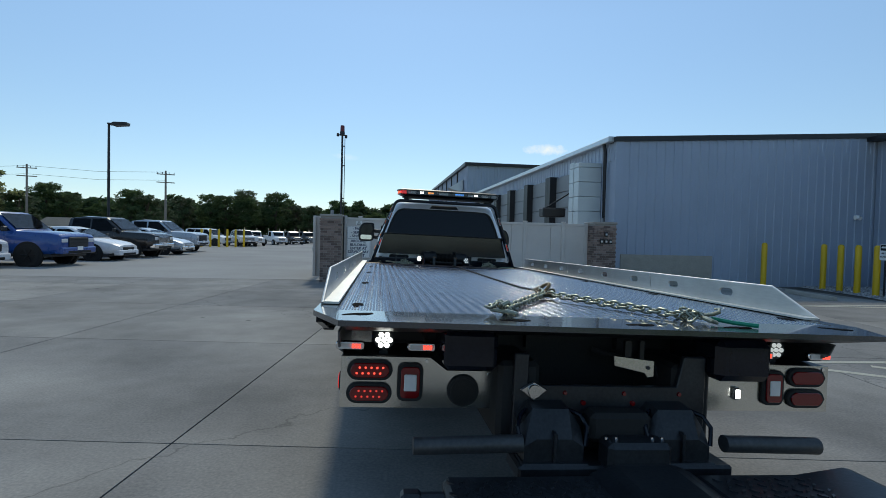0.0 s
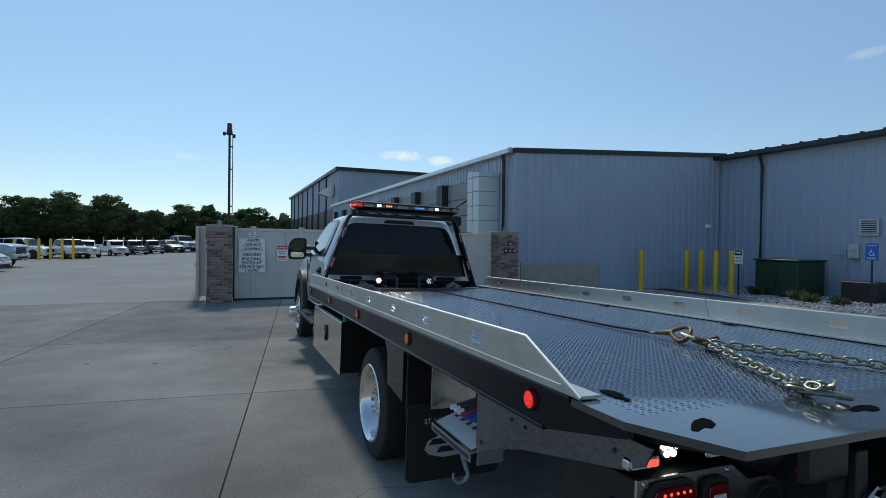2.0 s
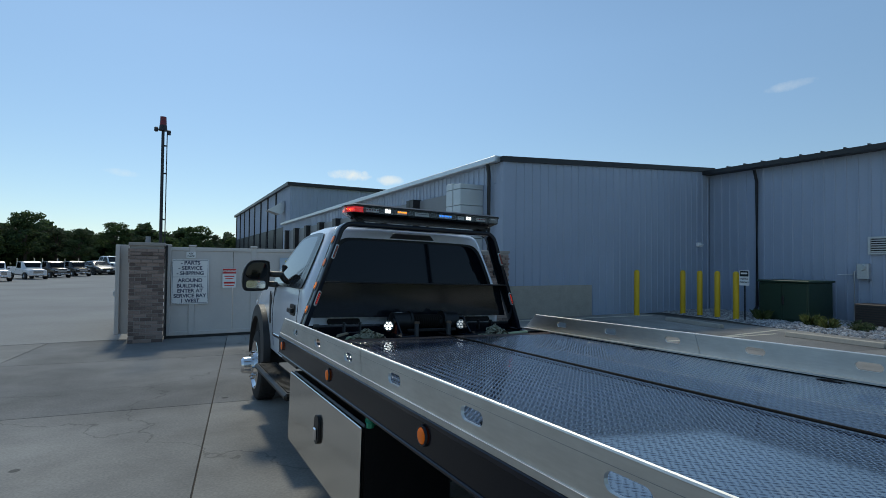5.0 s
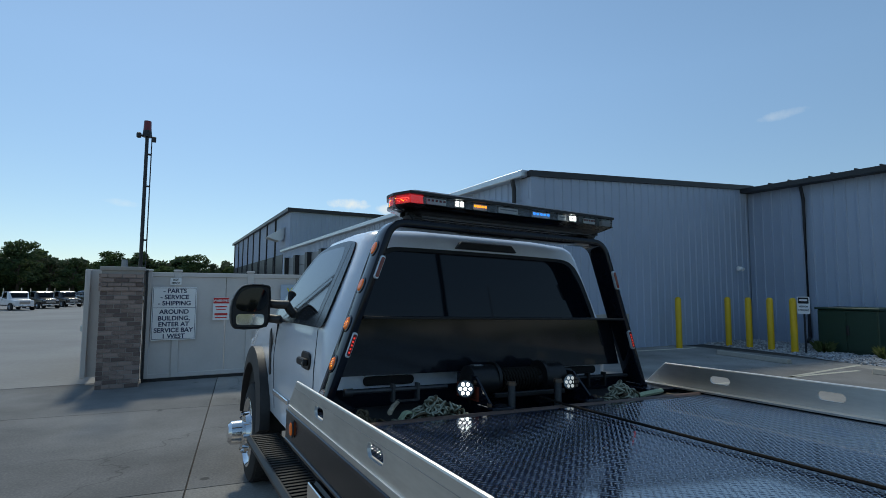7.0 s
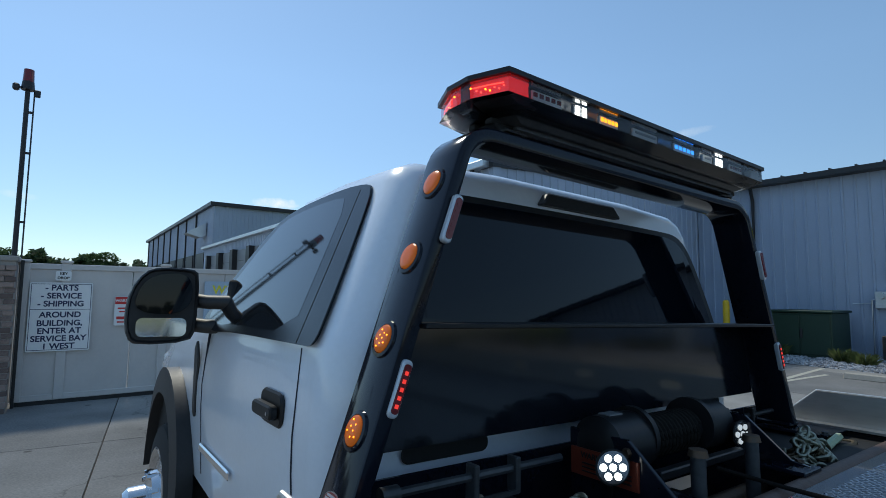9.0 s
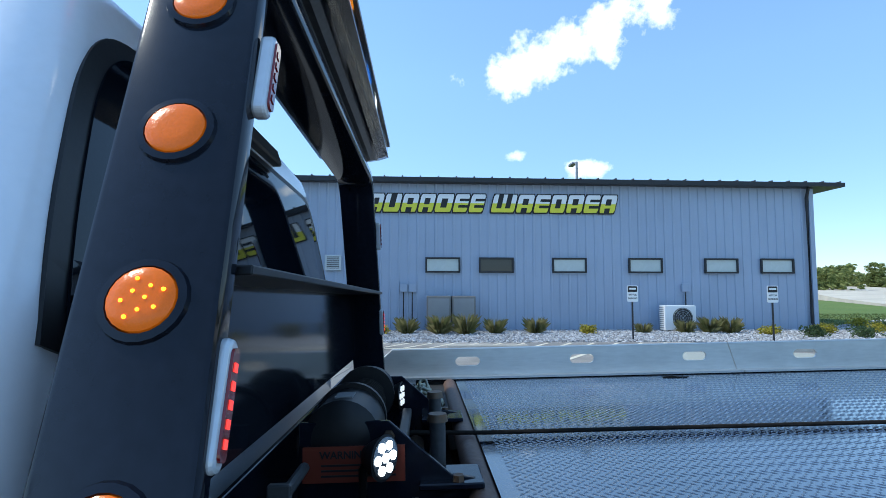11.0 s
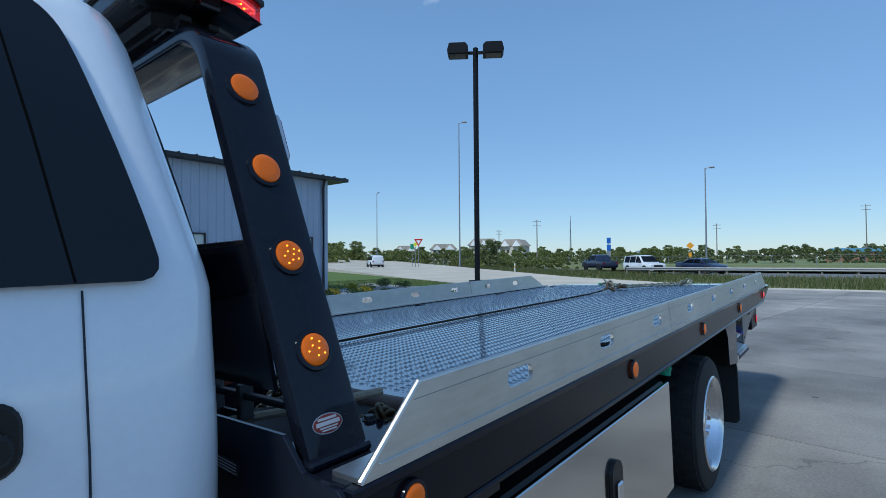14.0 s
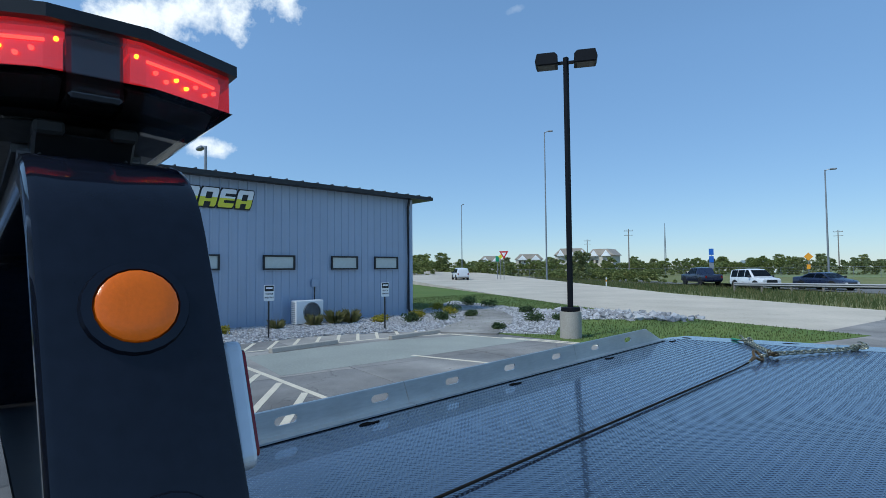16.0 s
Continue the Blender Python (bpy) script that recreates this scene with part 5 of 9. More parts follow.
# tail lights
def tail_plate(sx):
    xo, xi = (-1.14, -0.46) if sx < 0 else (1.185, 0.46)
    bm = B()
    prism(bm, [(xo, 0.72), (xi, 0.72), (xi, 0.885), (xo - sx * 0.46, 0.885), (xo - sx * 0.385, 0.94), (xo, 0.94)], "y", 0.255, 0.265)
    p = part("tail_light_panel", bm, M["stainless"], truck, "stainless tail-light panel")
    p.location = (0, 0.085, -0.013)
    bm = B(); box(bm, xo, xo - sx * 0.40, 0.265, 0.60, 0.722, 0.938, 0.004); part("panel_box", bm, M["black_satin"], p)
    for z in (0.885, 0.785):
        bm = B(); prism(bm, oval(xo - sx * 0.125, z, 0.195, 0.088, 0.044, 6), "y", 0.238, 0.2555, 0.004); g = part("oval_light", bm, M["rubber"], p)
        bm = B(); prism(bm, oval(xo - sx * 0.125, z, 0.165, 0.062, 0.031, 6), "y", 0.230, 0.238, 0.003); part("lens", bm, M["red_lens"], g)
        if sx < 0:
            for k in range(5):
                for u in (-0.012, 0.012):
                    px = xo - sx * 0.125 - 0.050 + k * 0.025 + (0.006 if u > 0 else -0.006)
                    bm = B(); cyl(bm, (px, 0.2302, z + u), (px, 0.2275, z + u), 0.0048, 0.004, 10); part("led", bm, M["red_led" if z > 0.8 else "red_led_dim"], g)
    bm = B(); prism(bm, oval(xo - sx * 0.30, 0.835, 0.112, 0.165, 0.03, 4), "y", 0.236, 0.2555, 0.004); g = part("square_light", bm, M["rubber"], p)
    bm = B(); prism(bm, oval(xo - sx * 0.30, 0.835, 0.082, 0.135, 0.018, 4), "y", 0.227, 0.236, 0.003); part("lens", bm, M["red_lens"], g)
    bm = B(); box(bm, xo - sx * 0.30 - 0.027, xo - sx * 0.30 + 0.027, 0.222, 0.228, 0.80, 0.872, 0.003); part("reverse_lens", bm, M["clear_lens"], g)
    if sx < 0:
        bm = B(); cyl(bm, (-0.605, 0.2555, 0.80), (-0.605, 0.236, 0.80), 0.072, 0.068, 28); g = part("backup_port", bm, M["rubber"], p)
        bm = B(); cyl(bm, (-0.605, 0.236, 0.80), (-0.605, 0.2335, 0.80), 0.056, 0.056, 28); part("port_face", bm, M["black_satin"], g)
    else:
        bm = B(); box(bm, 0.685, 0.715, 0.235, 0.2555, 0.775, 0.835, 0.006); g = part("plate_lamp", bm, M["chrome"], p)
        bm = B(); box(bm, 0.69, 0.712, 0.231, 0.2352, 0.785, 0.825); part("lens", bm, M["white_led"], g)
    for x, z in ((xo - sx * 0.03, 0.925), (xo - sx * 0.37, 0.925), (xi + sx * 0.03, 0.87)):
        bm = B(); cyl(bm, (x, 0.2555, z), (x, 0.249, z), 0.009, 0.008, 8); part("bolt", bm, M["chrome"], p)
    side_marker(p, "side_marker_light", (xo + sx * 0.001, 0.35, 0.81), (sx, 0, 0), 0.036, M["red_marker"], rim=0.2)
    for x in (xo - sx * 0.035, xo - sx * 0.345):
        bm = B(); prism(bm, oval(x, 0.985, 0.125, 0.038, 0.012, 3), "y", 0.235, 0.262, 0.004); g = part("flasher", bm, M["chrome"], truck, "slim chrome strobe light")
        g.location = (0, 0.115, -0.015)
        bm = B(); prism(bm, oval(x, 0.985, 0.105, 0.024, 0.008, 3), "y", 0.230, 0.235); part("lens", bm, M["clear_lens"], g)
        for k in range(3):
            bm = B(); box(bm, x + 0.008 + k * 0.014, x + 0.017 + k * 0.014, 0.2265, 0.2303, 0.976, 0.994); part("led", bm, M["red_led"], g)
    lx = xo - sx * (0.15 if sx < 0 else 0.235)
    bm = B(); cyl(bm, (lx, 0.31, 1.01), (lx, 0.265, 1.01), 0.038, 0.044, 24); box(bm, lx - 0.02, lx + 0.02, 0.285, 0.305, 0.93, 0.96); wl = part("work_light", bm, M["black_satin"], truck, "round LED work light")
    wl.location = (0.03 if sx < 0 else 0, 0.13, -0.02)
    for k in range(7):
        a = k * math.pi / 3
        r = 0.0265 if k < 6 else 0
        bm = B(); cyl(bm, (lx + r * math.cos(a), 0.266, 1.01 + r * math.sin(a)), (lx + r * math.cos(a), 0.260, 1.01 + r * math.sin(a)), 0.0118, 0.011, 12)
        part("led", bm, M["white_led" if sx < 0 else "white_led_dim"], wl)
for side in (-1, 1):
    tail_plate(side)


# hanging side plate behind the left tail light, rear frame, under-lift
bm = B(); prism(bm, [(-0.42, 0.56), (0.43, 0.56), (0.43, 0.99), (0.33, 0.99), (0.30, 0.86), (-0.36, 0.86), (-0.36, 0.99), (-0.42, 0.99)], "y", 0.17, 0.20, 0.004); rf = part("rear_frame", bm, M["worn_black"], truck, "black steel rear frame plate")
bm = B()
for x in (-0.12, 0.10): cyl(bm, (x, 0.17, 0.79), (x, 0.16, 0.79), 0.012, 0.010, 10)
part("reflector", bm, M["red_lens"], rf)
bm = B(); prism(bm, [(-0.40, 0.80), (-0.34, 0.755), (-0.28, 0.80), (-0.34, 0.835)], "y", 0.15, 0.17, 0.004); cyl(bm, (-0.34, 0.15, 0.797), (-0.34, 0.135, 0.797), 0.028, 0.026, 14); part("socket", bm, M["chrome_dull"], rf, "metal trailer socket cover").location.z = 0.045
for x in (-0.29, 0.24):
    bm = B()
    loft(bm, [[(x - w, y, z0), (x + w, y, z0), (x + w, y, z1), (x + w * 0.6, y, z2), (x - w * 0.6, y, z2), (x - w, y, z1)] for y, w, z0, z1, z2 in ((0.17, 0.125, 0.60, 0.74, 0.80), (0.08, 0.125, 0.60, 0.72, 0.79), (0.02, 0.12, 0.60, 0.66, 0.69))])
    te = part("tow_eye", bm, M["worn_black"], rf)
    bm = B(); box(bm, x - 0.006, x + 0.006, 0.0, 0.10, 0.60, 0.72, 0.003); part("web", bm, M["worn_black"], te)
    for e in (-1, 1):
        bm = B(); tube(bm, [(x + e * 0.13, 0.03, 0.66), (x + e * 0.142, 0.05, 0.73), (x + e * 0.125, 0.08, 0.765), (x + e * 0.09, 0.12, 0.775)], 0.009, 7); part("grab_loop", bm, M["black_gloss"], te, smooth=True)
    bm = B(); box(bm, x - 0.135, x + 0.135, -0.01, 0.17, 0.585, 0.605, 0.006); part("eye_base", bm, M["worn_black"], te)
for x in (-0.20, 0.06, 0.31):
    bm = B(); cyl(bm, (x, 0.17, 0.83), (x, 0.162, 0.83), 0.010, 0.008, 10); part("marker_dot", bm, M["red_lens"], rf)
bm = B(); box(bm, -0.13, 0.13, 0.05, 0.16, 0.66, 0.78, 0.02); part("lift_housing", bm, M["black_matt"], rf)
bm = B(); box(bm, -0.44, 0.44, -0.02, 0.17, 0.54, 0.60, 0.01); part("lower_beam", bm, M["worn_black"], rf)
for sx in (-1, 1):
    bm = B(); tube(bm, [(sx * 0.42, 0.02, 0.675), (sx * 0.84, 0.02, 0.665)], 0.034, 14); part("stabilizer_bar", bm, M["steel_dark"], truck, "dull grey steel stabilizer bar", smooth=True)
    bm = B(); box(bm, sx * 0.30, sx * 0.48, 0.2, 0.9, 0.60, 0.95, 0.02); part("frame_horn", bm, M["black_matt"], truck)
wl = new("wheel_lift"); wl.parent = truck; wl["label"] = "black steel wheel lift with tread-plate crossbar"
bm = B(); box(bm, -0.74, -0.16, -0.42, -0.08, 0.46, 0.60, 0.02); part("crossbar", bm, M["worn_black"], wl)
bm = B(); box(bm, 0.22, 0.88, -0.42, -0.08, 0.46, 0.60, 0.02); part("crossbar", bm, M["worn_black"], wl)
bm = B(); prism(bm, [(-0.19, 0.48), (0.25, 0.48), (0.25, 0.585), (0.16, 0.625), (-0.10, 0.625), (-0.19, 0.585)], "y", -0.44, -0.04, 0.02); part("pivot_head", bm, M["worn_black"], wl)
bm = B(); box(bm, -0.07, 0.13, -0.05, 0.9, 0.42, 0.54, 0.015); part("boom", bm, M["worn_black"], wl)
bm = B(); box(bm, -0.10, 0.16, -0.06, 0.06, 0.58, 0.70, 0.02)
part("collar", bm, M["worn_black"], wl)
bm = B()
for x in (-0.09, -0.05, 0.1, 0.14): cyl(bm, (x, 0.0, 0.70), (x, 0.0, 0.708), 0.008, 0.007, 8)
part("bolt", bm, M["chrome"], wl)
for x0 in (-0.72, 0.28):
    bm = B()
    for i in range(13):
        for j in range(7):
            x, y = x0 + i * 0.042 + (0.02 if j % 2 else 0), -0.40 + j * 0.042
            a = 0.8 if (i + j) % 2 else -0.8
            prism(bm, [(x + u * math.cos(a) - v * math.sin(a), y + u * math.sin(a) + v * math.cos(a)) for u, v in ((-0.017, 0), (0, -0.006), (0.017, 0), (0, 0.006))], "z", 0.598, 0.606)
    tagged(part("tread", bm, M["lug_worn"], wl), kind="stuff")
bm = B(); cyl(bm, (-0.82, -0.16, 0.53), (-0.74, -0.16, 0.53), 0.045, 0.045, 14); box(bm, -0.89, -0.82, -0.19, -0.13, 0.43, 0.58, 0.01); part("claw_hub", bm, M["worn_black"], wl)
bm = B(); prism(bm, [(0.62, 0.60), (0.88, 0.60), (0.88, 0.62), (0.84, 0.63)], "y", -0.42, -0.1, 0.004); part("end_cap", bm, M["worn_black"], wl)
bm = B(); tube(bm, [(0.05, 0.5, 0.95), (0.30, 0.35, 0.9), (0.35, 0.25, 0.7)], 0.015, 6); part("hydraulic_hose", bm, M["rubber"], truck)
bm = B(); box(bm, -0.75, 0.75, 0.55, 0.75, 0.70, DZ - 0.11); part("tail_beam", bm, M["black_matt"], truck)
bm = B(); box(bm, 0.44, 0.70, 0.10, 0.5, 0.90, DZ - 0.05, 0.03); part("hinge_block", bm, M["black_gloss"], truck)
bm = B(); box(bm, -0.72, -0.5, 0.14, 0.5, 0.92, DZ - 0.05, 0.02); part("hinge_block", bm, M["black_gloss"], truck)

# pale bracket plate hanging under the tail of the deck
bm = B(); prism(bm, [(0.045, 0.975), (0.235, 0.955), (0.235, 0.885), (0.205, 0.88), (0.19, 0.90), (0.05, 0.93)], "y", 0.245, 0.255, 0.002); tg = part("hanging_plate", bm, M["stainless"], truck, "pale stainless bracket plate")
bm = B(); box(bm, 0.10, 0.13, 0.255, 0.275, 0.93, DZ - 0.09); box(bm, 0.17, 0.19, 0.255, 0.275, 0.93, DZ - 0.09); part("hanger", bm, M["black_satin"], tg)
bm = B(); cyl(bm, (0.205, 0.245, 0.925), (0.205, 0.238, 0.925), 0.009, 0.008, 10); part("bolt", bm, M["steel_dark"], tg)

# ---- headboard arch ----
ARCH_X, ARCH_Y = 1.128, 5.934      # half width at the foot; middle of the posts
slope = 0.344                        # lean of the posts, sideways over height
def arch_line(off):
    """Outline of the arch in (x, z), moved inwards by off."""
    pts = []
    zb, xb = 1.15, ARCH_X - 0.09 * slope
    zt, R2 = 2.096, 0.13
    xt = xb - (zt - zb) * slope
    ang = math.atan(slope)
    n = Vector((math.cos(ang), math.sin(ang)))          # outward normal of the right post
    p0 = Vector((xb, zb)) - n * off
    # centre of the bend
    cz = zt - R2
    cx = xb - (cz - zb) * slope - R2 / math.cos(ang)
    right = [p0]
    for i in range(7):
        a = ang + (math.pi / 2 - ang) * i / 6
        right.append(Vector((cx + (R2 - off) * math.cos(a), cz + (R2 - off) * math.sin(a))))
    return right + [Vector((-p.x, p.y)) for p in right[::-1]]
o, i_ = arch_line(0), arch_line(0.04)
bm = B()
ya, yb = ARCH_Y - 0.074, ARCH_Y + 0.074
rings = []
for a, b in zip(o, i_):
    rings.append([(a.x, ya + (a.y - 1.64) * 0.028, a.y), (a.x, yb + (a.y - 1.64) * 0.028, a.y), (b.x, yb + (a.y - 1.64) * 0.028, b.y), (b.x, ya + (a.y - 1.64) * 0.028, b.y)])
loft(bm, rings)
es = [e for e in bm.edges if abs((e.verts[0].co - e.verts[1].co).y) < 0.05 and len(e.link_faces) == 2 and e.calc_face_angle(0) > 1.2]
bmesh.ops.bevel(bm, geom=es, offset=0.008, segments=2, affect="EDGES", profile=0.5)
arch = part("headboard_arch", bm, M["black_gloss"], truck, "gloss black headboard arch", smooth=True)
out_ang = math.atan(slope)
for sx in (-1, 1):
    for k in range(4):
        z = 1.934 - k * 0.1967
        x = ARCH_X - 0.292 + k * 0.0677
        side_marker(arch, "marker_light", (sx * (x - 0.010), ARCH_Y + (z - 1.64) * 0.028, z), (sx * math.cos(out_ang), 0, math.sin(out_ang)), 0.0335, M["amber_lens"], M["amber_led"], leds=(0, 0, 9, 7)[k], rim=0.37)
    for z in (1.83, 1.44):
        x = ARCH_X - (z - 1.06) * slope - 0.03
        m = pose(sx * x, ARCH_Y - 0.070, z, 0, 0, 0) @ pose(0, 0, 0, 0, sx * -math.degrees(out_ang), 0)
        bm = B(); prism(bm, oval(0, 0, 0.027, 0.128, 0.011, 4), "y", -0.018, 0.002, 0.005, 2); bmesh.ops.transform(bm, matrix=m, verts=bm.verts); g = part("strobe", bm, M["strobe_pale"], arch, "slim chrome strobe light")
        bm = B(); prism(bm, oval(0, 0, 0.018, 0.108, 0.007, 4), "y", -0.021, -0.018); bmesh.ops.transform(bm, matrix=m, verts=bm.verts); part("lens", bm, M["red_lens"], g)
        for q in range(5):
            bm = B(); box(bm, -0.0045, 0.0045, -0.0222, -0.0208, -0.042 + q * 0.018, -0.033 + q * 0.018); bmesh.ops.transform(bm, matrix=m, verts=bm.verts); part("led", bm, M["red_led_dim" if z < 1.6 else "red_lens"], g)
    bm = B(); box(bm, sx * 1.035, sx * 1.118, 5.850, 6.008, 1.1345, 1.153, 0.006); part("foot_plate", bm, M["black_gloss"], arch)
bm = B(); prism(bm, [(-0.99, 1.27), (0.99, 1.27), (0.91, 1.575), (-0.91, 1.575)], "y", 5.985, 5.995); part("lower_panel", bm, M["black_panel"], arch, "gloss black lower panel")
bm = B(); prism(bm, [(-0.905, 1.568), (0.905, 1.568), (0.902, 1.580), (-0.902, 1.580)], "y", 5.845, 5.997, 0.002); part("panel_flange", bm, M["black_satin"], arch)
M["badge_red"] = plainmat("badge_red", (0.16, 0.02, 0.02), 0.3)
# emblem oval near the foot of the left post
m = pose(-ARCH_X + (1.203 - 1.06) * slope + 0.002, ARCH_Y, 1.203, 0, 0, 0) @ pose(0, 0, 0, 0, math.degrees(out_ang), 0)
for nm, w, h, x, mm in (("badge", 0.075, 0.040, -0.002, "chrome_dull"), ("badge_field", 0.069, 0.035, -0.0032, "badge_red")):
    bm = B(); prism(bm, [(w / 2 * math.cos(t * math.pi / 14), h / 2 * math.sin(t * math.pi / 14)) for t in range(28)], "x", x, 0.004); bmesh.ops.transform(bm, matrix=m, verts=bm.verts); part(nm, bm, M[mm], arch, "oval badge" if nm == "badge" else "")
for w, h, z in ((0.046, 0.005, 0.010), (0.058, 0.008, 0.001), (0.044, 0.003, -0.007), (0.036, 0.003, -0.012)):
    bm = B(); box(bm, -0.0040, -0.003, -w / 2, w / 2, z - h / 2, z + h / 2); bmesh.ops.transform(bm, matrix=m, verts=bm.verts); part("badge_bar", bm, M["emblem"], arch)

arch.location.x = -0.02

# light bar
lb = new("light_bar"); lb.parent = truck; lb["label"] = "low-profile light bar with coloured LED modules"
def bar_outline(hx, hy, ch):
    cx = ch * 0.42
    return [(-hx, -hy + ch), (-hx + cx, -hy), (hx - cx, -hy), (hx, -hy + ch), (hx, hy - ch), (hx - cx, hy), (-hx + cx, hy), (-hx, hy - ch)]
yc = 5.955
def bar_slab(z0, z1, hx, hy, ch, bev=0.0, hx2=None, hy2=None):
    bm = B()
    a = bar_outline(hx, hy, ch); b = bar_outline(hx2 or hx, hy2 or hy, ch)
    loft(bm, [[(p[0], yc + p[1], z0) for p in a], [(p[0], yc + p[1], z1) for p in b]])
    return bm
part("base", bar_slab(2.128, 2.15, 0.64, 0.085, 0.05, hx2=0.70, hy2=0.11), M["steel_dark"], lb)
part("core", bar_slab(2.15, 2.221, 0.66, 0.120, 0.05), plainmat("lens_dark", (0.022, 0.024, 0.03), 0.12, coat=0.5), lb, "dark smoked module tray")
part("lens_lower", bar_slab(2.142, 2.172, 0.712, 0.115, 0.10, hx2=0.775, hy2=0.152), M["clear_shell"], lb, "clear flared lower lens")
part("lens_upper", bar_slab(2.174, 2.222, 0.773, 0.150, 0.11), M["clear_shell"], lb, "clear upper lens")
part("lid", bar_slab(2.222, 2.236, 0.782, 0.158, 0.112), M["black_satin"], lb, "black lid")
part("lid_top", bar_slab(2.236, 2.252, 0.780, 0.156, 0.112, hx2=0.735, hy2=0.118), M["black_satin"], lb)
for x0, x1, mm, on in ((-0.62, -0.50, "clear_lens", 3), (-0.447, -0.385, "white_led", 0), (-0.325, -0.235, "amber_led", 0), (-0.155, -0.015, "clear_lens", 0), (0.09, 0.225, "blue_led", 0), (0.29, 0.358, "clear_lens", 0), (0.378, 0.44, "white_led", 0), (0.50, 0.60, "clear_lens", 3)):
    bm = B(); box(bm, x0, x1, yc - 0.1265, yc - 0.1195, 2.182, 2.216, 0.002); g = part("led_module", bm, M[mm if mm.endswith("lens") else "clear_lens"], lb)
    if mm == "clear_lens" and on == 0:
        bm = B(); box(bm, x0 + 0.012, x1 - 0.012, yc - 0.1285, yc - 0.1263, 2.199, 2.206); part("reflector_bar", bm, M["steel_grey"], g)
    if mm.endswith("led") or on:
        n = 2 if mm == "white_led" else 5
        for q in range(n):
            for zz in ((2.195, 2.211) if n == 2 else (2.203,)):
                w = (x1 - x0) / n
                bm = B(); box(bm, x0 + q * w + w * 0.2, x0 + q * w + w * 0.8, yc - 0.129, yc - 0.1262, zz - 0.006, zz + 0.006); part("led", bm, M[{0: mm, 1: "red_led", 3: "red_lens"}[on]], g)
for sx in (-1, 1):
    bm = B(); box(bm, sx * 0.66, sx * 0.752, yc - 0.026, yc + 0.026, 2.156, 2.224, 0.004); part("end_tray", bm, plainmat("smoke_end", (0.05, 0.055, 0.065), 0.15, coat=0.4), lb)
    for sy in (-1, 1):
        out = [(0.762, 0.030), (0.762, 0.046), (0.722, 0.141), (0.65, 0.141), (0.65, 0.11), (0.72, 0.030)]
        bm = B(); loft(bm, [[(sx * (x - d), yc + sy * (y - d * 0.6 if y > 0.05 else y), z) for x, y in out] for d, z in ((0.012, 2.173), (0.004, 2.180), (0.0, 2.212))])
        lit = sx < 0
        g = part("corner_module", bm, M["red_glow" if lit else "frost"], lb, "lit red corner module" if lit else "unlit clear corner module")
        bm = B(); loft(bm, [[(sx * (x + d), yc + sy * (y + d * 0.4), z) for x, y in out] for d, z in ((-0.004, 2.212), (-0.004, 2.220))]); part("reflector", bm, M["red_glow" if lit else "chrome_dull"], g)
        bm = B(); loft(bm, [[(sx * (x - 0.012 - d), yc + sy * (y - 0.008 if y > 0.05 else y), z) for x, y in out] for d, z in ((0.03, 2.158), (0.0, 2.172))]); part("module_tray", bm, M["steel_dark"], g)
        a0, a1 = Vector((0.762, 0.046)), Vector((0.722, 0.141))
        nn = Vector((0.095, 0.04)).normalized()
        for q in range(7):
            p = a0.lerp(a1, 0.10 + q * 0.13) + nn * 0.0015
            zz = 2.190 if q % 2 else 2.196
            bm = B(); cyl(bm, (sx * (p.x - nn.x * 0.002), yc + sy * (p.y - nn.y * 0.002), zz), (sx * (p.x + nn.x * 0.002), yc + sy * (p.y + nn.y * 0.002), zz), 0.0026, 0.002, 8); part("led", bm, M[("orange_led" if q in (2, 3) else "red_led") if lit else "clear_lens"], g)
        for zz in (2.209,):
            bm = B(); cyl(bm, (sx * 0.761, yc + sy * 0.036, zz), (sx * 0.765, yc + sy * 0.036, zz), 0.0026, 0.002, 8); part("led", bm, M["orange_led" if lit else "clear_lens"], g)
        bm = B(); tube(bm, [(sx * 0.764, yc + sy * 0.046, 2.205), (sx * 0.745, yc + sy * 0.092, 2.205), (sx * 0.729, yc + sy * 0.130, 2.203)], 0.0018, 6); part("light_guide", bm, M["red_led" if lit else "chrome_dull"], g, smooth=True)
    bm = B(); prism(bm, [(sx * 0.66, 2.096), (sx * 0.60, 2.096), (sx * 0.60, 2.10), (sx * 0.62, 2.13), (sx * 0.69, 2.13)], "y", yc - 0.05, yc + 0.05, 0.003); part("bracket", bm, M["black_satin"], lb)
    for sy in (-1, 1):
        bm = B(); tube(bm, [(sx * 0.56, yc + sy * 0.03, 2.10), (sx * 0.57, yc + sy * 0.055, 2.113), (sx * 0.65, yc + sy * 0.058, 2.114), (sx * 0.67, yc + sy * 0.04, 2.108)], 0.004, 6); part("clamp_rod", bm, M["steel_dark"], lb, smooth=True)
        bm = B(); box(bm, sx * 0.655, sx * 0.70, yc + sy * 0.022, yc + sy * 0.05, 2.126, 2.142, 0.003); part("clamp_block", bm, M["black_matt"], lb)
for k in range(3):
    bm = B(); box(bm, -0.62, 0.62, yc - 0.07 + k * 0.055, yc - 0.045 + k * 0.055, 2.118, 2.129); part("base_rib", bm, M["steel_dark"], lb)

lb.location.x = 0.014

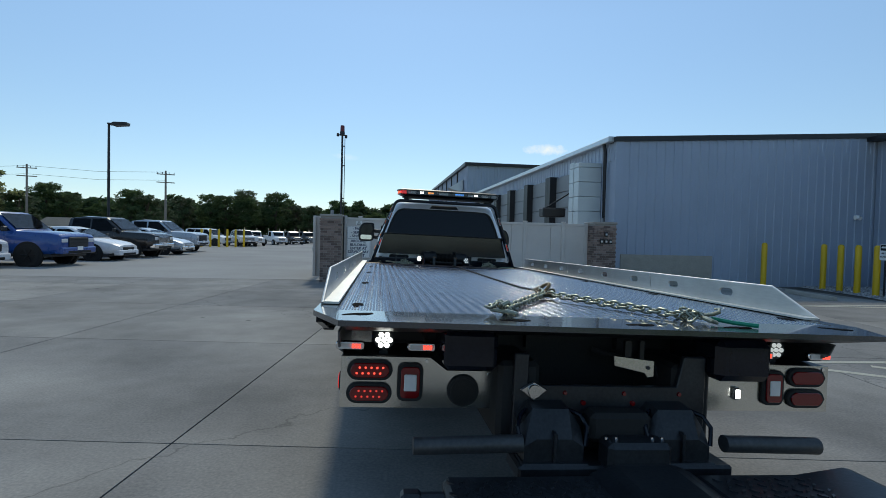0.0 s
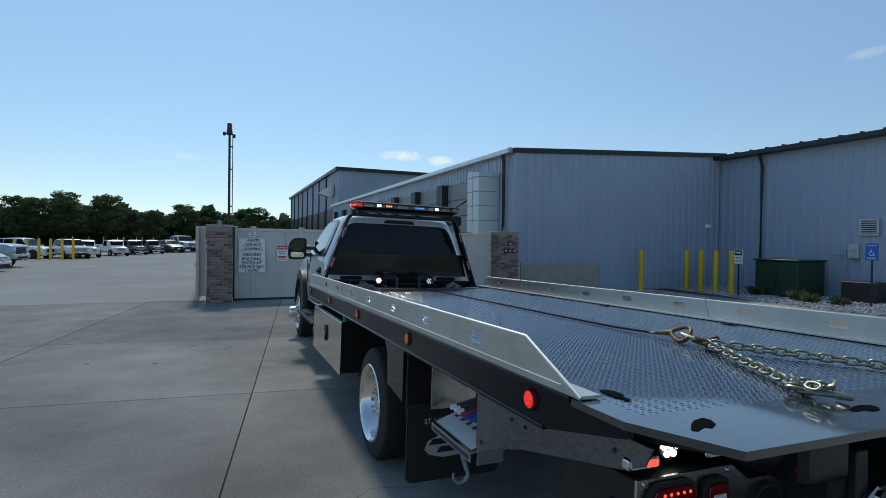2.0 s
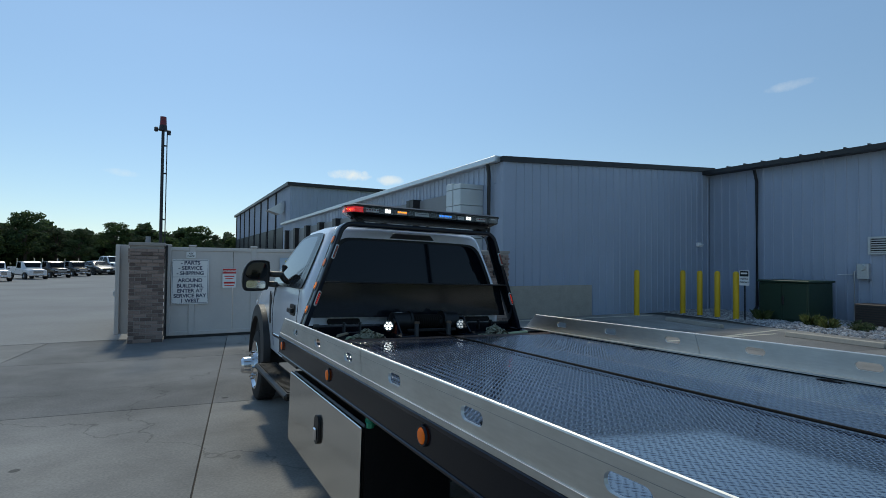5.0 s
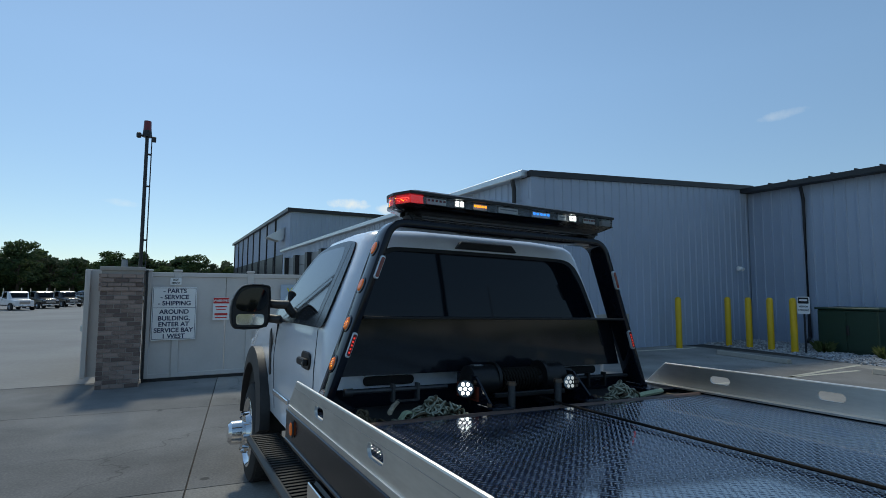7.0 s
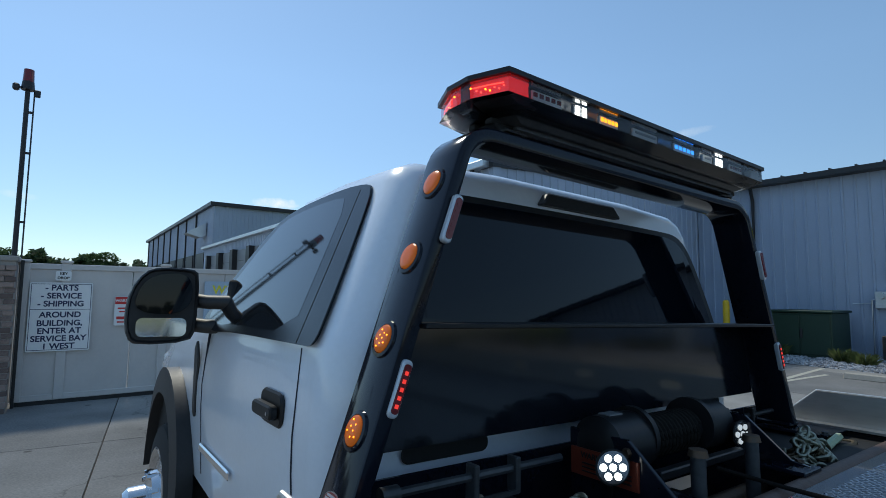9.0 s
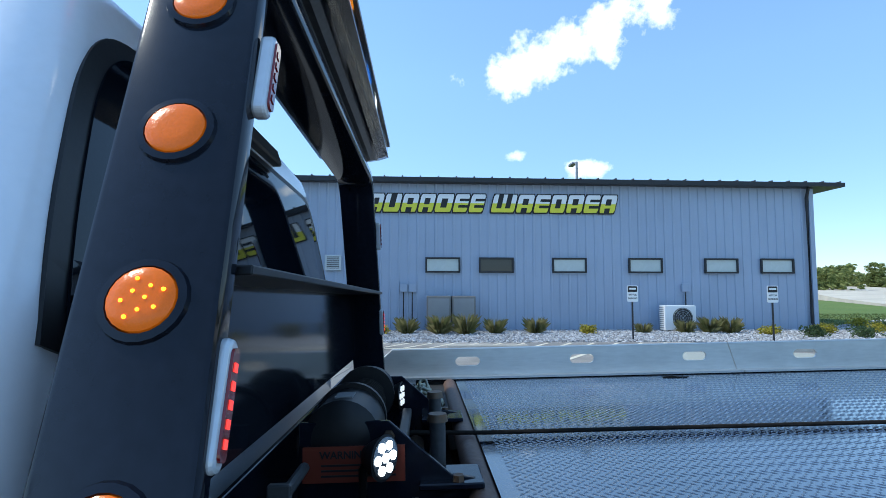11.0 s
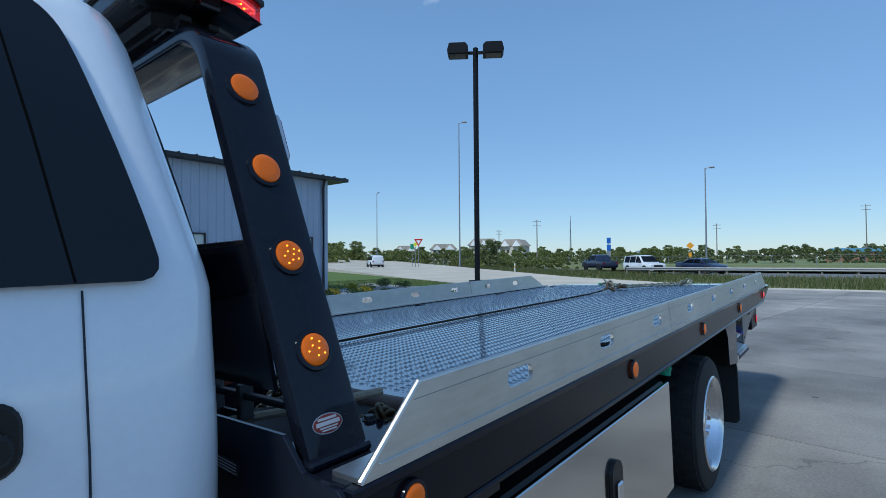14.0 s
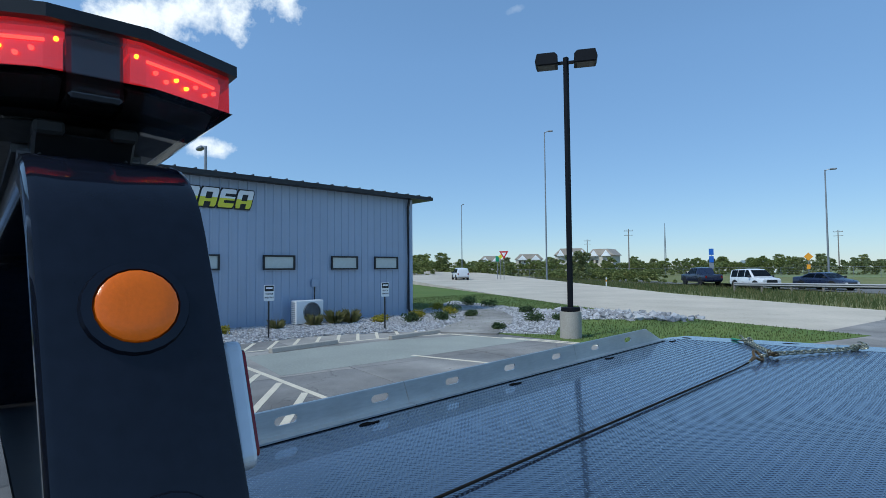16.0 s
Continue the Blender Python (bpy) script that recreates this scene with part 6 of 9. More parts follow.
# ---- winch bay ----
T_TRUCK = pose(-ROLL * 1.13, 0, 0, -math.degrees(math.atan(TILT)), math.degrees(math.atan(ROLL)))
bm = B(); box(bm, -1.16, 1.16, 5.56, 6.0, 0.93, 0.945); bay = part("winch_bay", bm, M["black_matt"], truck, "black winch bay floor")
for sx in (-1, 1):
    bm = B(); box(bm, sx * 1.19, sx * 1.22, 5.5, 6.008, 0.94, 1.122, 0.004); part("bay_wall", bm, M["black_satin"], bay)
    bm = B(); box(bm, sx * 0.955, sx * 1.225, 5.70, 6.008, 1.122, 1.1345, 0.002); sp = part("side_plate", bm, M["black_gloss"], bay)
    bm = B(); cyl(bm, (sx * 0.985, 5.715, 1.134), (sx * 0.985, 5.715, 1.146), 0.014, 0.013, 6); cyl(bm, (sx * 0.985, 5.715, 1.134), (sx * 0.985, 5.715, 1.137), 0.019, 0.019, 14); part("bolt", bm, M["steel_dark"], sp)
# front wall of the bay, with raised middle and sloped shoulders
half = [(1.246, 0.985), (1.246, 1.105), (1.240, 1.122), (1.225, 1.133), (1.13, 1.142), (1.075, 1.20)]
bm = B(); prism(bm, half + [(-x, z) for x, z in half[::-1]], "y", 6.010, 6.022, 0.002); fw = part("bay_front_wall", bm, M["black_gloss"], bay)
bm = B(); prism(bm, [(-0.915, 1.085), (-0.825, 1.092), (-0.825, 1.122), (-0.915, 1.115)], "y", 6.022, 6.0235); tag = part("data_label", bm, M["ink"], fw)
for k in range(4):
    bm = B(); prism(bm, [(-0.908, 1.089 + k * 0.0065), (-0.832, 1.095 + k * 0.0065), (-0.832, 1.0972 + k * 0.0065), (-0.908, 1.0912 + k * 0.0065)], "y", 6.0235, 6.0242); part("bar", bm, M["emblem"], tag)
wi = new("winch"); wi.parent = truck; wi["label"] = "black hydraulic winch with wire rope"
WZ = 1.235
bm = B(); cyl(bm, (-0.33, 5.84, WZ), (-0.17, 5.84, WZ), 0.085, 0.085, 28); cyl(bm, (-0.345, 5.84, WZ), (-0.33, 5.84, WZ), 0.06, 0.085, 28); part("gear_case", bm, M["black_satin"], wi, smooth=True)
bm = B(); box(bm, -0.30, -0.24, 5.82, 5.86, WZ + 0.083, WZ + 0.087); part("rating_label", bm, M["steel_grey"], wi)
bm = B(); cyl(bm, (-0.17, 5.84, WZ), (0.17, 5.84, WZ), 0.05, 0.05, 20); part("drum", bm, M["black_satin"], wi, smooth=True)
coil = B()
pts = [(-0.13 + k * 0.0013, 5.84 + 0.058 * math.cos(k * math.pi / 8), WZ + 0.058 * math.sin(k * math.pi / 8)) for k in range(200)]
tube(coil, pts, 0.0085, 6); part("rope_coil", coil, M["rope"], wi, "wound wire rope", smooth=True)
bm = B(); cyl(bm, (0.17, 5.84, WZ), (0.31, 5.84, WZ), 0.08, 0.08, 28); part("motor", bm, M["black_satin"], wi, smooth=True)
bm = B(); box(bm, 0.31, 0.40, 5.80, 5.88, WZ - 0.045, WZ + 0.045, 0.015); part("valve_block", bm, M["black_satin"], wi)
for sx in (-1, 1):
    x = sx * 0.335
    bm = B(); prism(bm, [(5.545, 1.148), (5.60, 1.158), (5.735, 1.275), (5.93, 1.275), (5.93, 0.945), (5.70, 0.945), (5.62, 1.05), (5.545, 1.10)], "x", x - 0.007, x + 0.007, 0.002)
    part("side_plate", bm, M["black_gloss"], wi)
    bm = B(); box(bm, x - sx * 0.095, x + sx * 0.035, 5.53, 5.67, 1.134, 1.148, 0.003); box(bm, x - sx * 0.095, x + sx * 0.035, 5.53, 5.545, 1.06, 1.134, 0.003); part("foot_plate", bm, M["black_gloss"], wi)
    for p, q in (((x + sx * 0.018, 5.585, 1.148), (x + sx * 0.018, 5.585, 1.161)), ((x + sx * 0.007, 5.735, 1.243), (x + sx * 0.020, 5.735, 1.243))):
        bm = B(); cyl(bm, p, q, 0.014, 0.012, 6); part("bolt", bm, M["steel_worn"], wi)
    bm = B(); cyl(bm, (sx * 0.155, 5.84, WZ + 0.01), (sx * 0.175, 5.84, WZ + 0.01), 0.088, 0.088, 32); part("drum_flange", bm, M["black_satin"], wi, smooth=True)
for x in (-0.19, 0.12):
    bm = B(); cyl(bm, (x, 5.625, 0.98), (x, 5.625, 1.238), 0.020, 0.020, 14); part("guide_roller", bm, M["steel_dark"], wi, smooth=True)
    bm = B(); cyl(bm, (x, 5.625, 1.238), (x, 5.625, 1.256), 0.027, 0.023, 14); part("roller_cap", bm, M["steel_worn"], wi, smooth=True)
bm = B(); cyl(bm, (-0.31, 5.69, 1.05), (0.31, 5.69, 1.05), 0.03, 0.03, 14); part("tension_roller", bm, M["steel_worn"], wi, smooth=True)
bm = B(); box(bm, -0.24, 0.24, 5.70, 5.73, 1.16, 1.185, 0.004); part("roller_bar", bm, M["black_satin"], wi)
for sx in (-1, 1):
    bm = B(); prism(bm, oval(sx * 0.69, 1.228, 0.30, 0.05, 0.022, 4), "y", 6.068, 6.080, 0.004); part("latch_recess", bm, M["black_matt"], truck)
bm = B(); tube(bm, [(-0.98, 5.90, 1.205), (-0.42, 5.90, 1.205)], 0.011, 8); part("latch_rod", bm, M["steel_dark"], bay)
bm = B(); cyl(bm, (-1.0, 5.90, 1.205), (-0.955, 5.90, 1.205), 0.019, 0.019, 10); part("rod_knob", bm, M["steel_dark"], bay, smooth=True)
for x in (-0.74, -0.60):
    bm = B(); box(bm, x - 0.008, x + 0.008, 5.88, 5.92, 1.145, 1.235, 0.003); part("rod_bracket", bm, M["steel_dark"], bay)
bm = B(); box(bm, -0.74, -0.60, 5.88, 5.89, 1.145, 1.155); part("rod_bracket", bm, M["steel_dark"], bay)
bm = B(); tube(bm, [(0.40, 5.90, 1.205), (0.95, 5.90, 1.205)], 0.011, 8); part("latch_rod", bm, M["black_satin"], bay)
for x in (0.60, 0.74):
    bm = B(); box(bm, x - 0.008, x + 0.008, 5.88, 5.92, 1.145, 1.235, 0.003); part("rod_bracket", bm, M["black_satin"], bay)
bm = B(); box(bm, -0.349, -0.342, 5.70, 5.92, 1.15, 1.225); wp = part("warning_plate", bm, M["warn_red"], wi, "red warning label plate")
words("lettering", "WARNING", 0.022, Matrix.Translation((-0.3505, 5.83, 1.207)) @ FACE_W, M["ink"], wp)
bm = B()
for k in range(3): box(bm, -0.3508, -0.349, 5.72, 5.88, 1.162 + k * 0.011, 1.166 + k * 0.011)
part("bar", bm, M["ink"], wp)
for x, turn in ((-0.385, -32), (0.315, -12)):
    m = pose(x, 5.765, 1.214, 0, 0, turn)
    bm = B(); cyl(bm, (0, 0, 0), (0, -0.03, 0), 0.032, 0.047, 24); cyl(bm, (0, 0.018, 0), (0, 0, 0), 0.020, 0.032, 24); tube(bm, [(0, 0.01, 0), (0.01, 0.035, -0.035), (0.03, 0.05, -0.10)], 0.010, 6); bmesh.ops.transform(bm, matrix=m, verts=bm.verts); g = part("work_light", bm, M["black_satin"], truck, "small round LED work light", smooth=True)
    bm = B(); cyl(bm, (0, -0.0305, 0), (0, -0.0325, 0), 0.042, 0.042, 24); bmesh.ops.transform(bm, matrix=m, verts=bm.verts); part("reflector", bm, M["chrome_dull"], g)
    for k in range(7):
        a = k * math.pi / 3; r = 0.026 if k < 6 else 0
        bm = B(); cyl(bm, (r * math.cos(a), -0.031, r * math.sin(a)), (r * math.cos(a), -0.035, r * math.sin(a)), 0.0100, 0.0095, 12); bmesh.ops.transform(bm, matrix=m, verts=bm.verts); part("led", bm, M["white_led" if turn < -20 else "white_led_dim"], g)
stick = thing("wooden_stick", "weathered pale wooden stick lying in the winch bay", "stick")
bm = B(); tube(bm, [T_TRUCK @ Vector(p) for p in ((-0.70, 5.92, 1.140), (-0.79, 5.77, 1.148), (-0.89, 5.575, 1.162))], 0.012, 8); part("shaft", bm, mat("weathered_wood", (0.42, 0.35, 0.25), 0.8, scale=6, var=0.2, bump=0.3), stick, smooth=True)
# wire rope on the deck
bm = B(); tube(bm, [(0.06, 5.70, DZ + 0.02), (0.06, 5.5, DZ + 0.014), (0.065, 4.0, DZ + 0.010), (0.055, 2.5, DZ + 0.009), (0.052, 1.8, DZ + 0.010), (0.05, 1.50, DZ + 0.020)], 0.0065, 8); part("wire_rope", bm, M["rope"], truck, "dark wire rope along the deck", smooth=True)

# ---- cab ----
LEAN = 0.145                        # forward lean of the cab above the belt line, at its back
def cab_ring(y, hw_r, z_r, hw_m, z_m, hw_b, z_b, hw_t, z_t, z_c):
    half = [(hw_r * 0.9, z_r), (hw_r, z_r + 0.04), (hw_m, z_m), (hw_m * 1.002, z_m + 0.1), (hw_b, z_b - 0.04), (hw_b - 0.012, z_b), (hw_t + 0.03, z_t - 0.06), (hw_t, z_t - 0.015), (hw_t - 0.06, z_t + 0.012), (hw_t * 0.5, z_c)]
    return [(x, y, z) for x, z in half] + [(-x, y, z) for x, z in half[::-1]]
bm = B()
rings = [cab_ring(*a) for a in (
    *[(6.085 + 0.15 * (1 - math.cos(a)), 0.995 - i, 0.755 + i * 0.3, 1.02 - i, 1.15, 1.008 - i, 1.532 - i * 0.1, 0.765 - i * 0.5, 2.07 - i * 0.5, 2.10 - i * 0.5)
      for a, i in ((math.pi * k / 14, 0.115 * (1 - math.sin(math.pi * k / 14))) for k in range(8))],
    (6.60, 1.0, 0.75, 1.025, 1.15, 1.01, 1.54, 0.77, 2.08, 2.115),
    (7.00, 1.0, 0.75, 1.025, 1.15, 1.01, 1.55, 0.76, 2.075, 2.11),
    (7.20, 1.0, 0.75, 1.025, 1.15, 1.005, 1.55, 0.765, 2.02, 2.06),
    (7.75, 0.995, 0.76, 1.02, 1.15, 0.99, 1.53, 0.88, 1.60, 1.64),
    (7.90, 0.99, 0.85, 1.015, 1.15, 0.98, 1.50, 0.86, 1.55, 1.60),
    (8.60, 0.97, 0.85, 1.0, 1.12, 0.96, 1.44, 0.82, 1.48, 1.53),
    (9.05, 0.93, 0.80, 0.97, 1.10, 0.92, 1.38, 0.78, 1.41, 1.44),
    (9.14, 0.86, 0.82, 0.90, 1.08, 0.86, 1.32, 0.72, 1.35, 1.36))]
loft(bm, rings)
for v in bm.verts:
    if v.co.y < 6.5 and v.co.z > 1.5:
        v.co.y += (v.co.z - 1.5) * LEAN * (1 - max(0.0, (v.co.y - 6.085) / 0.42))
cab = part("cab", bm, M["white_paint"], truck, "glossy white painted cab", smooth=True)
cab.location = (-0.018, -0.004, 0)
def side_x(z):
    # outer skin of the cab above the belt
    return 1.005 - (z - 1.52) / 0.51 * 0.22
def side_panel(name, pts, sx, off, material, parent, thick=0.004, label=""):
    bm = B()
    pts = [(y + max(0.0, z - 1.5) * LEAN * max(0.0, min(1.0, 1 - (y - 6.085) / 0.42)), z) for y, z in pts]
    a = [bm.verts.new((sx * (side_x(z) + off), y, z)) for y, z in pts]
    b = [bm.verts.new((sx * (side_x(z) + off - thick), y, z)) for y, z in pts]
    n = len(pts)
    bm.faces.new(a); bm.faces.new(b[::-1])
    for i in range(n): bm.faces.new((a[i], b[i], b[(i + 1) % n], a[(i + 1) % n]))
    bmesh.ops.recalc_face_normals(bm, faces=bm.faces)
    return part(name, bm, material, parent, label)
for sx in (-1, 1):
    surround = side_panel("door_glass", round_off([(6.31, 1.505), (6.215, 1.505), (6.215, 1.60), (6.225, 1.75), (6.25, 1.94), (6.28, 1.995), (6.33, 2.018), (6.60, 2.038), (7.03, 2.028), (7.23, 1.975), (7.66, 1.58), (7.60, 1.52), (7.32, 1.495), (7.1, 1.508)], 2), sx, 0.0135, M["tint_black"], cab, 0.008, "black window surround and tinted glass")
    side_panel("pane", round_off([(6.415, 1.53), (6.435, 1.75), (6.465, 1.985), (6.62, 2.005), (7.01, 2.002), (7.18, 1.955), (7.57, 1.59), (7.54, 1.545), (7.3, 1.525), (7.1, 1.54)], 1), sx, 0.0142, M["glass_dark"], surround)
    side_panel("door_seal", [(6.340, 1.508), (6.3435, 1.508), (6.3545, 1.75), (6.375, 2.0), (6.371, 2.0), (6.350, 1.75)], sx, 0.0140, M["hole"], surround)
    # door cut lines and handle
    for y, z0, z1 in ((6.33, 0.82, 1.505), (7.50, 0.85, 1.49)):
        bm = B()
        prof = [(z0, 1.001 + (z0 - 0.79) * 0.06), (1.15, 1.0255), (1.25, 1.0275), (1.35, 1.021), (z1 - 0.01, 1.0115)]
        loft(bm, [[(sx * x, y - 0.0012, z), (sx * x, y + 0.0012, z), (sx * (x - 0.02), y + 0.0012, z), (sx * (x - 0.02), y - 0.0012, z)] for z, x in prof])
        part("door_gap", bm, M["gap_grey"], cab)
    bm = B(); prism(bm, oval(6.505, 1.304, 0.196, 0.104, 0.034, 5), "x", sx * 1.020, sx * 1.034, 0.006); dh = part("door_handle", bm, M["black_satin"], cab, "black door handle")
    bm = B(); prism(bm, oval(6.512, 1.298, 0.18, 0.044, 0.018, 4), "x", sx * 1.034, sx * 1.062, 0.006); part("grip", bm, M["black_satin"], dh)
    bm = B(); cyl(bm, (sx * 1.062, 6.45, 1.296), (sx * 1.0645, 6.45, 1.296), 0.006, 0.006, 12); part("lock", bm, M["chrome"], dh)
    bm = B(); prism(bm, [(7.62, 1.08), (7.66, 1.10), (7.70, 1.40), (7.66, 1.44), (7.61, 1.36)], "x", sx * 1.018, sx * 1.03, 0.004); part("fender_vent", bm, M["trim_black"], cab)
    bm = B(); box(bm, sx * 1.02, sx * 1.032, 6.95, 7.45, 0.965, 1.0, 0.006); part("door_moulding", bm, M["chrome"], cab)
    # front wheel arch and flare
    n = 16
    outer = [(8.20 + 0.55 * math.cos(math.pi * k / n), 0.66 + 0.60 * math.sin(math.pi * k / n)) for k in range(n + 1)]
    inner = [(8.20 + 0.455 * math.cos(math.pi * k / n), 0.62 + 0.50 * math.sin(math.pi * k / n)) for k in range(n + 1)]
    bm = B()
    loft(bm, [[(sx * 1.0, p[0], p[1]), (sx * 1.075, p[0], p[1]), (sx * 1.09, q[0], q[1]), (sx * 1.0, q[0], q[1])] for p, q in zip(outer, inner)])
    part("fender_flare", bm, M["trim_black"], cab, "black fender flare", smooth=True)
    bm = B(); prism(bm, inner, "x", sx * 0.6, sx * 1.035); part("wheel_well", bm, M["black_matt"], cab)
    # running board
    bm = B(); box(bm, sx * 0.95, sx * 1.20, 5.95, 7.55, 0.60, 0.66, 0.02); rb = part("running_board", bm, M["black_satin"], truck, "black ribbed running board")
    bm = B()
    for k in range(30): box(bm, sx * 1.0, sx * 1.17, 6.0 + k * 0.05, 6.025 + k * 0.05, 0.66, 0.667)
    part("step_rib", bm, M["black_matt"], rb)
    # tow mirror
    mi = new("mirror"); mi.parent = truck; mi["label"] = "black telescopic tow mirror"
    bm = B()
    face = round_off([(1.100, 1.50), (1.125, 1.445), (1.33, 1.435), (1.368, 1.465), (1.38, 1.56), (1.368, 1.67), (1.32, 1.752), (1.265, 1.774), (1.13, 1.775), (1.098, 1.75)], 1)
    cxm, czm = 1.24, 1.605
    loft(bm, [[(sx * (cxm + (x - cxm) * k), y, czm + (z - czm) * k) for x, z in face] for y, k in ((7.435, 0.90), (7.42, 0.95), (7.425, 0.99), (7.45, 1.0), (7.52, 0.97), (7.575, 0.85), (7.60, 0.6))])
    part("mirror_shell", bm, M["trim_black"], mi, smooth=True)
    bm = B(); prism(bm, round_off([(sx * 1.128, 1.57), (sx * 1.353, 1.57), (sx * 1.335, 1.69), (sx * 1.27, 1.745), (sx * 1.128, 1.75)]), "y", 7.416, 7.424); part("mirror_glass", bm, M["glass_rear"], mi)
    bm = B(); prism(bm, oval(sx * 1.24, 1.512, 0.195, 0.08, 0.025, 4), "y", 7.416, 7.424); part("wide_angle_glass", bm, M["chrome"], mi)
    for z in (1.525, 1.635):
        bm = B(); tube(bm, [(sx * 1.13, 7.49, z), (sx * 1.05, 7.44, z - 0.01), (sx * 0.965, 7.34, z - 0.01)], 0.032, 12); part("mirror_arm", bm, M["trim_black"], mi, smooth=True)
    bm = B(); prism(bm, [(7.20, 1.47), (7.44, 1.47), (7.42, 1.60), (7.385, 1.73), (7.36, 1.73), (7.27, 1.60)], "x", sx * 0.945, sx * 0.985, 0.012, 2); part("mirror_base", bm, M["black_matt"], mi)
# rear window
bm = B()
half = [(0.915, 1.42), (0.87, 1.62), (0.805, 1.80), (0.775, 1.87), (0.735, 1.93), (0.68, 1.968), (0.58, 1.98)]
pts = round_off(half + [(-x, z) for x, z in half[::-1]], 2)
def lean(bm):
    for v in bm.verts:
        v.co.y += max(0.0, v.co.z - 1.5) * LEAN
prism(bm, pts, "y", 6.0815, 6.10); lean(bm); rw = part("rear_window", bm, M["black_satin"], cab, "dark tinted rear window")
bm = B(); prism(bm, [(x * 0.955, 1.45 + (z - 1.44) * 0.94) for x, z in pts], "y", 6.0785, 6.0825); lean(bm); part("pane", bm, M["glass_rear"], rw)
bm = B(); prism(bm, [(-0.23, 1.992), (0.23, 1.992), (0.19, 2.04), (-0.19, 2.04)], "y", 6.055, 6.10, 0.006); lean(bm); part("brake_light", bm, M["trim_black"], cab, "dark high brake light")
bm = B(); loft(bm, [[(-0.71, 7.235, 2.06), (-0.35, 7.255, 2.095), (0.35, 7.255, 2.095), (0.71, 7.235, 2.06)], [(-0.86, 7.745, 1.655), (-0.43, 7.80, 1.675), (0.43, 7.80, 1.675), (0.86, 7.745, 1.655)]], caps=False, close=False)
bmesh.ops.solidify(bm, geom=bm.faces, thickness=0.02)
part("windshield", bm, M["glass_dark"], cab, smooth=True)
for x in (-0.25, 0.30):
    bm = B(); tube(bm, [(x, 7.80, 1.695), (x - 0.45, 7.74, 1.73)], 0.008, 6); part("wiper", bm, M["black_matt"], cab)
bm = B(); box(bm, -0.75, 0.75, 9.12, 9.18, 0.95, 1.30, 0.03); part("grille", bm, M["chrome"], cab)
bm = B(); box(bm, -1.0, 1.0, 9.10, 9.26, 0.60, 0.84, 0.05); part("front_bumper", bm, M["chrome"], truck)
for sx in (-1, 1):
    bm = B(); box(bm, sx * 0.76, sx * 0.96, 9.05, 9.14, 1.0, 1.28, 0.03); part("headlight", bm, M["clear_lens"], cab)

# ---- loose chains (each chain is a thing of its own) ----
T = truck.matrix_world
link_me = {}
def link_mesh(L, r, material):
    key = (L, r, material)
    if key not in link_me:
        bm = B()
        w = L * 0.30
        pts = [(w * math.cos(radians(a)), L * 0.22 + w * math.sin(radians(a)), 0) for a in range(0, 181, 30)] + [(w * math.cos(radians(a)), -L * 0.22 + w * math.sin(radians(a)), 0) for a in range(180, 361, 30)]
        tube(bm, pts, r, 6, True)
        mm = bpy.data.meshes.new("link"); bm.to_mesh(mm); bm.free()
        mm.polygons.foreach_set("use_smooth", [True] * len(mm.polygons))
        mm.materials.append(M[material]); link_me[key] = mm
    return link_me[key]
def chain(name, label, p0, p1, L, r, material, sag=0.0):
    c = thing(name, label, "chain")
    p0, p1 = Vector(p0), Vector(p1)
    d = p1 - p0
    n = max(2, int(d.length / (L * 0.74)))
    q = d.to_track_quat("Y", "Z").to_matrix().to_4x4()
    for i in range(n):
        t = (i + 0.5) / n
        ob = new("link", link_mesh(L, r, material)); ob.parent = c
        ob.matrix_local = T @ Matrix.Translation(p0 + d * t + Vector((random.uniform(-.002, .002), 0, sag * 4 * t * (1 - t)))) @ q @ pose(0, 0, 0, 0, (20 if i % 2 else 110) + random.uniform(-12, 12), 0)
    return c
ca = chain("tow_chain", "galvanized chain lying on the deck to a hook", (-0.02, 1.05, DZ + 0.035), (-0.44, 0.33, DZ + 0.02), 0.058, 0.0066, "chain")
chain("tow_chain", "galvanized chain lying on the deck to a far hook", (0.01, 1.05, DZ + 0.035), (0.42, 0.33, DZ + 0.02), 0.058, 0.0066, "chain")
def hook(name, label, p, rz, material, s=1.0, tip=0):
    h = thing(name, label, "hook", m=T @ pose(*p, 0, 0, rz) @ pose(0, 0, 0, 0, tip, 0))
    bm = B(); tube(bm, [(0, 0.07 * s, 0), (0, 0.0, 0.004), (0.012 * s, -0.07 * s, 0.01), (0.045 * s, -0.105 * s, 0.012), (0.075 * s, -0.085 * s, 0.012), (0.078 * s, -0.05 * s, 0.008)], [0.010 * s, 0.012 * s, 0.014 * s, 0.014 * s, 0.011 * s, 0.007 * s], 8); part("hook_body", bm, M[material], h, smooth=True)
    bm = B(); tube(bm, [(0.03 * s * math.cos(a * math.pi / 6), 0.085 * s + 0.035 * s * math.sin(a * math.pi / 6), 0.006) for a in range(12)], 0.008 * s, 6, True); part("ring", bm, M[material], h, smooth=True)
    return h
hook("grab_hook", "galvanized grab hook at the deck edge", (-0.485, 0.25, DZ + 0.022), 20, "chain", 0.75, 20)
hook("j_hook", "galvanized J hook at the deck edge", (-0.46, 0.28, DZ + 0.030), -25, "chain", 0.65, -35)
hook("grab_hook", "galvanized grab hook at the deck edge", (0.45, 0.25, DZ + 0.022), -30, "chain", 0.75, 20)
hook("j_hook", "galvanized J hook at the deck edge", (0.47, 0.27, DZ + 0.030), 20, "chain", 0.65, -35)
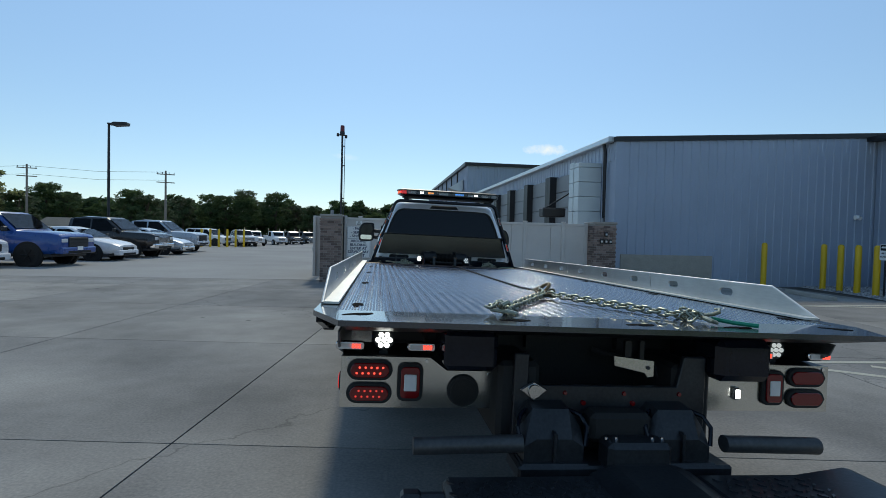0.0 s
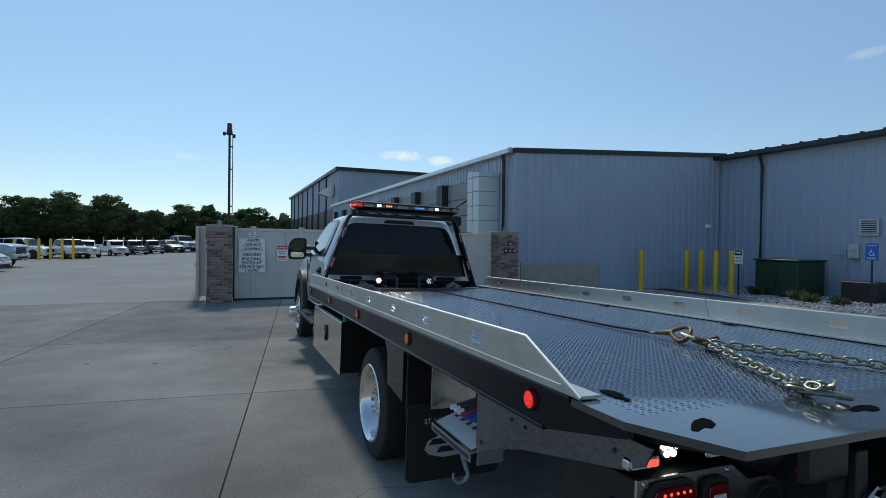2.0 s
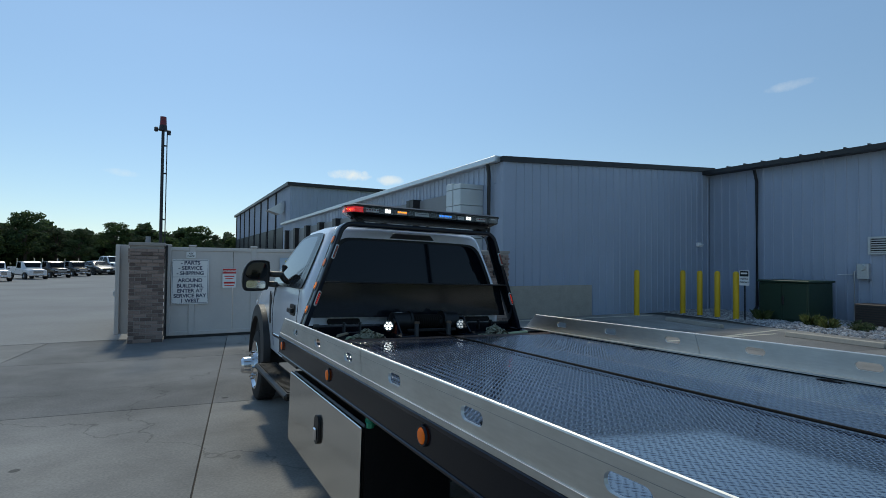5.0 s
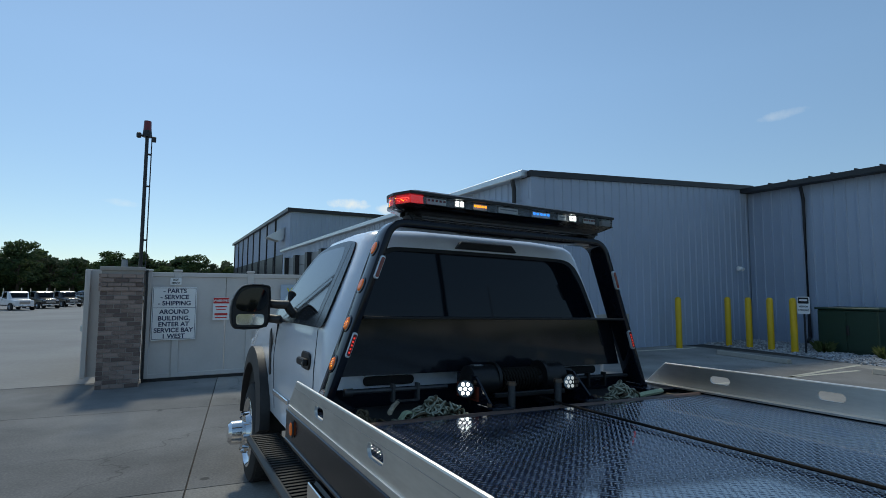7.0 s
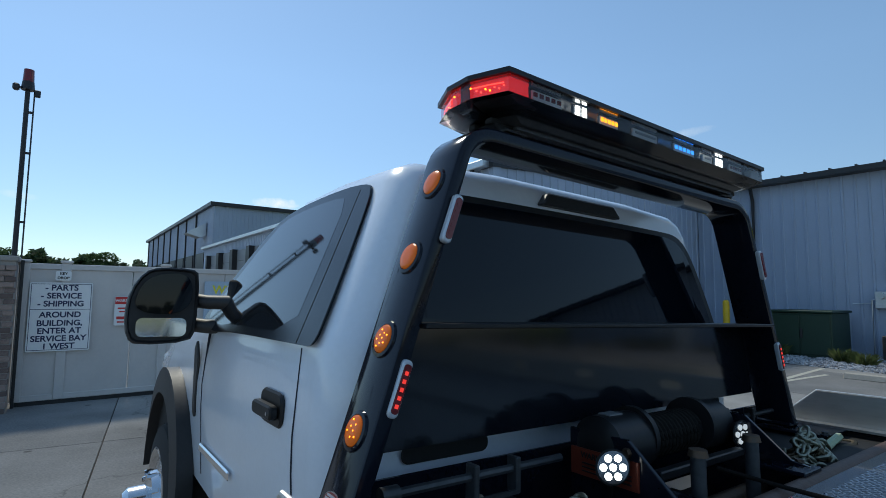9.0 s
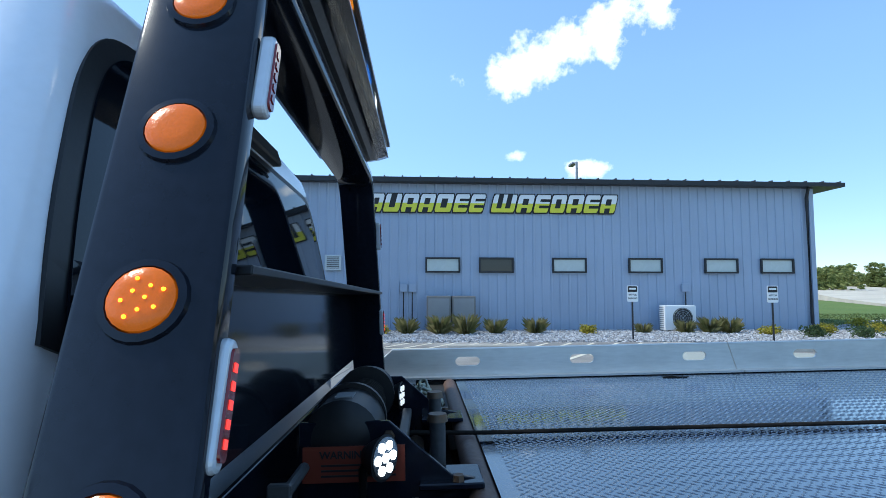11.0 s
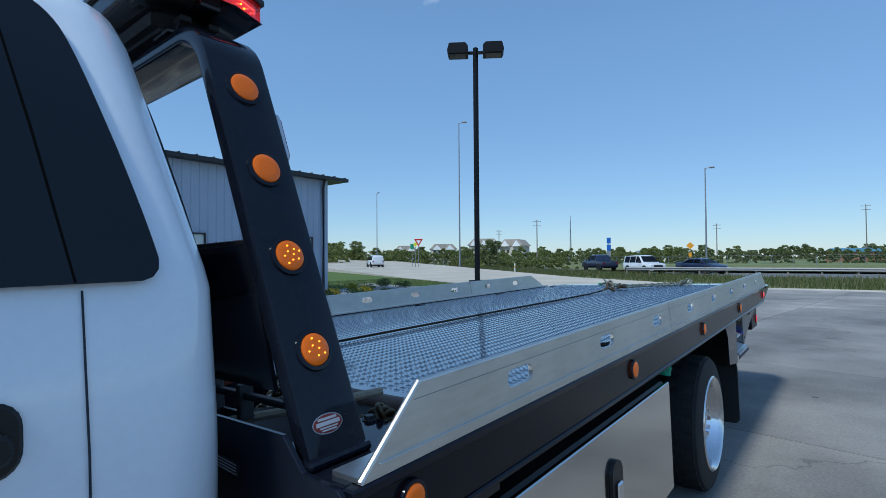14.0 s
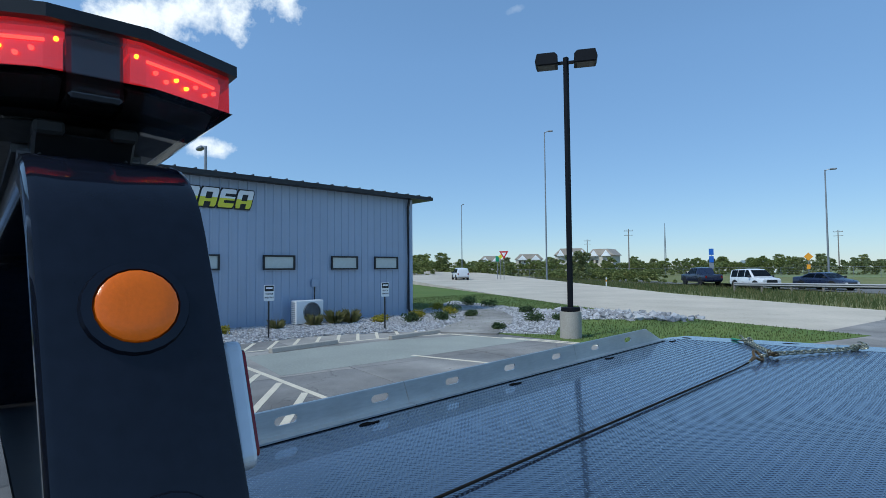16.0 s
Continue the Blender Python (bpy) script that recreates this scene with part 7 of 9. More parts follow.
# swivel hook at the rope's end, its latch closed over a long pale link
th = thing("tow_hook", "brown worn swivel tow hook at the end of the wire rope", "hook", m=T @ pose(0.05, 1.285, DZ + 0.045) @ Matrix.Scale(0.87, 4))
bm = B(); tube(bm, [(0, 0.250, -0.030), (0, 0.195, -0.024)], 0.010, 8); part("ferrule", bm, M["chain"], th, smooth=True)
bm = B(); tube(bm, [(0, 0.205, -0.024), (0, 0.185, -0.020), (0, 0.150, -0.016), (0, 0.115, -0.010), (0, 0.090, -0.006), (0, 0.070, -0.004)], [0.010, 0.015, 0.013, 0.019, 0.020, 0.015], 10); part("swivel", bm, M["hook_gold"], th, smooth=True)
loop = []
for k in range(20):
    a = k * math.pi / 10
    w = 0.050 * math.sin(a) * (1 - 0.42 * math.cos(a))
    loop.append((w * 0.62, 0.070 * math.cos(a), w * 0.78))
bm = B(); tube(bm, loop, 0.0125, 8, True); part("hook_loop", bm, M["hook_gold"], th, smooth=True)
bm = B(); tube(bm, [(-0.012, 0.055, -0.012), (-0.020, 0.010, -0.022), (-0.021, -0.02, -0.026)], 0.006, 6); part("latch", bm, M["steel_worn"], th, smooth=True)
ll = thing("long_link", "pale galvanized long link through the tow hook", "link", m=T @ pose(0.035, 1.185, DZ + 0.033, 12, 25, 12))
bm = B(); tube(bm, [(0.022 * math.cos(radians(a)), 0.052 + 0.022 * math.sin(radians(a)), 0) for a in range(0, 181, 30)] + [(0.022 * math.cos(radians(a)), -0.052 + 0.022 * math.sin(radians(a)), 0) for a in range(180, 361, 30)], 0.0075, 8, True); part("ring", bm, M["chain"], ll, smooth=True)
bm = B(); tube(bm, [(0.0 + 0.035 * math.cos(a * math.pi / 6), 1.06 + 0.035 * math.sin(a * math.pi / 6), DZ + 0.03) for a in range(12)], 0.011, 8, True)
bmesh.ops.transform(bm, matrix=T, verts=bm.verts); tagged(part("master_ring", bm, M["chain_dark"], smooth=True), "dark forged master ring joining the chains", "ring")
bm = B(); tube(bm, [(0.50, 0.25, DZ + 0.022), (0.56, 0.18, DZ + 0.014), (0.63, 0.12, DZ + 0.012)], 0.010, 6)
bmesh.ops.transform(bm, matrix=T, verts=bm.verts); tagged(part("strap", bm, M["green_plastic"]), "green strap end on the deck edge", "strap")
for cx, cy in ((-0.46, 0.30), (0.44, 0.29), (0.0, 1.08)):
    c = thing("chain_cluster", "short bunch of galvanized chain links by a hook", "chain")
    for i in range(9):
        ob = new("link", link_mesh(0.046, 0.0058, "chain" if cy < 1 else "chain_dark")); ob.parent = c
        ob.matrix_local = T @ Matrix.Translation((cx + random.uniform(-.05, .05), cy + random.uniform(-.05, .05), DZ + random.uniform(0.018, 0.05))) @ pose(0, 0, 0, random.uniform(-50, 50), random.uniform(-50, 50), random.uniform(0, 180))
# heaped chains in the winch bay
for sx, n in ((-1, 120), (1, 80)):
    c = thing("chain_heap", "heap of galvanized chain in the winch bay", "chain")
    for i in range(n):
        ob = new("link", link_mesh(0.05, 0.006, "chain" if i % 6 else "chain_dark")); ob.parent = c
        a = random.uniform(0, 6.28); rr = random.random() ** 0.7
        ob.matrix_local = T @ Matrix.Translation((sx * 0.62 + 0.21 * rr * math.cos(a), 5.66 + 0.08 * rr * math.sin(a), 1.05 + (1 - rr) * 0.11 + random.uniform(0, 0.04))) @ pose(0, 0, 0, random.uniform(-60, 60), random.uniform(-60, 60), random.uniform(0, 180))
    if sx < 0:
        bm = B()
        line = [(-0.96, 1.055), (-0.93, 1.09), (-0.905, 1.135), (-0.885, 1.165), (-0.86, 1.172), (-0.83, 1.16), (-0.79, 1.13), (-0.75, 1.095), (-0.73, 1.075), (-0.745, 1.058), (-0.80, 1.05)]
        rings = []
        line = [(x + 0.10, 1.05 + (z - 1.05) * 0.75) for x, z in line]
        for k, (x, z) in enumerate(line):
            u, w = line[max(k - 1, 0)], line[min(k + 1, len(line) - 1)]
            d = Vector((w[0] - u[0], w[1] - u[1])).normalized() * 0.004
            y = 5.63 + 0.007 * k
            rings.append([(x - d.y, y - 0.020, z + d.x), (x - d.y, y + 0.020, z + d.x), (x + d.y, y + 0.020, z - d.x), (x + d.y, y - 0.020, z - d.x)])
        loft(bm, rings)
    else:
        bm = B(); tube(bm, [(0.62, 5.64, 1.10), (0.85, 5.66, 1.125), (1.02, 5.68, 1.13)], 0.016, 6)
    bmesh.ops.transform(bm, matrix=T, verts=bm.verts); tagged(part("strap", bm, M["strap"], smooth=True), "pale green strap over the chain heap", "strap")
c = thing("dark_chain", "dark rusty chain heap beside the headboard post", "chain")
for i in range(70):
    ob = new("link", link_mesh(0.05, 0.0065, "chain_dark")); ob.parent = c
    a = random.uniform(0, 6.28); rr = random.random() ** 0.6
    ob.matrix_local = T @ Matrix.Translation((-0.99 + 0.14 * rr * math.cos(a), 5.67 + 0.06 * rr * math.sin(a), 1.052 + (1 - rr) * 0.07 + random.uniform(0, 0.03))) @ pose(0, 0, 0, random.uniform(-60, 60), random.uniform(-60, 60), random.uniform(0, 180))
for x, y, z in ((-1.13, 5.63, 1.063), (-0.52, 5.60, 1.063), (0.52, 5.60, 1.063)):
    bm = B(); cyl(bm, (x, y, z - 0.02), (x, y, z), 0.019, 0.019, 6); cyl(bm, (x, y, z), (x, y, z + 0.012), 0.012, 0.011, 10); part("bolt", bm, M["galv"], bay, "galvanized bolt")
for x, y, rz, sc in ((-1.02, 5.64, 40, 1.1), (-0.95, 5.68, 150, 1.0), (-0.86, 5.63, 260, 0.9), (0.95, 5.66, 60, 1.1), (0.55, 5.62, 200, 0.9)):
    hook("spare_hook", "dark worn hook in the winch bay", (x, y, 1.09), rz, "chain_dark", sc)
for x0, x1, y in ((-1.12, -0.72, 5.74), (-1.0, -0.5, 5.80), (0.6, 1.1, 5.76)):
    bm = B(); prism(bm, [(x0, y - 0.03), (x1, y - 0.02), (x1 + 0.02, y + 0.02), (x0 + 0.01, y + 0.035)], "z", 1.035, 1.05, 0.003); part("bay_shelf", bm, M["steel_worn"], bay)

# ---- plants, stones, vehicles and the distance ----
def leaf_mesh(name, centres, per, size, material, flat=0.6):
    """Many small leaf blades scattered round clump centres: (x, y, z, radius)."""
    verts, faces = [], []
    for cx, cy, cz, r in centres:
        for _ in range(per):
            u = Vector((random.gauss(0, 1), random.gauss(0, 1), random.gauss(0, 1))).normalized() * r * random.uniform(0.35, 1.0)
            p = Vector((cx, cy, cz)) + Vector((u.x, u.y, u.z * flat))
            a = Vector((random.gauss(0, 1), random.gauss(0, 1), random.gauss(0, 0.6))).normalized()
            b = a.orthogonal().normalized()
            s = size * random.uniform(0.6, 1.4)
            n = len(verts)
            verts += [tuple(p - a * s), tuple(p + b * s * 0.55), tuple(p + a * s), tuple(p - b * s * 0.55)]
            faces.append((n, n + 1, n + 2, n + 3))
    me = bpy.data.meshes.new(name)
    me.from_pydata(verts, [], faces)
    me.materials.append(M[material])
    return me

def tree_kind(h, spread, seed, material, clumps=58, per=46, leaf=0.27):
    random.seed(seed)
    bm = B()
    top = Vector((random.uniform(-.4, .4), random.uniform(-.4, .4), h * 0.72))
    tube(bm, [(0, 0, -0.1), (0.05, 0, h * 0.25), tuple(top * 0.6), tuple(top)], [h * 0.028, h * 0.022, h * 0.014, h * 0.004], 7)
    cents = []
    for i in range(clumps):
        a, t = random.uniform(0, 6.283), random.random()
        z = h * (0.28 + 0.70 * t)
        rr = spread * (1 - abs(t - 0.38) ** 1.4 * 1.15) * random.uniform(0.25, 1.0)
        c = (rr * math.cos(a), rr * math.sin(a), z, h * random.uniform(0.07, 0.13))
        cents.append(c)
        if i % 4 == 0:
            tube(bm, [(0, 0, max(h * 0.2, z * 0.6)), (c[0] * 0.5, c[1] * 0.5, z * 0.85), (c[0], c[1], z)], [h * 0.010, h * 0.006, h * 0.002], 5)
    tm = bpy.data.meshes.new("trunk"); bm.to_mesh(tm); bm.free(); tm.materials.append(M["bark"])
    cm = leaf_mesh("crown", cents, per, leaf, material)
    t = thing("tree", "broad green deciduous tree with an uneven crown", "tree", "trees")
    for nm, me in (("trunk", tm), ("crown", cm)):
        ob = new(nm, me); ob.parent = t
    return t
random.seed(4)
dark = [tree_kind(8.5, 3.6, 11, "leaf", 70, 70, 0.2), tree_kind(9.5, 4.0, 12, "leaf", 80, 70, 0.2), tree_kind(7.2, 3.8, 13, "leaf", 70, 70, 0.19)]
mid = [tree_kind(7.8, 3.6, 31, "leaf_mid", 64, 90, 0.19), tree_kind(6.6, 3.4, 32, "leaf_mid", 64, 90, 0.18)]
light = [tree_kind(7.5, 3.2, 21, "leaf_light", 60, 90, 0.18), tree_kind(6.0, 3.0, 22, "leaf_light", 60, 90, 0.17)]
used = set()
def plant_tree(kinds, x, y, s=1.0, z=0.0):
    k = random.randrange(len(kinds))
    t = kinds[k]
    if t.name not in used:
        used.add(t.name)
        t.matrix_world = pose(x, y, z, 0, 0, random.uniform(0, 360))
        t.scale = (s, s, s)
    else:
        c = copy_thing(t, pose(x, y, z, 0, 0, random.uniform(0, 360)))
        c.scale = (s, s, s)
# woods beyond the parking lot
x = -118.0
while x < 14:
    plant_tree(dark, x + random.uniform(-1, 1), 105 + random.uniform(-3, 6), random.uniform(0.74, 0.99))
    x += random.uniform(3.2, 5.0)
for x, y, s in ((-40, 86, 0.84), (-37, 88, 0.72), (-53, 80, 0.86), (-66, 80, 0.9), (-75, 84, 0.9), (-27.5, 104, 0.95)):
    plant_tree(dark, x, y, s)
for x, y, s in ((-56, 78, 1.16), (-61, 76, 1.2)):
    plant_tree(mid, x, y, s)
for x, y, s in ((-34.6, 78, 0.84), (-37.2, 79, 0.72)):
    plant_tree(dark, x, y, s)
def thicket(name, label, a, b, depth, h, n, material, leaf, per=26):
    cents = []
    a, b = Vector(a), Vector(b)
    side = Vector((-(b - a).y, (b - a).x)).normalized()
    ln = (b - a).length
    for _ in range(n):
        t = random.random()
        p = a + (b - a) * t + side * random.uniform(0, depth)
        s = t * ln
        hh = h * (0.80 + 0.11 * math.sin(s * 0.31) + 0.09 * math.sin(s * 0.83 + 1.3) + 0.07 * math.sin(s * 2.1))
        cents.append((p.x, p.y, random.uniform(0.0, 1.0) ** 0.8 * hh, h * random.uniform(0.06, 0.15)))
    ob = new(name, leaf_mesh(name, cents, per, leaf, material, 0.8))
    return tagged(ob, label, "woods", kind="stuff")
thicket("far_woods", "dense dark green woods behind the lot", (-150, 112), (40, 112), 7, 7.8, 5600, "leaf", 0.50, 24)
# scrub and trees across the highway
for i in range(64):
    t = i / 63
    plant_tree(light if random.random() < 0.35 else mid, 150 - 215 * t + random.uniform(-3, 3), -120 - 75 * math.sin(t * 2.2) + random.uniform(-12, 4), random.uniform(0.5, 0.85))
thicket("far_scrub", "sunlit green scrub and hedges across the highway", (-95, -186), (40, -160), 14, 4.4, 1300, "leaf_mid", 0.26, 60)
thicket("far_scrub", "sunlit green scrub beside the highway", (40, -160), (165, -100), 14, 4.8, 1600, "leaf_light", 0.25, 60)
thicket("roadside_scrub", "low green brush by the road fence", (28, -62), (72, -96), 5, 1.9, 700, "leaf_light", 0.2)
thicket("roadside_scrub", "green brush behind the office corner", (75, -62), (140, -98), 8, 5.0, 700, "leaf_light", 0.32)
for x, y, s in ((112, -86, 0.95), (106, -84, 1.0), (101, -87, 0.85), (97, -83, 0.75), (92, -85, 0.6), (118, -88, 1.0)):
    plant_tree(light, x, y, s)
thicket("roadside_scrub", "light green brush in a row along the side road", (74, -86), (114, -84), 4, 3.6, 420, "leaf_light", 0.2, 50)
thicket("roadside_bush", "dense dark green bush on the road verge", (43.9, -67.2), (46.6, -67.2), 2.4, 4.7, 50, "leaf_mid", 0.20, 60)
sheet("field", [(-120, -150), (25, -108), (60, -150), (60, -260), (-120, -260)], -0.06, mat("field", (0.16, 0.20, 0.07), 0.9, scale=0.1, fine=2, color2=(0.22, 0.25, 0.09)), "pale green mown field beyond the fence", "field")

# tall grass strip
def blades(name, label, n, fn, h, material, w=0.012):
    verts, faces = [], []
    for _ in range(n):
        x, y, z = fn()
        a = random.uniform(0, 6.283)
        hh = h * random.uniform(0.5, 1.3)
        lx, ly = random.uniform(-.35, .35) * hh, random.uniform(-.35, .35) * hh
        dx, dy = math.cos(a) * w, math.sin(a) * w
        k = len(verts)
        verts += [(x - dx, y - dy, z), (x + dx, y + dy, z), (x + lx * 0.4 + dx * 0.6, y + ly * 0.4 + dy * 0.6, z + hh * 0.6), (x + lx, y + ly, z + hh)]
        faces += [(k, k + 1, k + 2), (k, k + 2, k + 3)]
    me = bpy.data.meshes.new(name); me.from_pydata(verts, [], faces); me.materials.append(M[material])
    return tagged(new(name, me), label, "grass", kind="stuff")
def strip():
    t = random.random() ** 0.8
    a = Vector((-12, -23.2)).lerp(Vector((2.3, -23)), min(1, t * 4)) if t < 0.25 else Vector((2.3, -22.8)).lerp(Vector((62, -70)), (t - 0.25) / 0.75)
    d = random.uniform(0, 13)
    return a.x + d * 0.12, a.y - d, -0.08
blades("tall_grass", "unmown tall grass on the strip beside the road", 18000, strip, 0.34, "blade", 0.02)
blades("tall_grass", "dry seed heads in the roadside grass", 3000, strip, 0.46, "blade_dry", 0.015)
def in_poly(x, y, P):
    c = False
    for i in range(len(P)):
        (x1, y1), (x2, y2) = P[i], P[i - 1]
        if (y1 > y) != (y2 > y) and x < (x2 - x1) * (y - y1) / (y2 - y1) + x1:
            c = not c
    return c
LAWN = [(3.1, -5.5), (8.6, -5.4), (10.4, -4.9), (17.0, -9.5), (30, -9.5), (34, -27), (22.7, -21.8), (10.1, -14.5), (1.3, -11.8)]
def lawn_pt():
    while True:
        x, y = random.uniform(1, 26), random.uniform(-24, -5)
        if in_poly(x, y, LAWN):
            return x, y, 0.01
blades("lawn_grass", "short mown lawn blades", 22000, lawn_pt, 0.055, "blade", 0.012)

# gravel stones
BED = [(13.2, 13.9), (15.85, 13.9), (15.85, -7.9), (17.4, -8.6), (17.0, -9.3), (10.5, -4.9), (11.6, -3.45), (12.2, -1.0), (12.15, 8.0), (12.3, 9.5), (12.95, 11.5)]
def pebbles(name, label, n, fn, s0, s1, material, category="gravel"):
    verts, faces = [], []
    for _ in range(n):
        x, y, z = fn()
        s = random.uniform(s0, s1)
        q = Euler((random.uniform(0, 6), random.uniform(0, 6), random.uniform(0, 6))).to_matrix()
        k = len(verts)
        for v in ((1, 0, 0), (-1, 0, 0), (0, 1, 0), (0, -1, 0), (0, 0, 1), (0, 0, -1)):
            p = q @ (Vector(v) * s * random.uniform(0.7, 1.2))
            verts.append((x + p.x, y + p.y, z + p.z * 0.75))
        faces += [(k + a, k + b, k + c) for a, b, c in ((0, 2, 4), (2, 1, 4), (1, 3, 4), (3, 0, 4), (2, 0, 5), (1, 2, 5), (3, 1, 5), (0, 3, 5))]
    me = bpy.data.meshes.new(name); me.from_pydata(verts, [], faces); me.materials.append(M[material])
    return tagged(new(name, me), label, category, kind="stuff")
def bed_pt():
    while True:
        x, y = random.uniform(10.4, 17.4), random.uniform(-9.3, 13.9)
        if in_poly(x, y, BED):
            return x, y, random.uniform(0.0, 0.03)
pebbles("gravel", "loose pale grey river gravel along the office wall", 15000, bed_pt, 0.03, 0.065, "stone")
pebbles("gravel", "pale limestone rubble on the lawn", 420, lambda: (9.2 + random.gauss(0, 1.3), -12.6 + random.gauss(0, 0.55), random.uniform(0.0, 0.12)), 0.10, 0.24, "stone", "rocks")
BED2 = [(8.7, -5.5), (7.4, -6.2), (9.1, -8.9), (9.3, -10.6), (8.2, -11.7), (9.8, -14.4), (11.0, -13.0), (15.2, -13.5), (21.0, -15.1), (17.0, -9.3), (10.4, -4.9)]
sheet("gravel_bed", BED2, 0.024, M["stone"], "pale grey landscaping gravel round the curved footpath", "gravel", thick=0.02)
def bed2_pt():
    while True:
        x, y = random.uniform(7.4, 21), random.uniform(-15.1, -4.9)
        if in_poly(x, y, BED2) and not in_poly(x, y, PATHPTS):
            return x, y, random.uniform(0.025, 0.05)
PATHPTS = [(10.5, -4.0), (11.1, -5.3), (12.2, -7.3), (14.4, -9.7), (17.6, -11.4), (17.2, -12.5), (13.6, -11.1), (11.8, -9.6), (10.4, -7.9), (9.1, -5.9), (8.6, -5.1)]
sheet("footpath", PATHPTS, 0.045, M["concrete"], "narrow curved concrete footpath through the gravel", "path")
pebbles("gravel", "loose gravel round the curved path", 6500, bed2_pt, 0.035, 0.075, "stone")

def tuft(name, label, x, y, h, n, material, w=0.008, cat="grass"):
    return tagged(blades_at(name, x, y, h, n, material, w), label, cat)
def blades_at(name, x, y, h, n, material, w):
    verts, faces = [], []
    for _ in range(n):
        a = random.uniform(0, 6.283)
        r0, r1 = random.uniform(0, 0.14), random.uniform(0.1, 0.75) * h
        hh = h * random.uniform(0.25, 1.1)
        c, s = math.cos(a), math.sin(a)
        k = len(verts)
        verts += [(x + r0 * c - w * s, y + r0 * s + w * c, 0), (x + r0 * c + w * s, y + r0 * s - w * c, 0), (x + (r0 + r1 * 0.4) * c, y + (r0 + r1 * 0.4) * s, hh * 0.75), (x + (r0 + r1) * c, y + (r0 + r1) * s, hh)]
        faces += [(k, k + 1, k + 2), (k + 1, k + 3, k + 2)]
    me = bpy.data.meshes.new(name); me.from_pydata(verts, [], faces); me.materials.append(M[material])
    return new(name, me)
# tufts past y = 8 stand in shade; their darker blade colour puts it in
for x, y, h in ((14.5, 6.2, 0.55), (14.4, 5.2, 0.62), (14.3, 4.4, 0.66), (14.6, 3.5, 0.5), (14.6, 2.2, 0.55), (14.7, -1.25, 0.35), (14.7, -2.6, 0.45), (14.7, -3.4, 0.55), (14.6, -4.0, 0.55), (13.9, 10.9, 0.34), (13.6, 9.4, 0.36), (13.4, 8.9, 0.32)):
    tuft("ornamental_grass", "tuft of green and straw-coloured ornamental grass in gravel", x, y, h * 0.92, 240, "blade" if y > 8 else "blade_dry", 0.005)
def shrub(x, y, r, material, label):
    cents = [(x + random.uniform(-.5, .5) * r, y + random.uniform(-.5, .5) * r, r * random.uniform(0.25, 0.6), r * 0.5) for _ in range(16)]
    return tagged(new("shrub", leaf_mesh("shrub", cents, 40, 0.035, material, 0.8)), label, "shrub")
for x, y, r in ((14.4, 7.0, 0.35), (14.5, 0.55, 0.34), (14.0, -4.85, 0.36), (14.3, -6.85, 0.38), (14.4, -8.7, 0.40), (16.6, -9.9, 0.4)):
    shrub(x, y, r, "leaf_yellow", "small yellow-green mounded shrub in gravel")
for x, y, r in ((13.2, -5.6, 0.42), (12.8, -6.8, 0.45), (13.1, -8.6, 0.35), (15.0, -9.3, 0.55), (9.4, -6.0, 0.26), (12.5, -11.3, 0.42), (9.9, -8.7, 0.5), (9.7, -9.6, 0.3), (17.5, -12.9, 0.55), (16.1, -12.95, 0.5), (13.6, 8.2, 0.3), (18.8, -14.2, 0.5)):
    shrub(x, y, r, "leaf", "low dark green spreading shrub in gravel")

# ---- lamps and street furniture ----
def twin_lamp():
    l = thing("parking_lamp", "black twin-head parking lot lamp on a concrete base", "lamp post", m=pose(6.72, -5.98, 0))
    bm = B(); cyl(bm, (0, 0, 0), (0, 0, 0.72), 0.29, 0.29, 28); part("base", bm, M["concrete_block"], l, "round concrete base", smooth=True)
    bm = B(); box(bm, -0.19, 0.19, -0.19, 0.19, 0.72, 0.84, 0.02); part("base_cover", bm, M["lamp_black"], l)
    bm = B(); box(bm, -0.06, 0.06, -0.06, 0.06, 0.84, 7.75, 0.01); part("shaft", bm, M["lamp_black"], l)
    d = Vector((0.83, 0.56, 0)); d.normalize()
    for s in (-1, 1):
        m = pose(0, 0, 7.6, 0, 0, math.degrees(math.atan2(d.y * s, d.x * s)))
        bm = B(); box(bm, 0.05, 0.25, -0.03, 0.03, -0.04, 0.04)
        prism(bm, [(0.22, -0.09), (0.80, -0.09), (0.84, 0.02), (0.78, 0.24), (0.30, 0.24), (0.22, 0.15)], "y", -0.25, 0.25, 0.015)
        bmesh.ops.transform(bm, matrix=m, verts=bm.verts); h = part("lamp_head", bm, M["lamp_black"], l, "black shoebox lamp head")
        bm = B(); box(bm, 0.30, 0.76, -0.2, 0.2, -0.10, -0.092); bmesh.ops.transform(bm, matrix=m, verts=bm.verts); part("lens", bm, M["trim_black"], h)
twin_lamp()
def lot_lamp(x, y, h, yaw):
    l = thing("parking_lamp", "dark single-head parking lot lamp", "lamp post", m=pose(x, y, 0, 0, 0, yaw))
    bm = B(); cyl(bm, (0, 0, 0), (0, 0, h), 0.08, 0.06, 8); part("shaft", bm, M["trim_dark"], l)
    bm = B(); prism(bm, [(0.0, h - 0.03), (0.24, h - 0.02), (0.27, h - 0.10), (0.93, h - 0.03), (0.95, h + 0.12), (0.27, h + 0.11), (0.22, h + 0.05), (0, h + 0.05)], "y", -0.22, 0.22, 0.02); part("lamp_head", bm, M["trim_dark"], l)
lot_lamp(-15.0, 26.9, 6.75, 0)
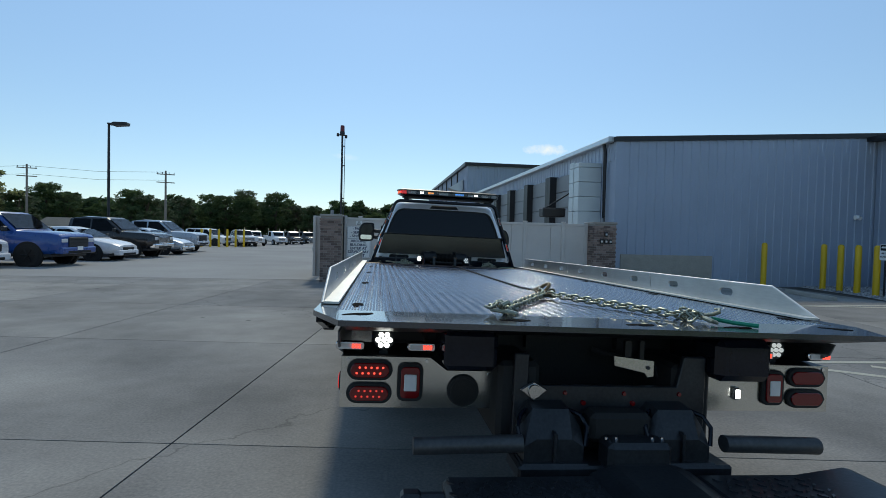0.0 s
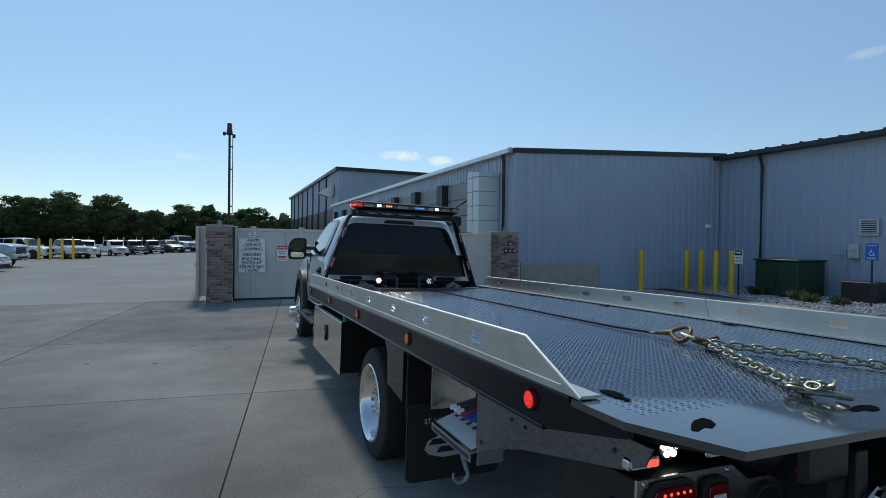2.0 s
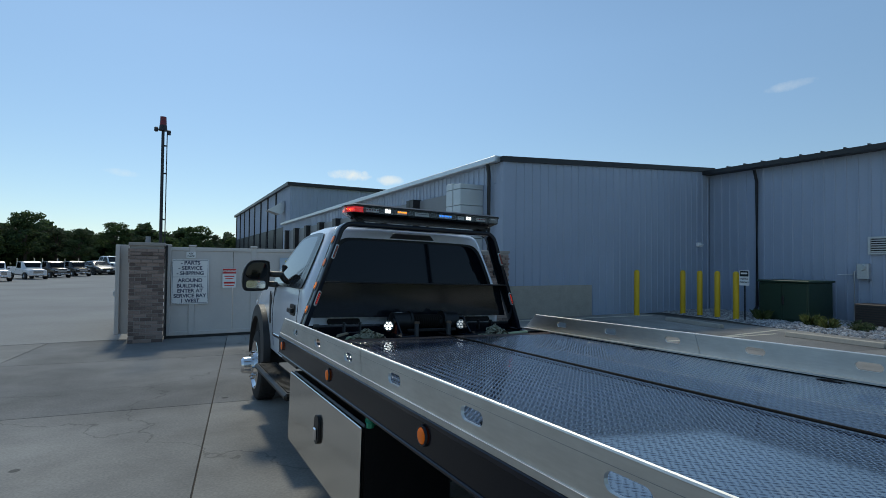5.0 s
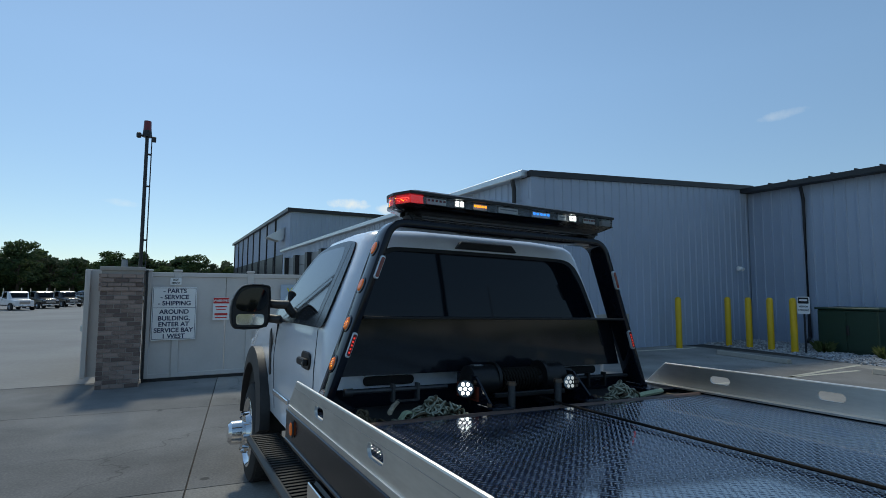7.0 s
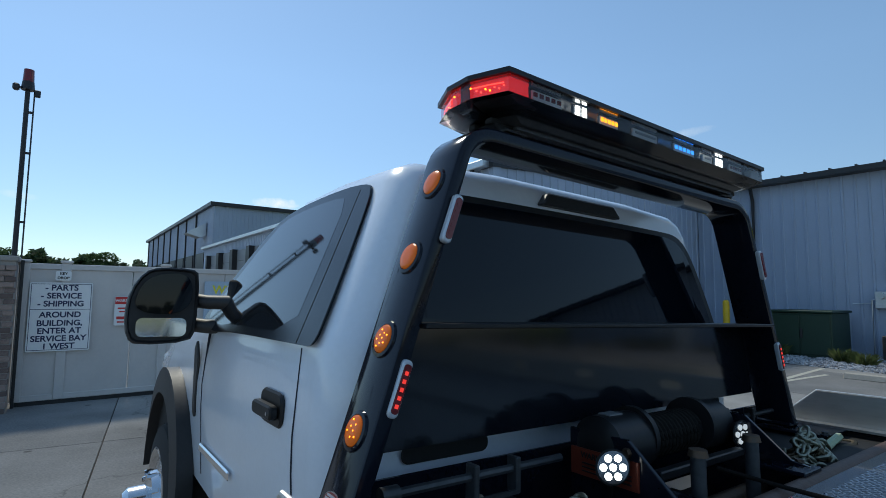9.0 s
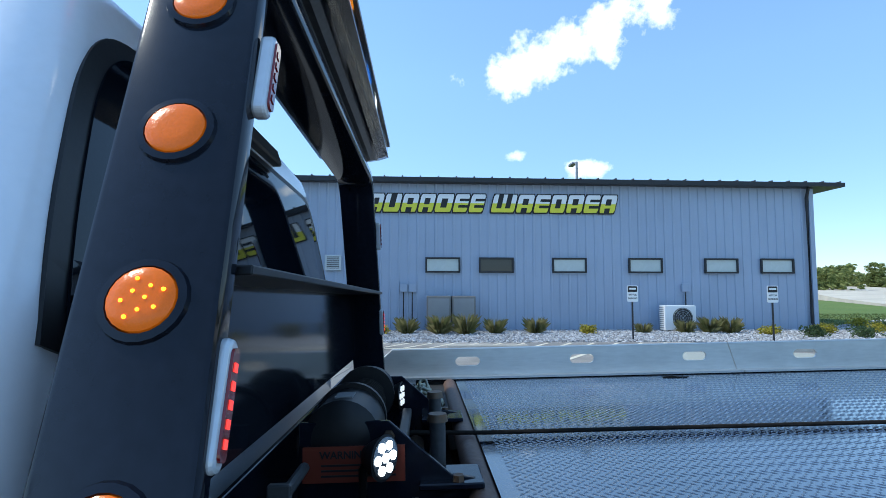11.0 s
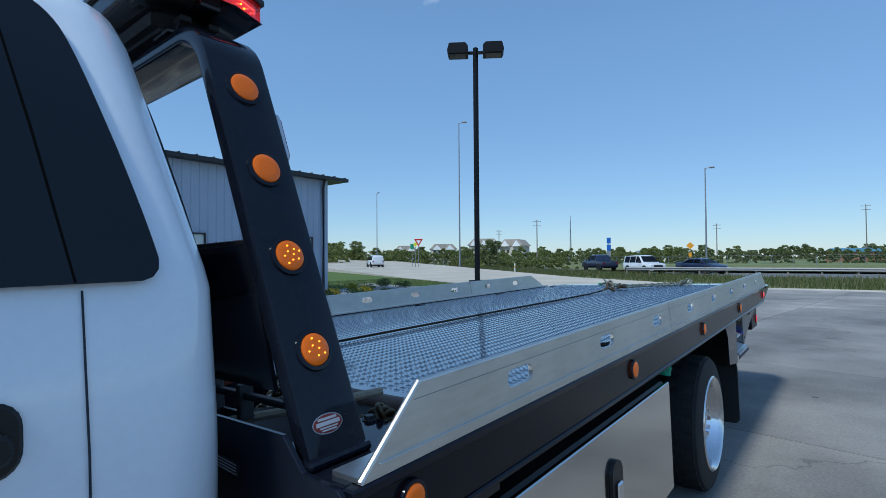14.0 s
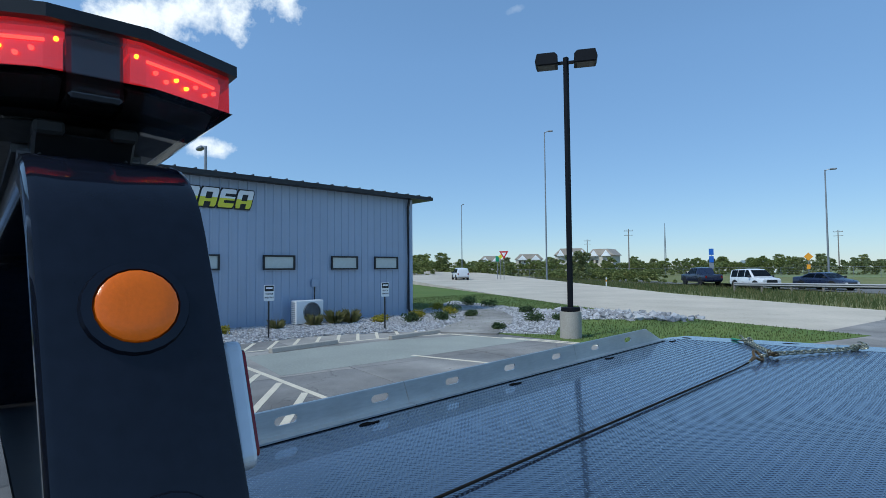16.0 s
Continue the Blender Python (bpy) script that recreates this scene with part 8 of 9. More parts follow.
def street_lamp(x, y, h, yaw, z=0.0):
    l = thing("street_lamp", "tall grey steel street lamp with a cobra head", "street lamp", "street lamps", pose(x, y, z, 0, 0, yaw))
    bm = B(); cyl(bm, (0, 0, 0), (0, 0, h), 0.13, 0.07, 8); part("shaft", bm, M["steel_grey"], l, smooth=True)
    bm = B(); tube(bm, [(0, 0, h - 0.1), (0.4, 0, h + 0.05), (0.7, 0, h + 0.05)], 0.05, 6); part("arm", bm, M["steel_grey"], l)
    bm = B(); box(bm, 0.5, 1.2, -0.16, 0.16, h - 0.06, h + 0.14, 0.06); part("lamp_head", bm, M["steel_grey"], l)
street_lamp(43.0, -54.4, 21.6, 200); street_lamp(13.7, -72.5, 14.0, 200); street_lamp(84.2, -78, 17, 160); street_lamp(27.3, -3.0, 8.6, 0)
def utility_pole(x, y, h, yaw):
    p = thing("utility_pole", "weathered wooden utility pole with crossarms", "utility pole", "utility poles", pose(x, y, 0, 0, 0, yaw))
    bm = B(); cyl(bm, (0, 0, 0), (0, 0, h), 0.17, 0.11, 8); part("shaft", bm, M["wood_pole"], p)
    for z in (h - 0.5, h - 1.6):
        bm = B(); box(bm, -1.1, 1.1, -0.06, 0.06, z - 0.06, z + 0.06); part("crossarm", bm, M["wood_pole"], p)
    for a in (-1.0, -0.4, 0.4, 1.0):
        bm = B(); cyl(bm, (a, 0, h - 0.44), (a, 0, h - 0.22), 0.04, 0.05, 6); part("insulator", bm, M["steel_grey"], p)
    return p
for a in ((-48.5, 74.5, 9.6, 20), (-30.0, 72.6, 9.2, 20), (-66, 76, 9.6, 20), (64, -118, 12, 40), (96, -150, 12, 40), (-6, -190, 17, 0), (-12, -185, 14, 0), (30, -170, 12, 0)):
    utility_pole(*a)
for z in (9.1, 8.0):
    bm = B(); tube(bm, [(-66, 76, z + 0.3), (-57, 75, z - 0.25), (-48.5, 74.5, z + 0.3), (-39, 73.5, z - 0.25), (-30, 72.6, z - 0.1)], 0.018, 4)
    tagged(part("power_line", bm, M["trim_dark"]), "thin dark power line between the poles", "cable")
bm = B()
for k in range(4):
    tube(bm, [(162 + (k % 2) * 1.2, -358 + (k // 2) * 1.2, 0), (162.6, -357.4, 34)], 0.12, 4)
for k in range(14): tube(bm, [(162 + 0.05 * k, -358, 2.2 * k), (163.2 - 0.05 * k, -358, 2.2 * k + 2.2)], 0.08, 4)
tagged(part("radio_mast", bm, M["steel_grey"]), "thin distant lattice radio mast", "mast")

def road_sign(x, y, z, h, yaw, shape, material, label, w=0.9):
    s = thing("road_sign", label, "road sign", m=pose(x, y, z, 0, 0, yaw))
    bm = B(); box(bm, -0.04, 0.04, 0.01, 0.08, 0, h); part("post", bm, M["steel_grey"], s)
    bm = B(); prism(bm, [(p[0] * w, h + p[1] * w) for p in shape], "y", -0.02, 0.008); part("plate", bm, M[material], s)
    return s
TRI, DIA, SQ = [(-.55, .45), (0, -.5), (.55, .45)], [(0, -.6), (.6, 0), (0, .6), (-.6, 0)], [(-.3, -.45), (.3, -.45), (.3, .45), (-.3, .45)]
view = 38
ys = road_sign(47.7, -50.6, -0.1, 4.1, -137, TRI, "sign_red", "red and white yield sign", 1.2)
bm = B(); prism(bm, [(p[0] * 0.6, 4.1 + p[1] * 0.6 + 0.05) for p in TRI], "y", -0.03, -0.02); part("centre", bm, M["sign_white"], ys)
M["sign_amber"] = mat("sign_amber", (0.85, 0.36, 0.02), 0.45, var=0.03, bump=0)
M["sign_green"] = mat("sign_green", (0.02, 0.28, 0.14), 0.45, var=0.03, bump=0)
road_sign(14.6, -67.2, -0.1, 3.2, -170, DIA, "sign_amber", "orange diamond warning sign", 0.8)
road_sign(14.6, -67.15, -0.1, 2.0, -170, SQ, "sign_amber", "small orange plate under the warning sign", 0.6)
road_sign(49.2, -51.6, -0.1, 3.9, -137, DIA, "sign_yellow", "small yellow warning sign", 0.6)
road_sign(50.2, -52.0, -0.1, 3.6, -137, SQ, "sign_green", "small green guide sign", 0.9)
for dz, mt in ((3.9, "sign_blue"), (3.0, "sign_blue"), (2.2, "steel_grey")):
    road_sign(22.7, -59.6, -0.1, dz, -160, SQ, mt, "route marker plate on a roadside post", 0.85)
mk = thing("delineator", "orange and white roadside marker post", "marker post", m=pose(26.5, -42, 0))
bm = B(); cyl(bm, (0, 0, 0), (0, 0, 1.0), 0.06, 0.06, 8); part("stake", bm, M["sign_white"], mk)
bm = B(); cyl(bm, (0, 0, 0.55), (0, 0, 0.75), 0.066, 0.066, 8); part("band", bm, M["sign_amber"], mk)
# guard rail and chain-link fence
gr = thing("guard_rail", "galvanized steel guard rail along the highway", "guard rail")
ga, gb = Vector((-60, -33.0)), Vector((13.5, -39.0))
bm = B()
n = Vector((gb - ga)).normalized(); q = Vector((-n.y, n.x))
loft(bm, [[(p.x + q.x * o, p.y + q.y * o, z) for o, z in ((0, 0.42), (0.06, 0.48), (0, 0.55), (0.06, 0.62), (0, 0.70), (-0.02, 0.70), (-0.02, 0.42))] for p in (ga, gb)])
part("beam", bm, M["steel_grey"], gr)
for i in range(38):
    p = ga.lerp(gb, i / 37)
    bm = B(); box(bm, p.x - 0.06, p.x + 0.06, p.y - 0.14, p.y - 0.03, -0.1, 0.7); part("post", bm, M["wood_pole"], gr)
fe = thing("chain_link_fence", "long chain-link fence beyond the highway", "fence")
pts = [Vector(p) for p in ((-110, -118), (10, -112), (48, -112), (70, -98), (130, -100))]
for a, b in zip(pts[:-1], pts[1:]):
    k = int((b - a).length / 3.5)
    for i in range(k):
        p = a.lerp(b, i / k)
        bm = B(); cyl(bm, (p.x, p.y, -0.1), (p.x, p.y, 1.9), 0.045, 0.045, 5); part("post", bm, M["steel_grey"], fe)
    for z in (0.15, 0.5, 0.85, 1.2, 1.55, 1.88):
        bm = B(); tube(bm, [(a.x, a.y, z), (b.x, b.y, z)], 0.025 if z > 1.8 else 0.009, 4); part("wire", bm, M["steel_grey"], fe)

# ---- far buildings ----
def house(x, y, yaw, w, d, h, n, z=0.0, label="distant beige three-storey apartment block"):
    hs = thing("apartment_block", label, "building", "apartment blocks", pose(x, y, z, 0, 0, yaw))
    bm = B(); box(bm, -w / 2, w / 2, -d / 2, d / 2, -3, h); part("wall", bm, M["beige"], hs)
    bm = B(); prism(bm, [(-w / 2 - 0.8, h), (w / 2 + 0.8, h), (w / 2 - 2.5, h + 3.2), (-w / 2 + 2.5, h + 3.2)], "y", -d / 2 - 0.6, d / 2 + 0.6); part("roof", bm, M["shingle"], hs)
    for k in range(n):
        cx = -w / 2 + w * (k + 0.5) / n
        bm = B(); prism(bm, [(cx - w / n * 0.36, h - 0.3), (cx + w / n * 0.36, h - 0.3), (cx, h + 2.6)], "y", -d / 2 - 1.6, -d / 2 + 3); part("gable", bm, M["sign_white"], hs)
        for f in range(int(h / 2.9)):
            for e in (-0.2, 0.2):
                bm = B(); box(bm, cx + e * w / n - 0.7, cx + e * w / n + 0.7, -d / 2 - 0.06, -d / 2 + 0.01, 0.8 + f * 2.9, 2.4 + f * 2.9); part("window", bm, M["window_dark"], hs)
house(143, -211, -147, 15, 10, 7.6, 3, 1.0)
house(131, -221, -170, 12, 10, 7.2, 2, 1.0)
house(200, -250, -140, 16, 12, 6.0, 2, 2.0)
house(228, -246, -140, 14, 12, 5.5, 2, 2.0)
def far_shed(x, y, yaw, w, d, h, mw, mr, label):
    s = thing("far_building", label, "building", m=pose(x, y, 0, 0, 0, yaw))
    bm = B(); box(bm, -w / 2, w / 2, -d / 2, d / 2, -1, h); part("wall", bm, mw, s)
    bm = B(); prism(bm, [(-w / 2 - .5, h), (w / 2 + .5, h), (w / 2 - 1, h + 1.1), (-w / 2 + 1, h + 1.1)], "y", -d / 2 - .5, d / 2 + .5); part("roof", bm, mr, s)
    for k in range(4):
        bm = B(); box(bm, -w / 2 + w * (k + .3) / 4, -w / 2 + w * (k + .7) / 4, -d / 2 - 0.05, -d / 2 + 0.02, 0.6, h - 0.6); part("window", bm, M["window_dark"], s)
far_shed(57.5, -205, 180, 15, 8, 3.4, M["sign_white"], M["galv"], "small white distant building with grey roof")
far_shed(-3.2, -193, 180, 14, 8, 3.0, mat("far_brick", (0.28, 0.14, 0.09), 0.85), mat("blue_roof", (0.10, 0.28, 0.42), 0.5), "low brick distant building with blue roof")
far_shed(85, -230, 180, 26, 8, 3.0, M["beige"], M["shingle"], "long low distant building")
far_shed(-44.3, 75, 20, 4.6, 4, 1.4, M["vinyl"], M["shingle"], "small beige shed behind the parked cars")

# ---- vehicles ----
KINDS = {
    # stations: x, bottom, half width, belt, half roof width, roof
    "pickup": [(-2.95, .55, .90, 1.05, .88, 1.09), (-2.90, .45, .97, 1.12, .95, 1.16), (-1.10, .42, 1.0, 1.18, .98, 1.21), (-1.05, .42, 1.0, 1.22, .78, 1.84), (-.4, .42, 1.0, 1.22, .79, 1.93), (0.62, .42, 1.0, 1.20, .78, 1.90), (1.42, .42, 1.0, 1.19, .92, 1.25), (2.55, .45, .99, 1.14, .93, 1.21), (2.84, .5, .97, 1.08, .91, 1.15), (2.92, .6, .93, 1.0, .87, 1.07)],
    "suv": [(-2.25, .5, .8, 1.0, .66, 1.50), (-2.15, .36, .90, 1.06, .70, 1.68), (-.2, .33, .93, 1.04, .72, 1.76), (0.40, .33, .93, 1.02, .72, 1.70), (1.15, .33, .93, 1.0, .84, 1.05), (2.0, .36, .88, .92, .78, .98), (2.22, .42, .78, .85, .70, .9)],
    "sedan": [(-2.4, .45, .75, .88, .70, .92), (-2.3, .34, .88, .98, .80, 1.04), (-1.6, .30, .91, .98, .72, 1.10), (-.9, .28, .92, .96, .62, 1.38), (0.1, .28, .92, .94, .62, 1.43), (0.45, .28, .92, .93, .63, 1.36), (1.25, .28, .91, .90, .80, .94), (2.1, .32, .86, .74, .74, .80), (2.4, .38, .72, .62, .62, .66)],
    "heavy": [(-3.3, .9, 1.1, 1.15, 1.1, 1.2), (-.6, .8, 1.15, 1.25, 1.1, 1.3), (-.55, .7, 1.15, 1.7, 1.0, 2.7), (0.9, .7, 1.15, 1.7, 1.0, 2.75), (1.15, .7, 1.1, 1.65, .95, 2.6), (1.5, .7, 1.05, 1.6, .8, 1.75), (2.9, .6, .95, 1.4, .7, 1.55), (3.0, .65, .9, 1.35, .68, 1.48)],
}
GLASS = {  # side glass as x0, x1 at the belt, x0, x1 at the roof; then windscreen and rear stations
    "pickup": [((-.92, -.08), (-.88, -.10)), ((-.01, 1.25), (-.01, 0.58))],
    "suv": [((-1.95, -1.1), (-1.9, -1.05)), ((-1.02, -.1), (-.98, -.08)), ((-.02, 0.98), (0.0, 0.36))],
    "sedan": [((-1.45, -.25), (-.82, -.22)), ((-.17, 1.05), (-.14, 0.36))],
    "heavy": [((-.3, 0.95), (-.2, 0.8))],
}
WS = {"pickup": (5, 6), "suv": (3, 4), "sedan": (5, 6), "heavy": (4, 5)}
AXLES = {"pickup": (-1.85, 1.85, 0.40), "suv": (-1.35, 1.40, 0.36), "sedan": (-1.40, 1.42, 0.335), "heavy": (-1.9, 2.1, 0.5)}
def vehicle(name, kind, paint, label, m, chrome=True, tall=1.0):
    st = KINDS[kind]
    v = thing(name, label, {"pickup": "pickup truck", "suv": "car", "sedan": "car", "heavy": "truck"}[kind], m=m)
    bm = B()
    def ring(s):
        x, zb, hw, zl, hr, zr = s
        half = [(hw * .92, zb), (hw, zb + .12), (hw * 1.01, (zb + zl) / 2), (hw * .99, zl - .05), (hw * .965, zl), (hr + .02, zr - .07 if zr - zl > .2 else (zl + zr) / 2), (hr - .03, zr - .015), (hr * .6, zr + .012)]
        return [(x, y, z * tall) for y, z in half] + [(x, -y, z * tall) for y, z in half[::-1]]
    loft(bm, [ring(s) for s in st])
    for e in bm.edges:
        if len(e.link_faces) == 2 and e.calc_face_angle(0) > 0.42:
            e.smooth = False
    bmesh.ops.bevel(bm, geom=[e for e in bm.edges if not e.smooth], offset=0.045, segments=3, affect="EDGES", profile=0.5, clamp_overlap=True)
    for e in bm.edges:
        e.smooth = True
    part("body", bm, paint, v, smooth=True)
    def at(x):
        for a, b in zip(st[:-1], st[1:]):
            if a[0] <= x <= b[0]:
                t = (x - a[0]) / (b[0] - a[0]); return [p + (q - p) * t for p, q in zip(a, b)]
        return list(st[-1])
    big = max(s[5] for s in st)
    for (b0, b1), (r0, r1) in GLASS[kind]:
        for sg in (-1, 1):
            bm = B()
            pts = []
            for x, top in ((b0, 0), (b1, 0), (r1, 1), (r0, 1)):
                s = at(x)
                hw, zl, hr, zr = st[3][2] * .965 if kind != "suv" else .93 * .965, st[3][3], st[3][4], big
                z = zl + .03 if not top else zr - .11
                y = hw + (hr + .02 - hw) * (z - zl) / (zr - .07 - zl)
                pts.append((x, sg * (y + .012), z * tall))
            vs = [bm.verts.new(p) for p in pts]; bm.faces.new(vs)
            bmesh.ops.solidify(bm, geom=bm.faces, thickness=0.012)
            part("side_window", bm, M["glass_rear"], v)
    a, b = st[WS[kind][0]], st[WS[kind][1]]
    bm = B()
    t = 0.12; u = 0.92
    lo = [p + (q - p) * u for p, q in zip(a, b)]; hi = [p + (q - p) * t for p, q in zip(a, b)]
    vs = [bm.verts.new(p) for p in ((hi[0] + .02, -hi[4] + .06, (hi[5] + .03) * tall), (hi[0] + .02, hi[4] - .06, (hi[5] + .03) * tall), (lo[0] + .02, lo[4] - .06, (lo[5] + .035) * tall), (lo[0] + .02, -lo[4] + .06, (lo[5] + .035) * tall))]
    bm.faces.new(vs); bmesh.ops.solidify(bm, geom=bm.faces, thickness=0.012)
    part("windshield", bm, M["glass_dark"], v)
    f = st[-1]
    xf, zf, hf = f[0], f[3] * tall, f[2]
    gh = .40 if kind in ("pickup", "heavy") else .26
    gz = zf + (.05 if kind == "pickup" else -.02)
    bm = B(); prism(bm, oval(0, gz - gh / 2, hf * 1.16, gh, .05, 3), "x", xf - .06, xf + .035, .01); g = part("grille", bm, M["trim_black"] if not chrome else M["chrome_dull"], v)
    for k in range(3):
        bm = B(); box(bm, xf + .034, xf + .046, -hf * .5, hf * .5, gz - gh * (.2 + .3 * k) - .02, gz - gh * (.2 + .3 * k) + .02, .004); part("grille_bar", bm, M["chrome"] if chrome else M["black_satin"], g)
    zb = f[1] * tall
    bm = B(); box(bm, xf - .22, xf + .07, -hf * 1.03, hf * 1.03, zb - .14, zb + .10, .05, 2); bp = part("front_bumper", bm, M["chrome"] if chrome else paint, v)
    bm = B(); box(bm, xf - .2, xf + .075, -hf * .7, hf * .7, zb - .13, zb - .02, .02); part("air_intake", bm, M["black_matt"], bp)
    bm = B(); box(bm, xf + .07, xf + .085, -.15, .15, zb - .02, zb + .12); part("blank_plate", bm, M["sign_white"], bp)
    bm = B(); box(bm, st[0][0] + .3, xf - .3, -st[3][2] * .97, st[3][2] * .97, st[3][1] * tall - .08, st[3][1] * tall + .03, .02); part("sill", bm, M["trim_black"], v)
    for sg in (-1, 1):
        bm = B(); box(bm, xf - .28, xf + .015, sg * hf * .58, sg * hf * 1.0, zf - .17, zf + .03, .05); part("headlight", bm, M["clear_lens"], v)
        bm = B(); box(bm, st[0][0] - .01, st[0][0] + .12, sg * st[0][2] * .8, sg * st[0][2] * 1.02, st[0][3] * tall - .3, st[0][3] * tall - .02, .02); part("tail_light", bm, M["red_lens"], v)
        bm = B(); mx = {"pickup": 1.15, "suv": .85, "sedan": .9, "heavy": 1.2}[kind]; box(bm, mx - .06, mx + .06, sg * (st[3][2] + .02), sg * (st[3][2] + .22), st[3][3] * tall, st[3][3] * tall + .18, .03); part("mirror", bm, M["trim_black"], v)
    r, (xa, xb) = AXLES[kind][2], AXLES[kind][:2]
    hw = st[3][2]
    for xw in (xa, xb):
        for sg in (-1, 1):
            w = new("wheel"); w.parent = v
            bm = B(); cyl(bm, (xw, sg * (hw - .10), r), (xw, sg * (hw + .012), r), r * 1.22, r * 1.22, 24); part("wheel_arch", bm, M["black_matt"], w)
            bm = B()
            loft(bm, [[(xw + q * math.cos(2 * math.pi * k / 28), sg * (hw + .02 + d), r + q * math.sin(2 * math.pi * k / 28)) for k in range(28)] for q, d in ((r * .66, -.22), (r * .97, -.22), (r, -.18), (r, -.03), (r * .95, 0), (r * .66, .0))], caps=False); part("tyre", bm, M["rubber"], w, smooth=True)
            bm = B(); cyl(bm, (xw, sg * (hw - .06), r), (xw, sg * (hw + .004), r), r * .67, r * .64, 24)
            part("rim", bm, M["steel_grey"] if chrome else M["trim_black"], w)
            bm = B()
            for k in range(6):
                a = k * math.pi / 3; tube(bm, [(xw, sg * (hw + .012), r), (xw + r * .6 * math.cos(a), sg * (hw + .010), r + r * .6 * math.sin(a))], r * .07, 5)
            part("spoke", bm, M["rim"] if chrome else M["black_satin"], w)
    if kind == "heavy":
        for sg in (-1, 1):
            bm = B(); cyl(bm, (-.75, sg * .9, .8), (-.75, sg * .9, 3.3), .07, .07, 10); part("exhaust_stack", bm, M["chrome"], v)
        bm = B(); box(bm, -3.3, -.9, -1.1, 1.1, 1.2, 1.9, .05); part("wrecker_body", bm, paint, v)
    return v
def paint(name, c, metal=0.0):
    return mat(name, c, 0.28, metal, var=0.04, bump=0, coat=0.6)
P_BLUE, P_WHITE, P_BLACK, P_SILVER, P_NAVY, P_RED = paint("paint_blue", (0.012, 0.065, 0.27)), paint("paint_white", (0.75, 0.76, 0.78)), paint("paint_black", (0.010, 0.009, 0.010)), paint("paint_silver", (0.42, 0.46, 0.52), 0.3), paint("paint_navy", (0.012, 0.018, 0.05)), paint("paint_red", (0.35, 0.02, 0.02))
vehicle("parked_pickup", "pickup", P_BLUE, "bright blue pickup truck parked in the lot", pose(-14.9, 18.8, 0, 0, 0, -4), False)
vehicle("parked_suv", "suv", P_WHITE, "white car with black grille parked in the lot", pose(-15.5, 16.3, 0, 0, 0, -4), False)
vehicle("parked_sedan", "sedan", P_WHITE, "white sedan parked between two pickups", pose(-14.3, 22.4, 0, 0, 0, -4), False)
vehicle("parked_pickup", "pickup", P_BLACK, "black pickup truck with chrome front parked in the lot", pose(-14.5, 25.4, 0, 0, 0, -4), True)
vehicle("parked_sedan", "sedan", P_SILVER, "silver car parked beyond the black pickup", pose(-14.0, 28.7, 0, 0, 0, -4), True)
vehicle("parked_pickup", "pickup", P_SILVER, "pale silver pickup truck parked in the lot", pose(-15.0, 32.6, 0, 0, 0, -4), False)
random.seed(9)
vehicle("parked_pickup", "pickup", P_WHITE, "white pickup parked behind the far bollards", pose(-13.3, 46.4, 0, 0, 0, -60), True).scale = (0.8, 0.8, 0.75)
vehicle("parked_suv", "suv", P_WHITE, "white car parked behind the far bollards", pose(-15.8, 45.4, 0, 0, 0, -20), False).scale = (0.85, 0.85, 0.85)
far = [(-12.9, 48.6, P_WHITE, "heavy", -60), (-11.6, 52.9, P_WHITE, "heavy", -60), (-10.6, 56.4, P_BLACK, "heavy", -60), (-9.6, 60.4, P_BLACK, "heavy", -60), (-6.2, 71, P_RED, "heavy", -64), (-5.0, 75, P_WHITE, "heavy", -66)]
for x, y, p, k, a in far:
    v = vehicle("wrecker_truck", k, p, {P_WHITE: "white heavy wrecker truck", P_BLACK: "black heavy wrecker truck", P_RED: "red heavy wrecker truck"}[p] + " parked at the back of the lot", pose(x, y, 0, 0, 0, a), True)
    v.scale = (0.62, 0.62, 0.50)
vehicle("parked_sedan", "sedan", P_BLACK, "black car parked past the wrecker trucks", pose(-8.3, 65.5, 0, 0, 0, -62), False)
vehicle("parked_pickup", "pickup", P_WHITE, "white pickup parked past the wrecker trucks", pose(-7.2, 68, 0, 0, 0, -62), True)
for i in range(5):
    copy_thing(bollard_a, pose(-15.3 + i * 0.6, 42.0 + 0.24 * i, 0))
copy_thing(bollard_a, pose(-12.35, 43.4, 0))
vehicle("suv_on_road", "suv", P_WHITE, "white compact SUV on the highway", pose(13.5, -44.0, 0, 0, 0, 140), False)
vehicle("pickup_on_road", "pickup", P_NAVY, "dark pickup truck on the highway", pose(22.0, -54.5, 0, 0, 0, -44), False)
vehicle("suv_on_road", "suv", P_WHITE, "white SUV waiting on the side road", pose(53.7, -47.6, 0.4315, 0, 0, -33), False)
vehicle("sedan_on_road", "sedan", P_BLACK, "black sedan on the side road", pose(59.5, -53.2, 0.545, 0, 0, 147), False)
vehicle("sedan_on_road", "sedan", P_NAVY, "dark blue sedan on the highway", pose(9.0, -46.5, 0, 0, 0, 148), False)

# ---- painted lines ----
def line(x0, y0, x1, y1, w=0.10):
    d = Vector((x1 - x0, y1 - y0)); n = Vector((-d.y, d.x)).normalized() * w / 2
    bm = B(); prism(bm, [(x0 + n.x, y0 + n.y), (x1 + n.x, y1 + n.y), (x1 - n.x, y1 - n.y), (x0 - n.x, y0 - n.y)], "z", 0.0005, 0.0045)
    ob = part("painted_line", bm, M["stripe"])
    return tagged(ob, "worn cream painted parking line on concrete", "line", "parking lines", kind="structure")
line(10.9, 7.8, 10.75, 1.9); line(10.75, 1.9, 10.42, -2.2); line(10.42, -2.2, 9.75, -4.3); line(9.75, -4.3, 5.2, -5.3)
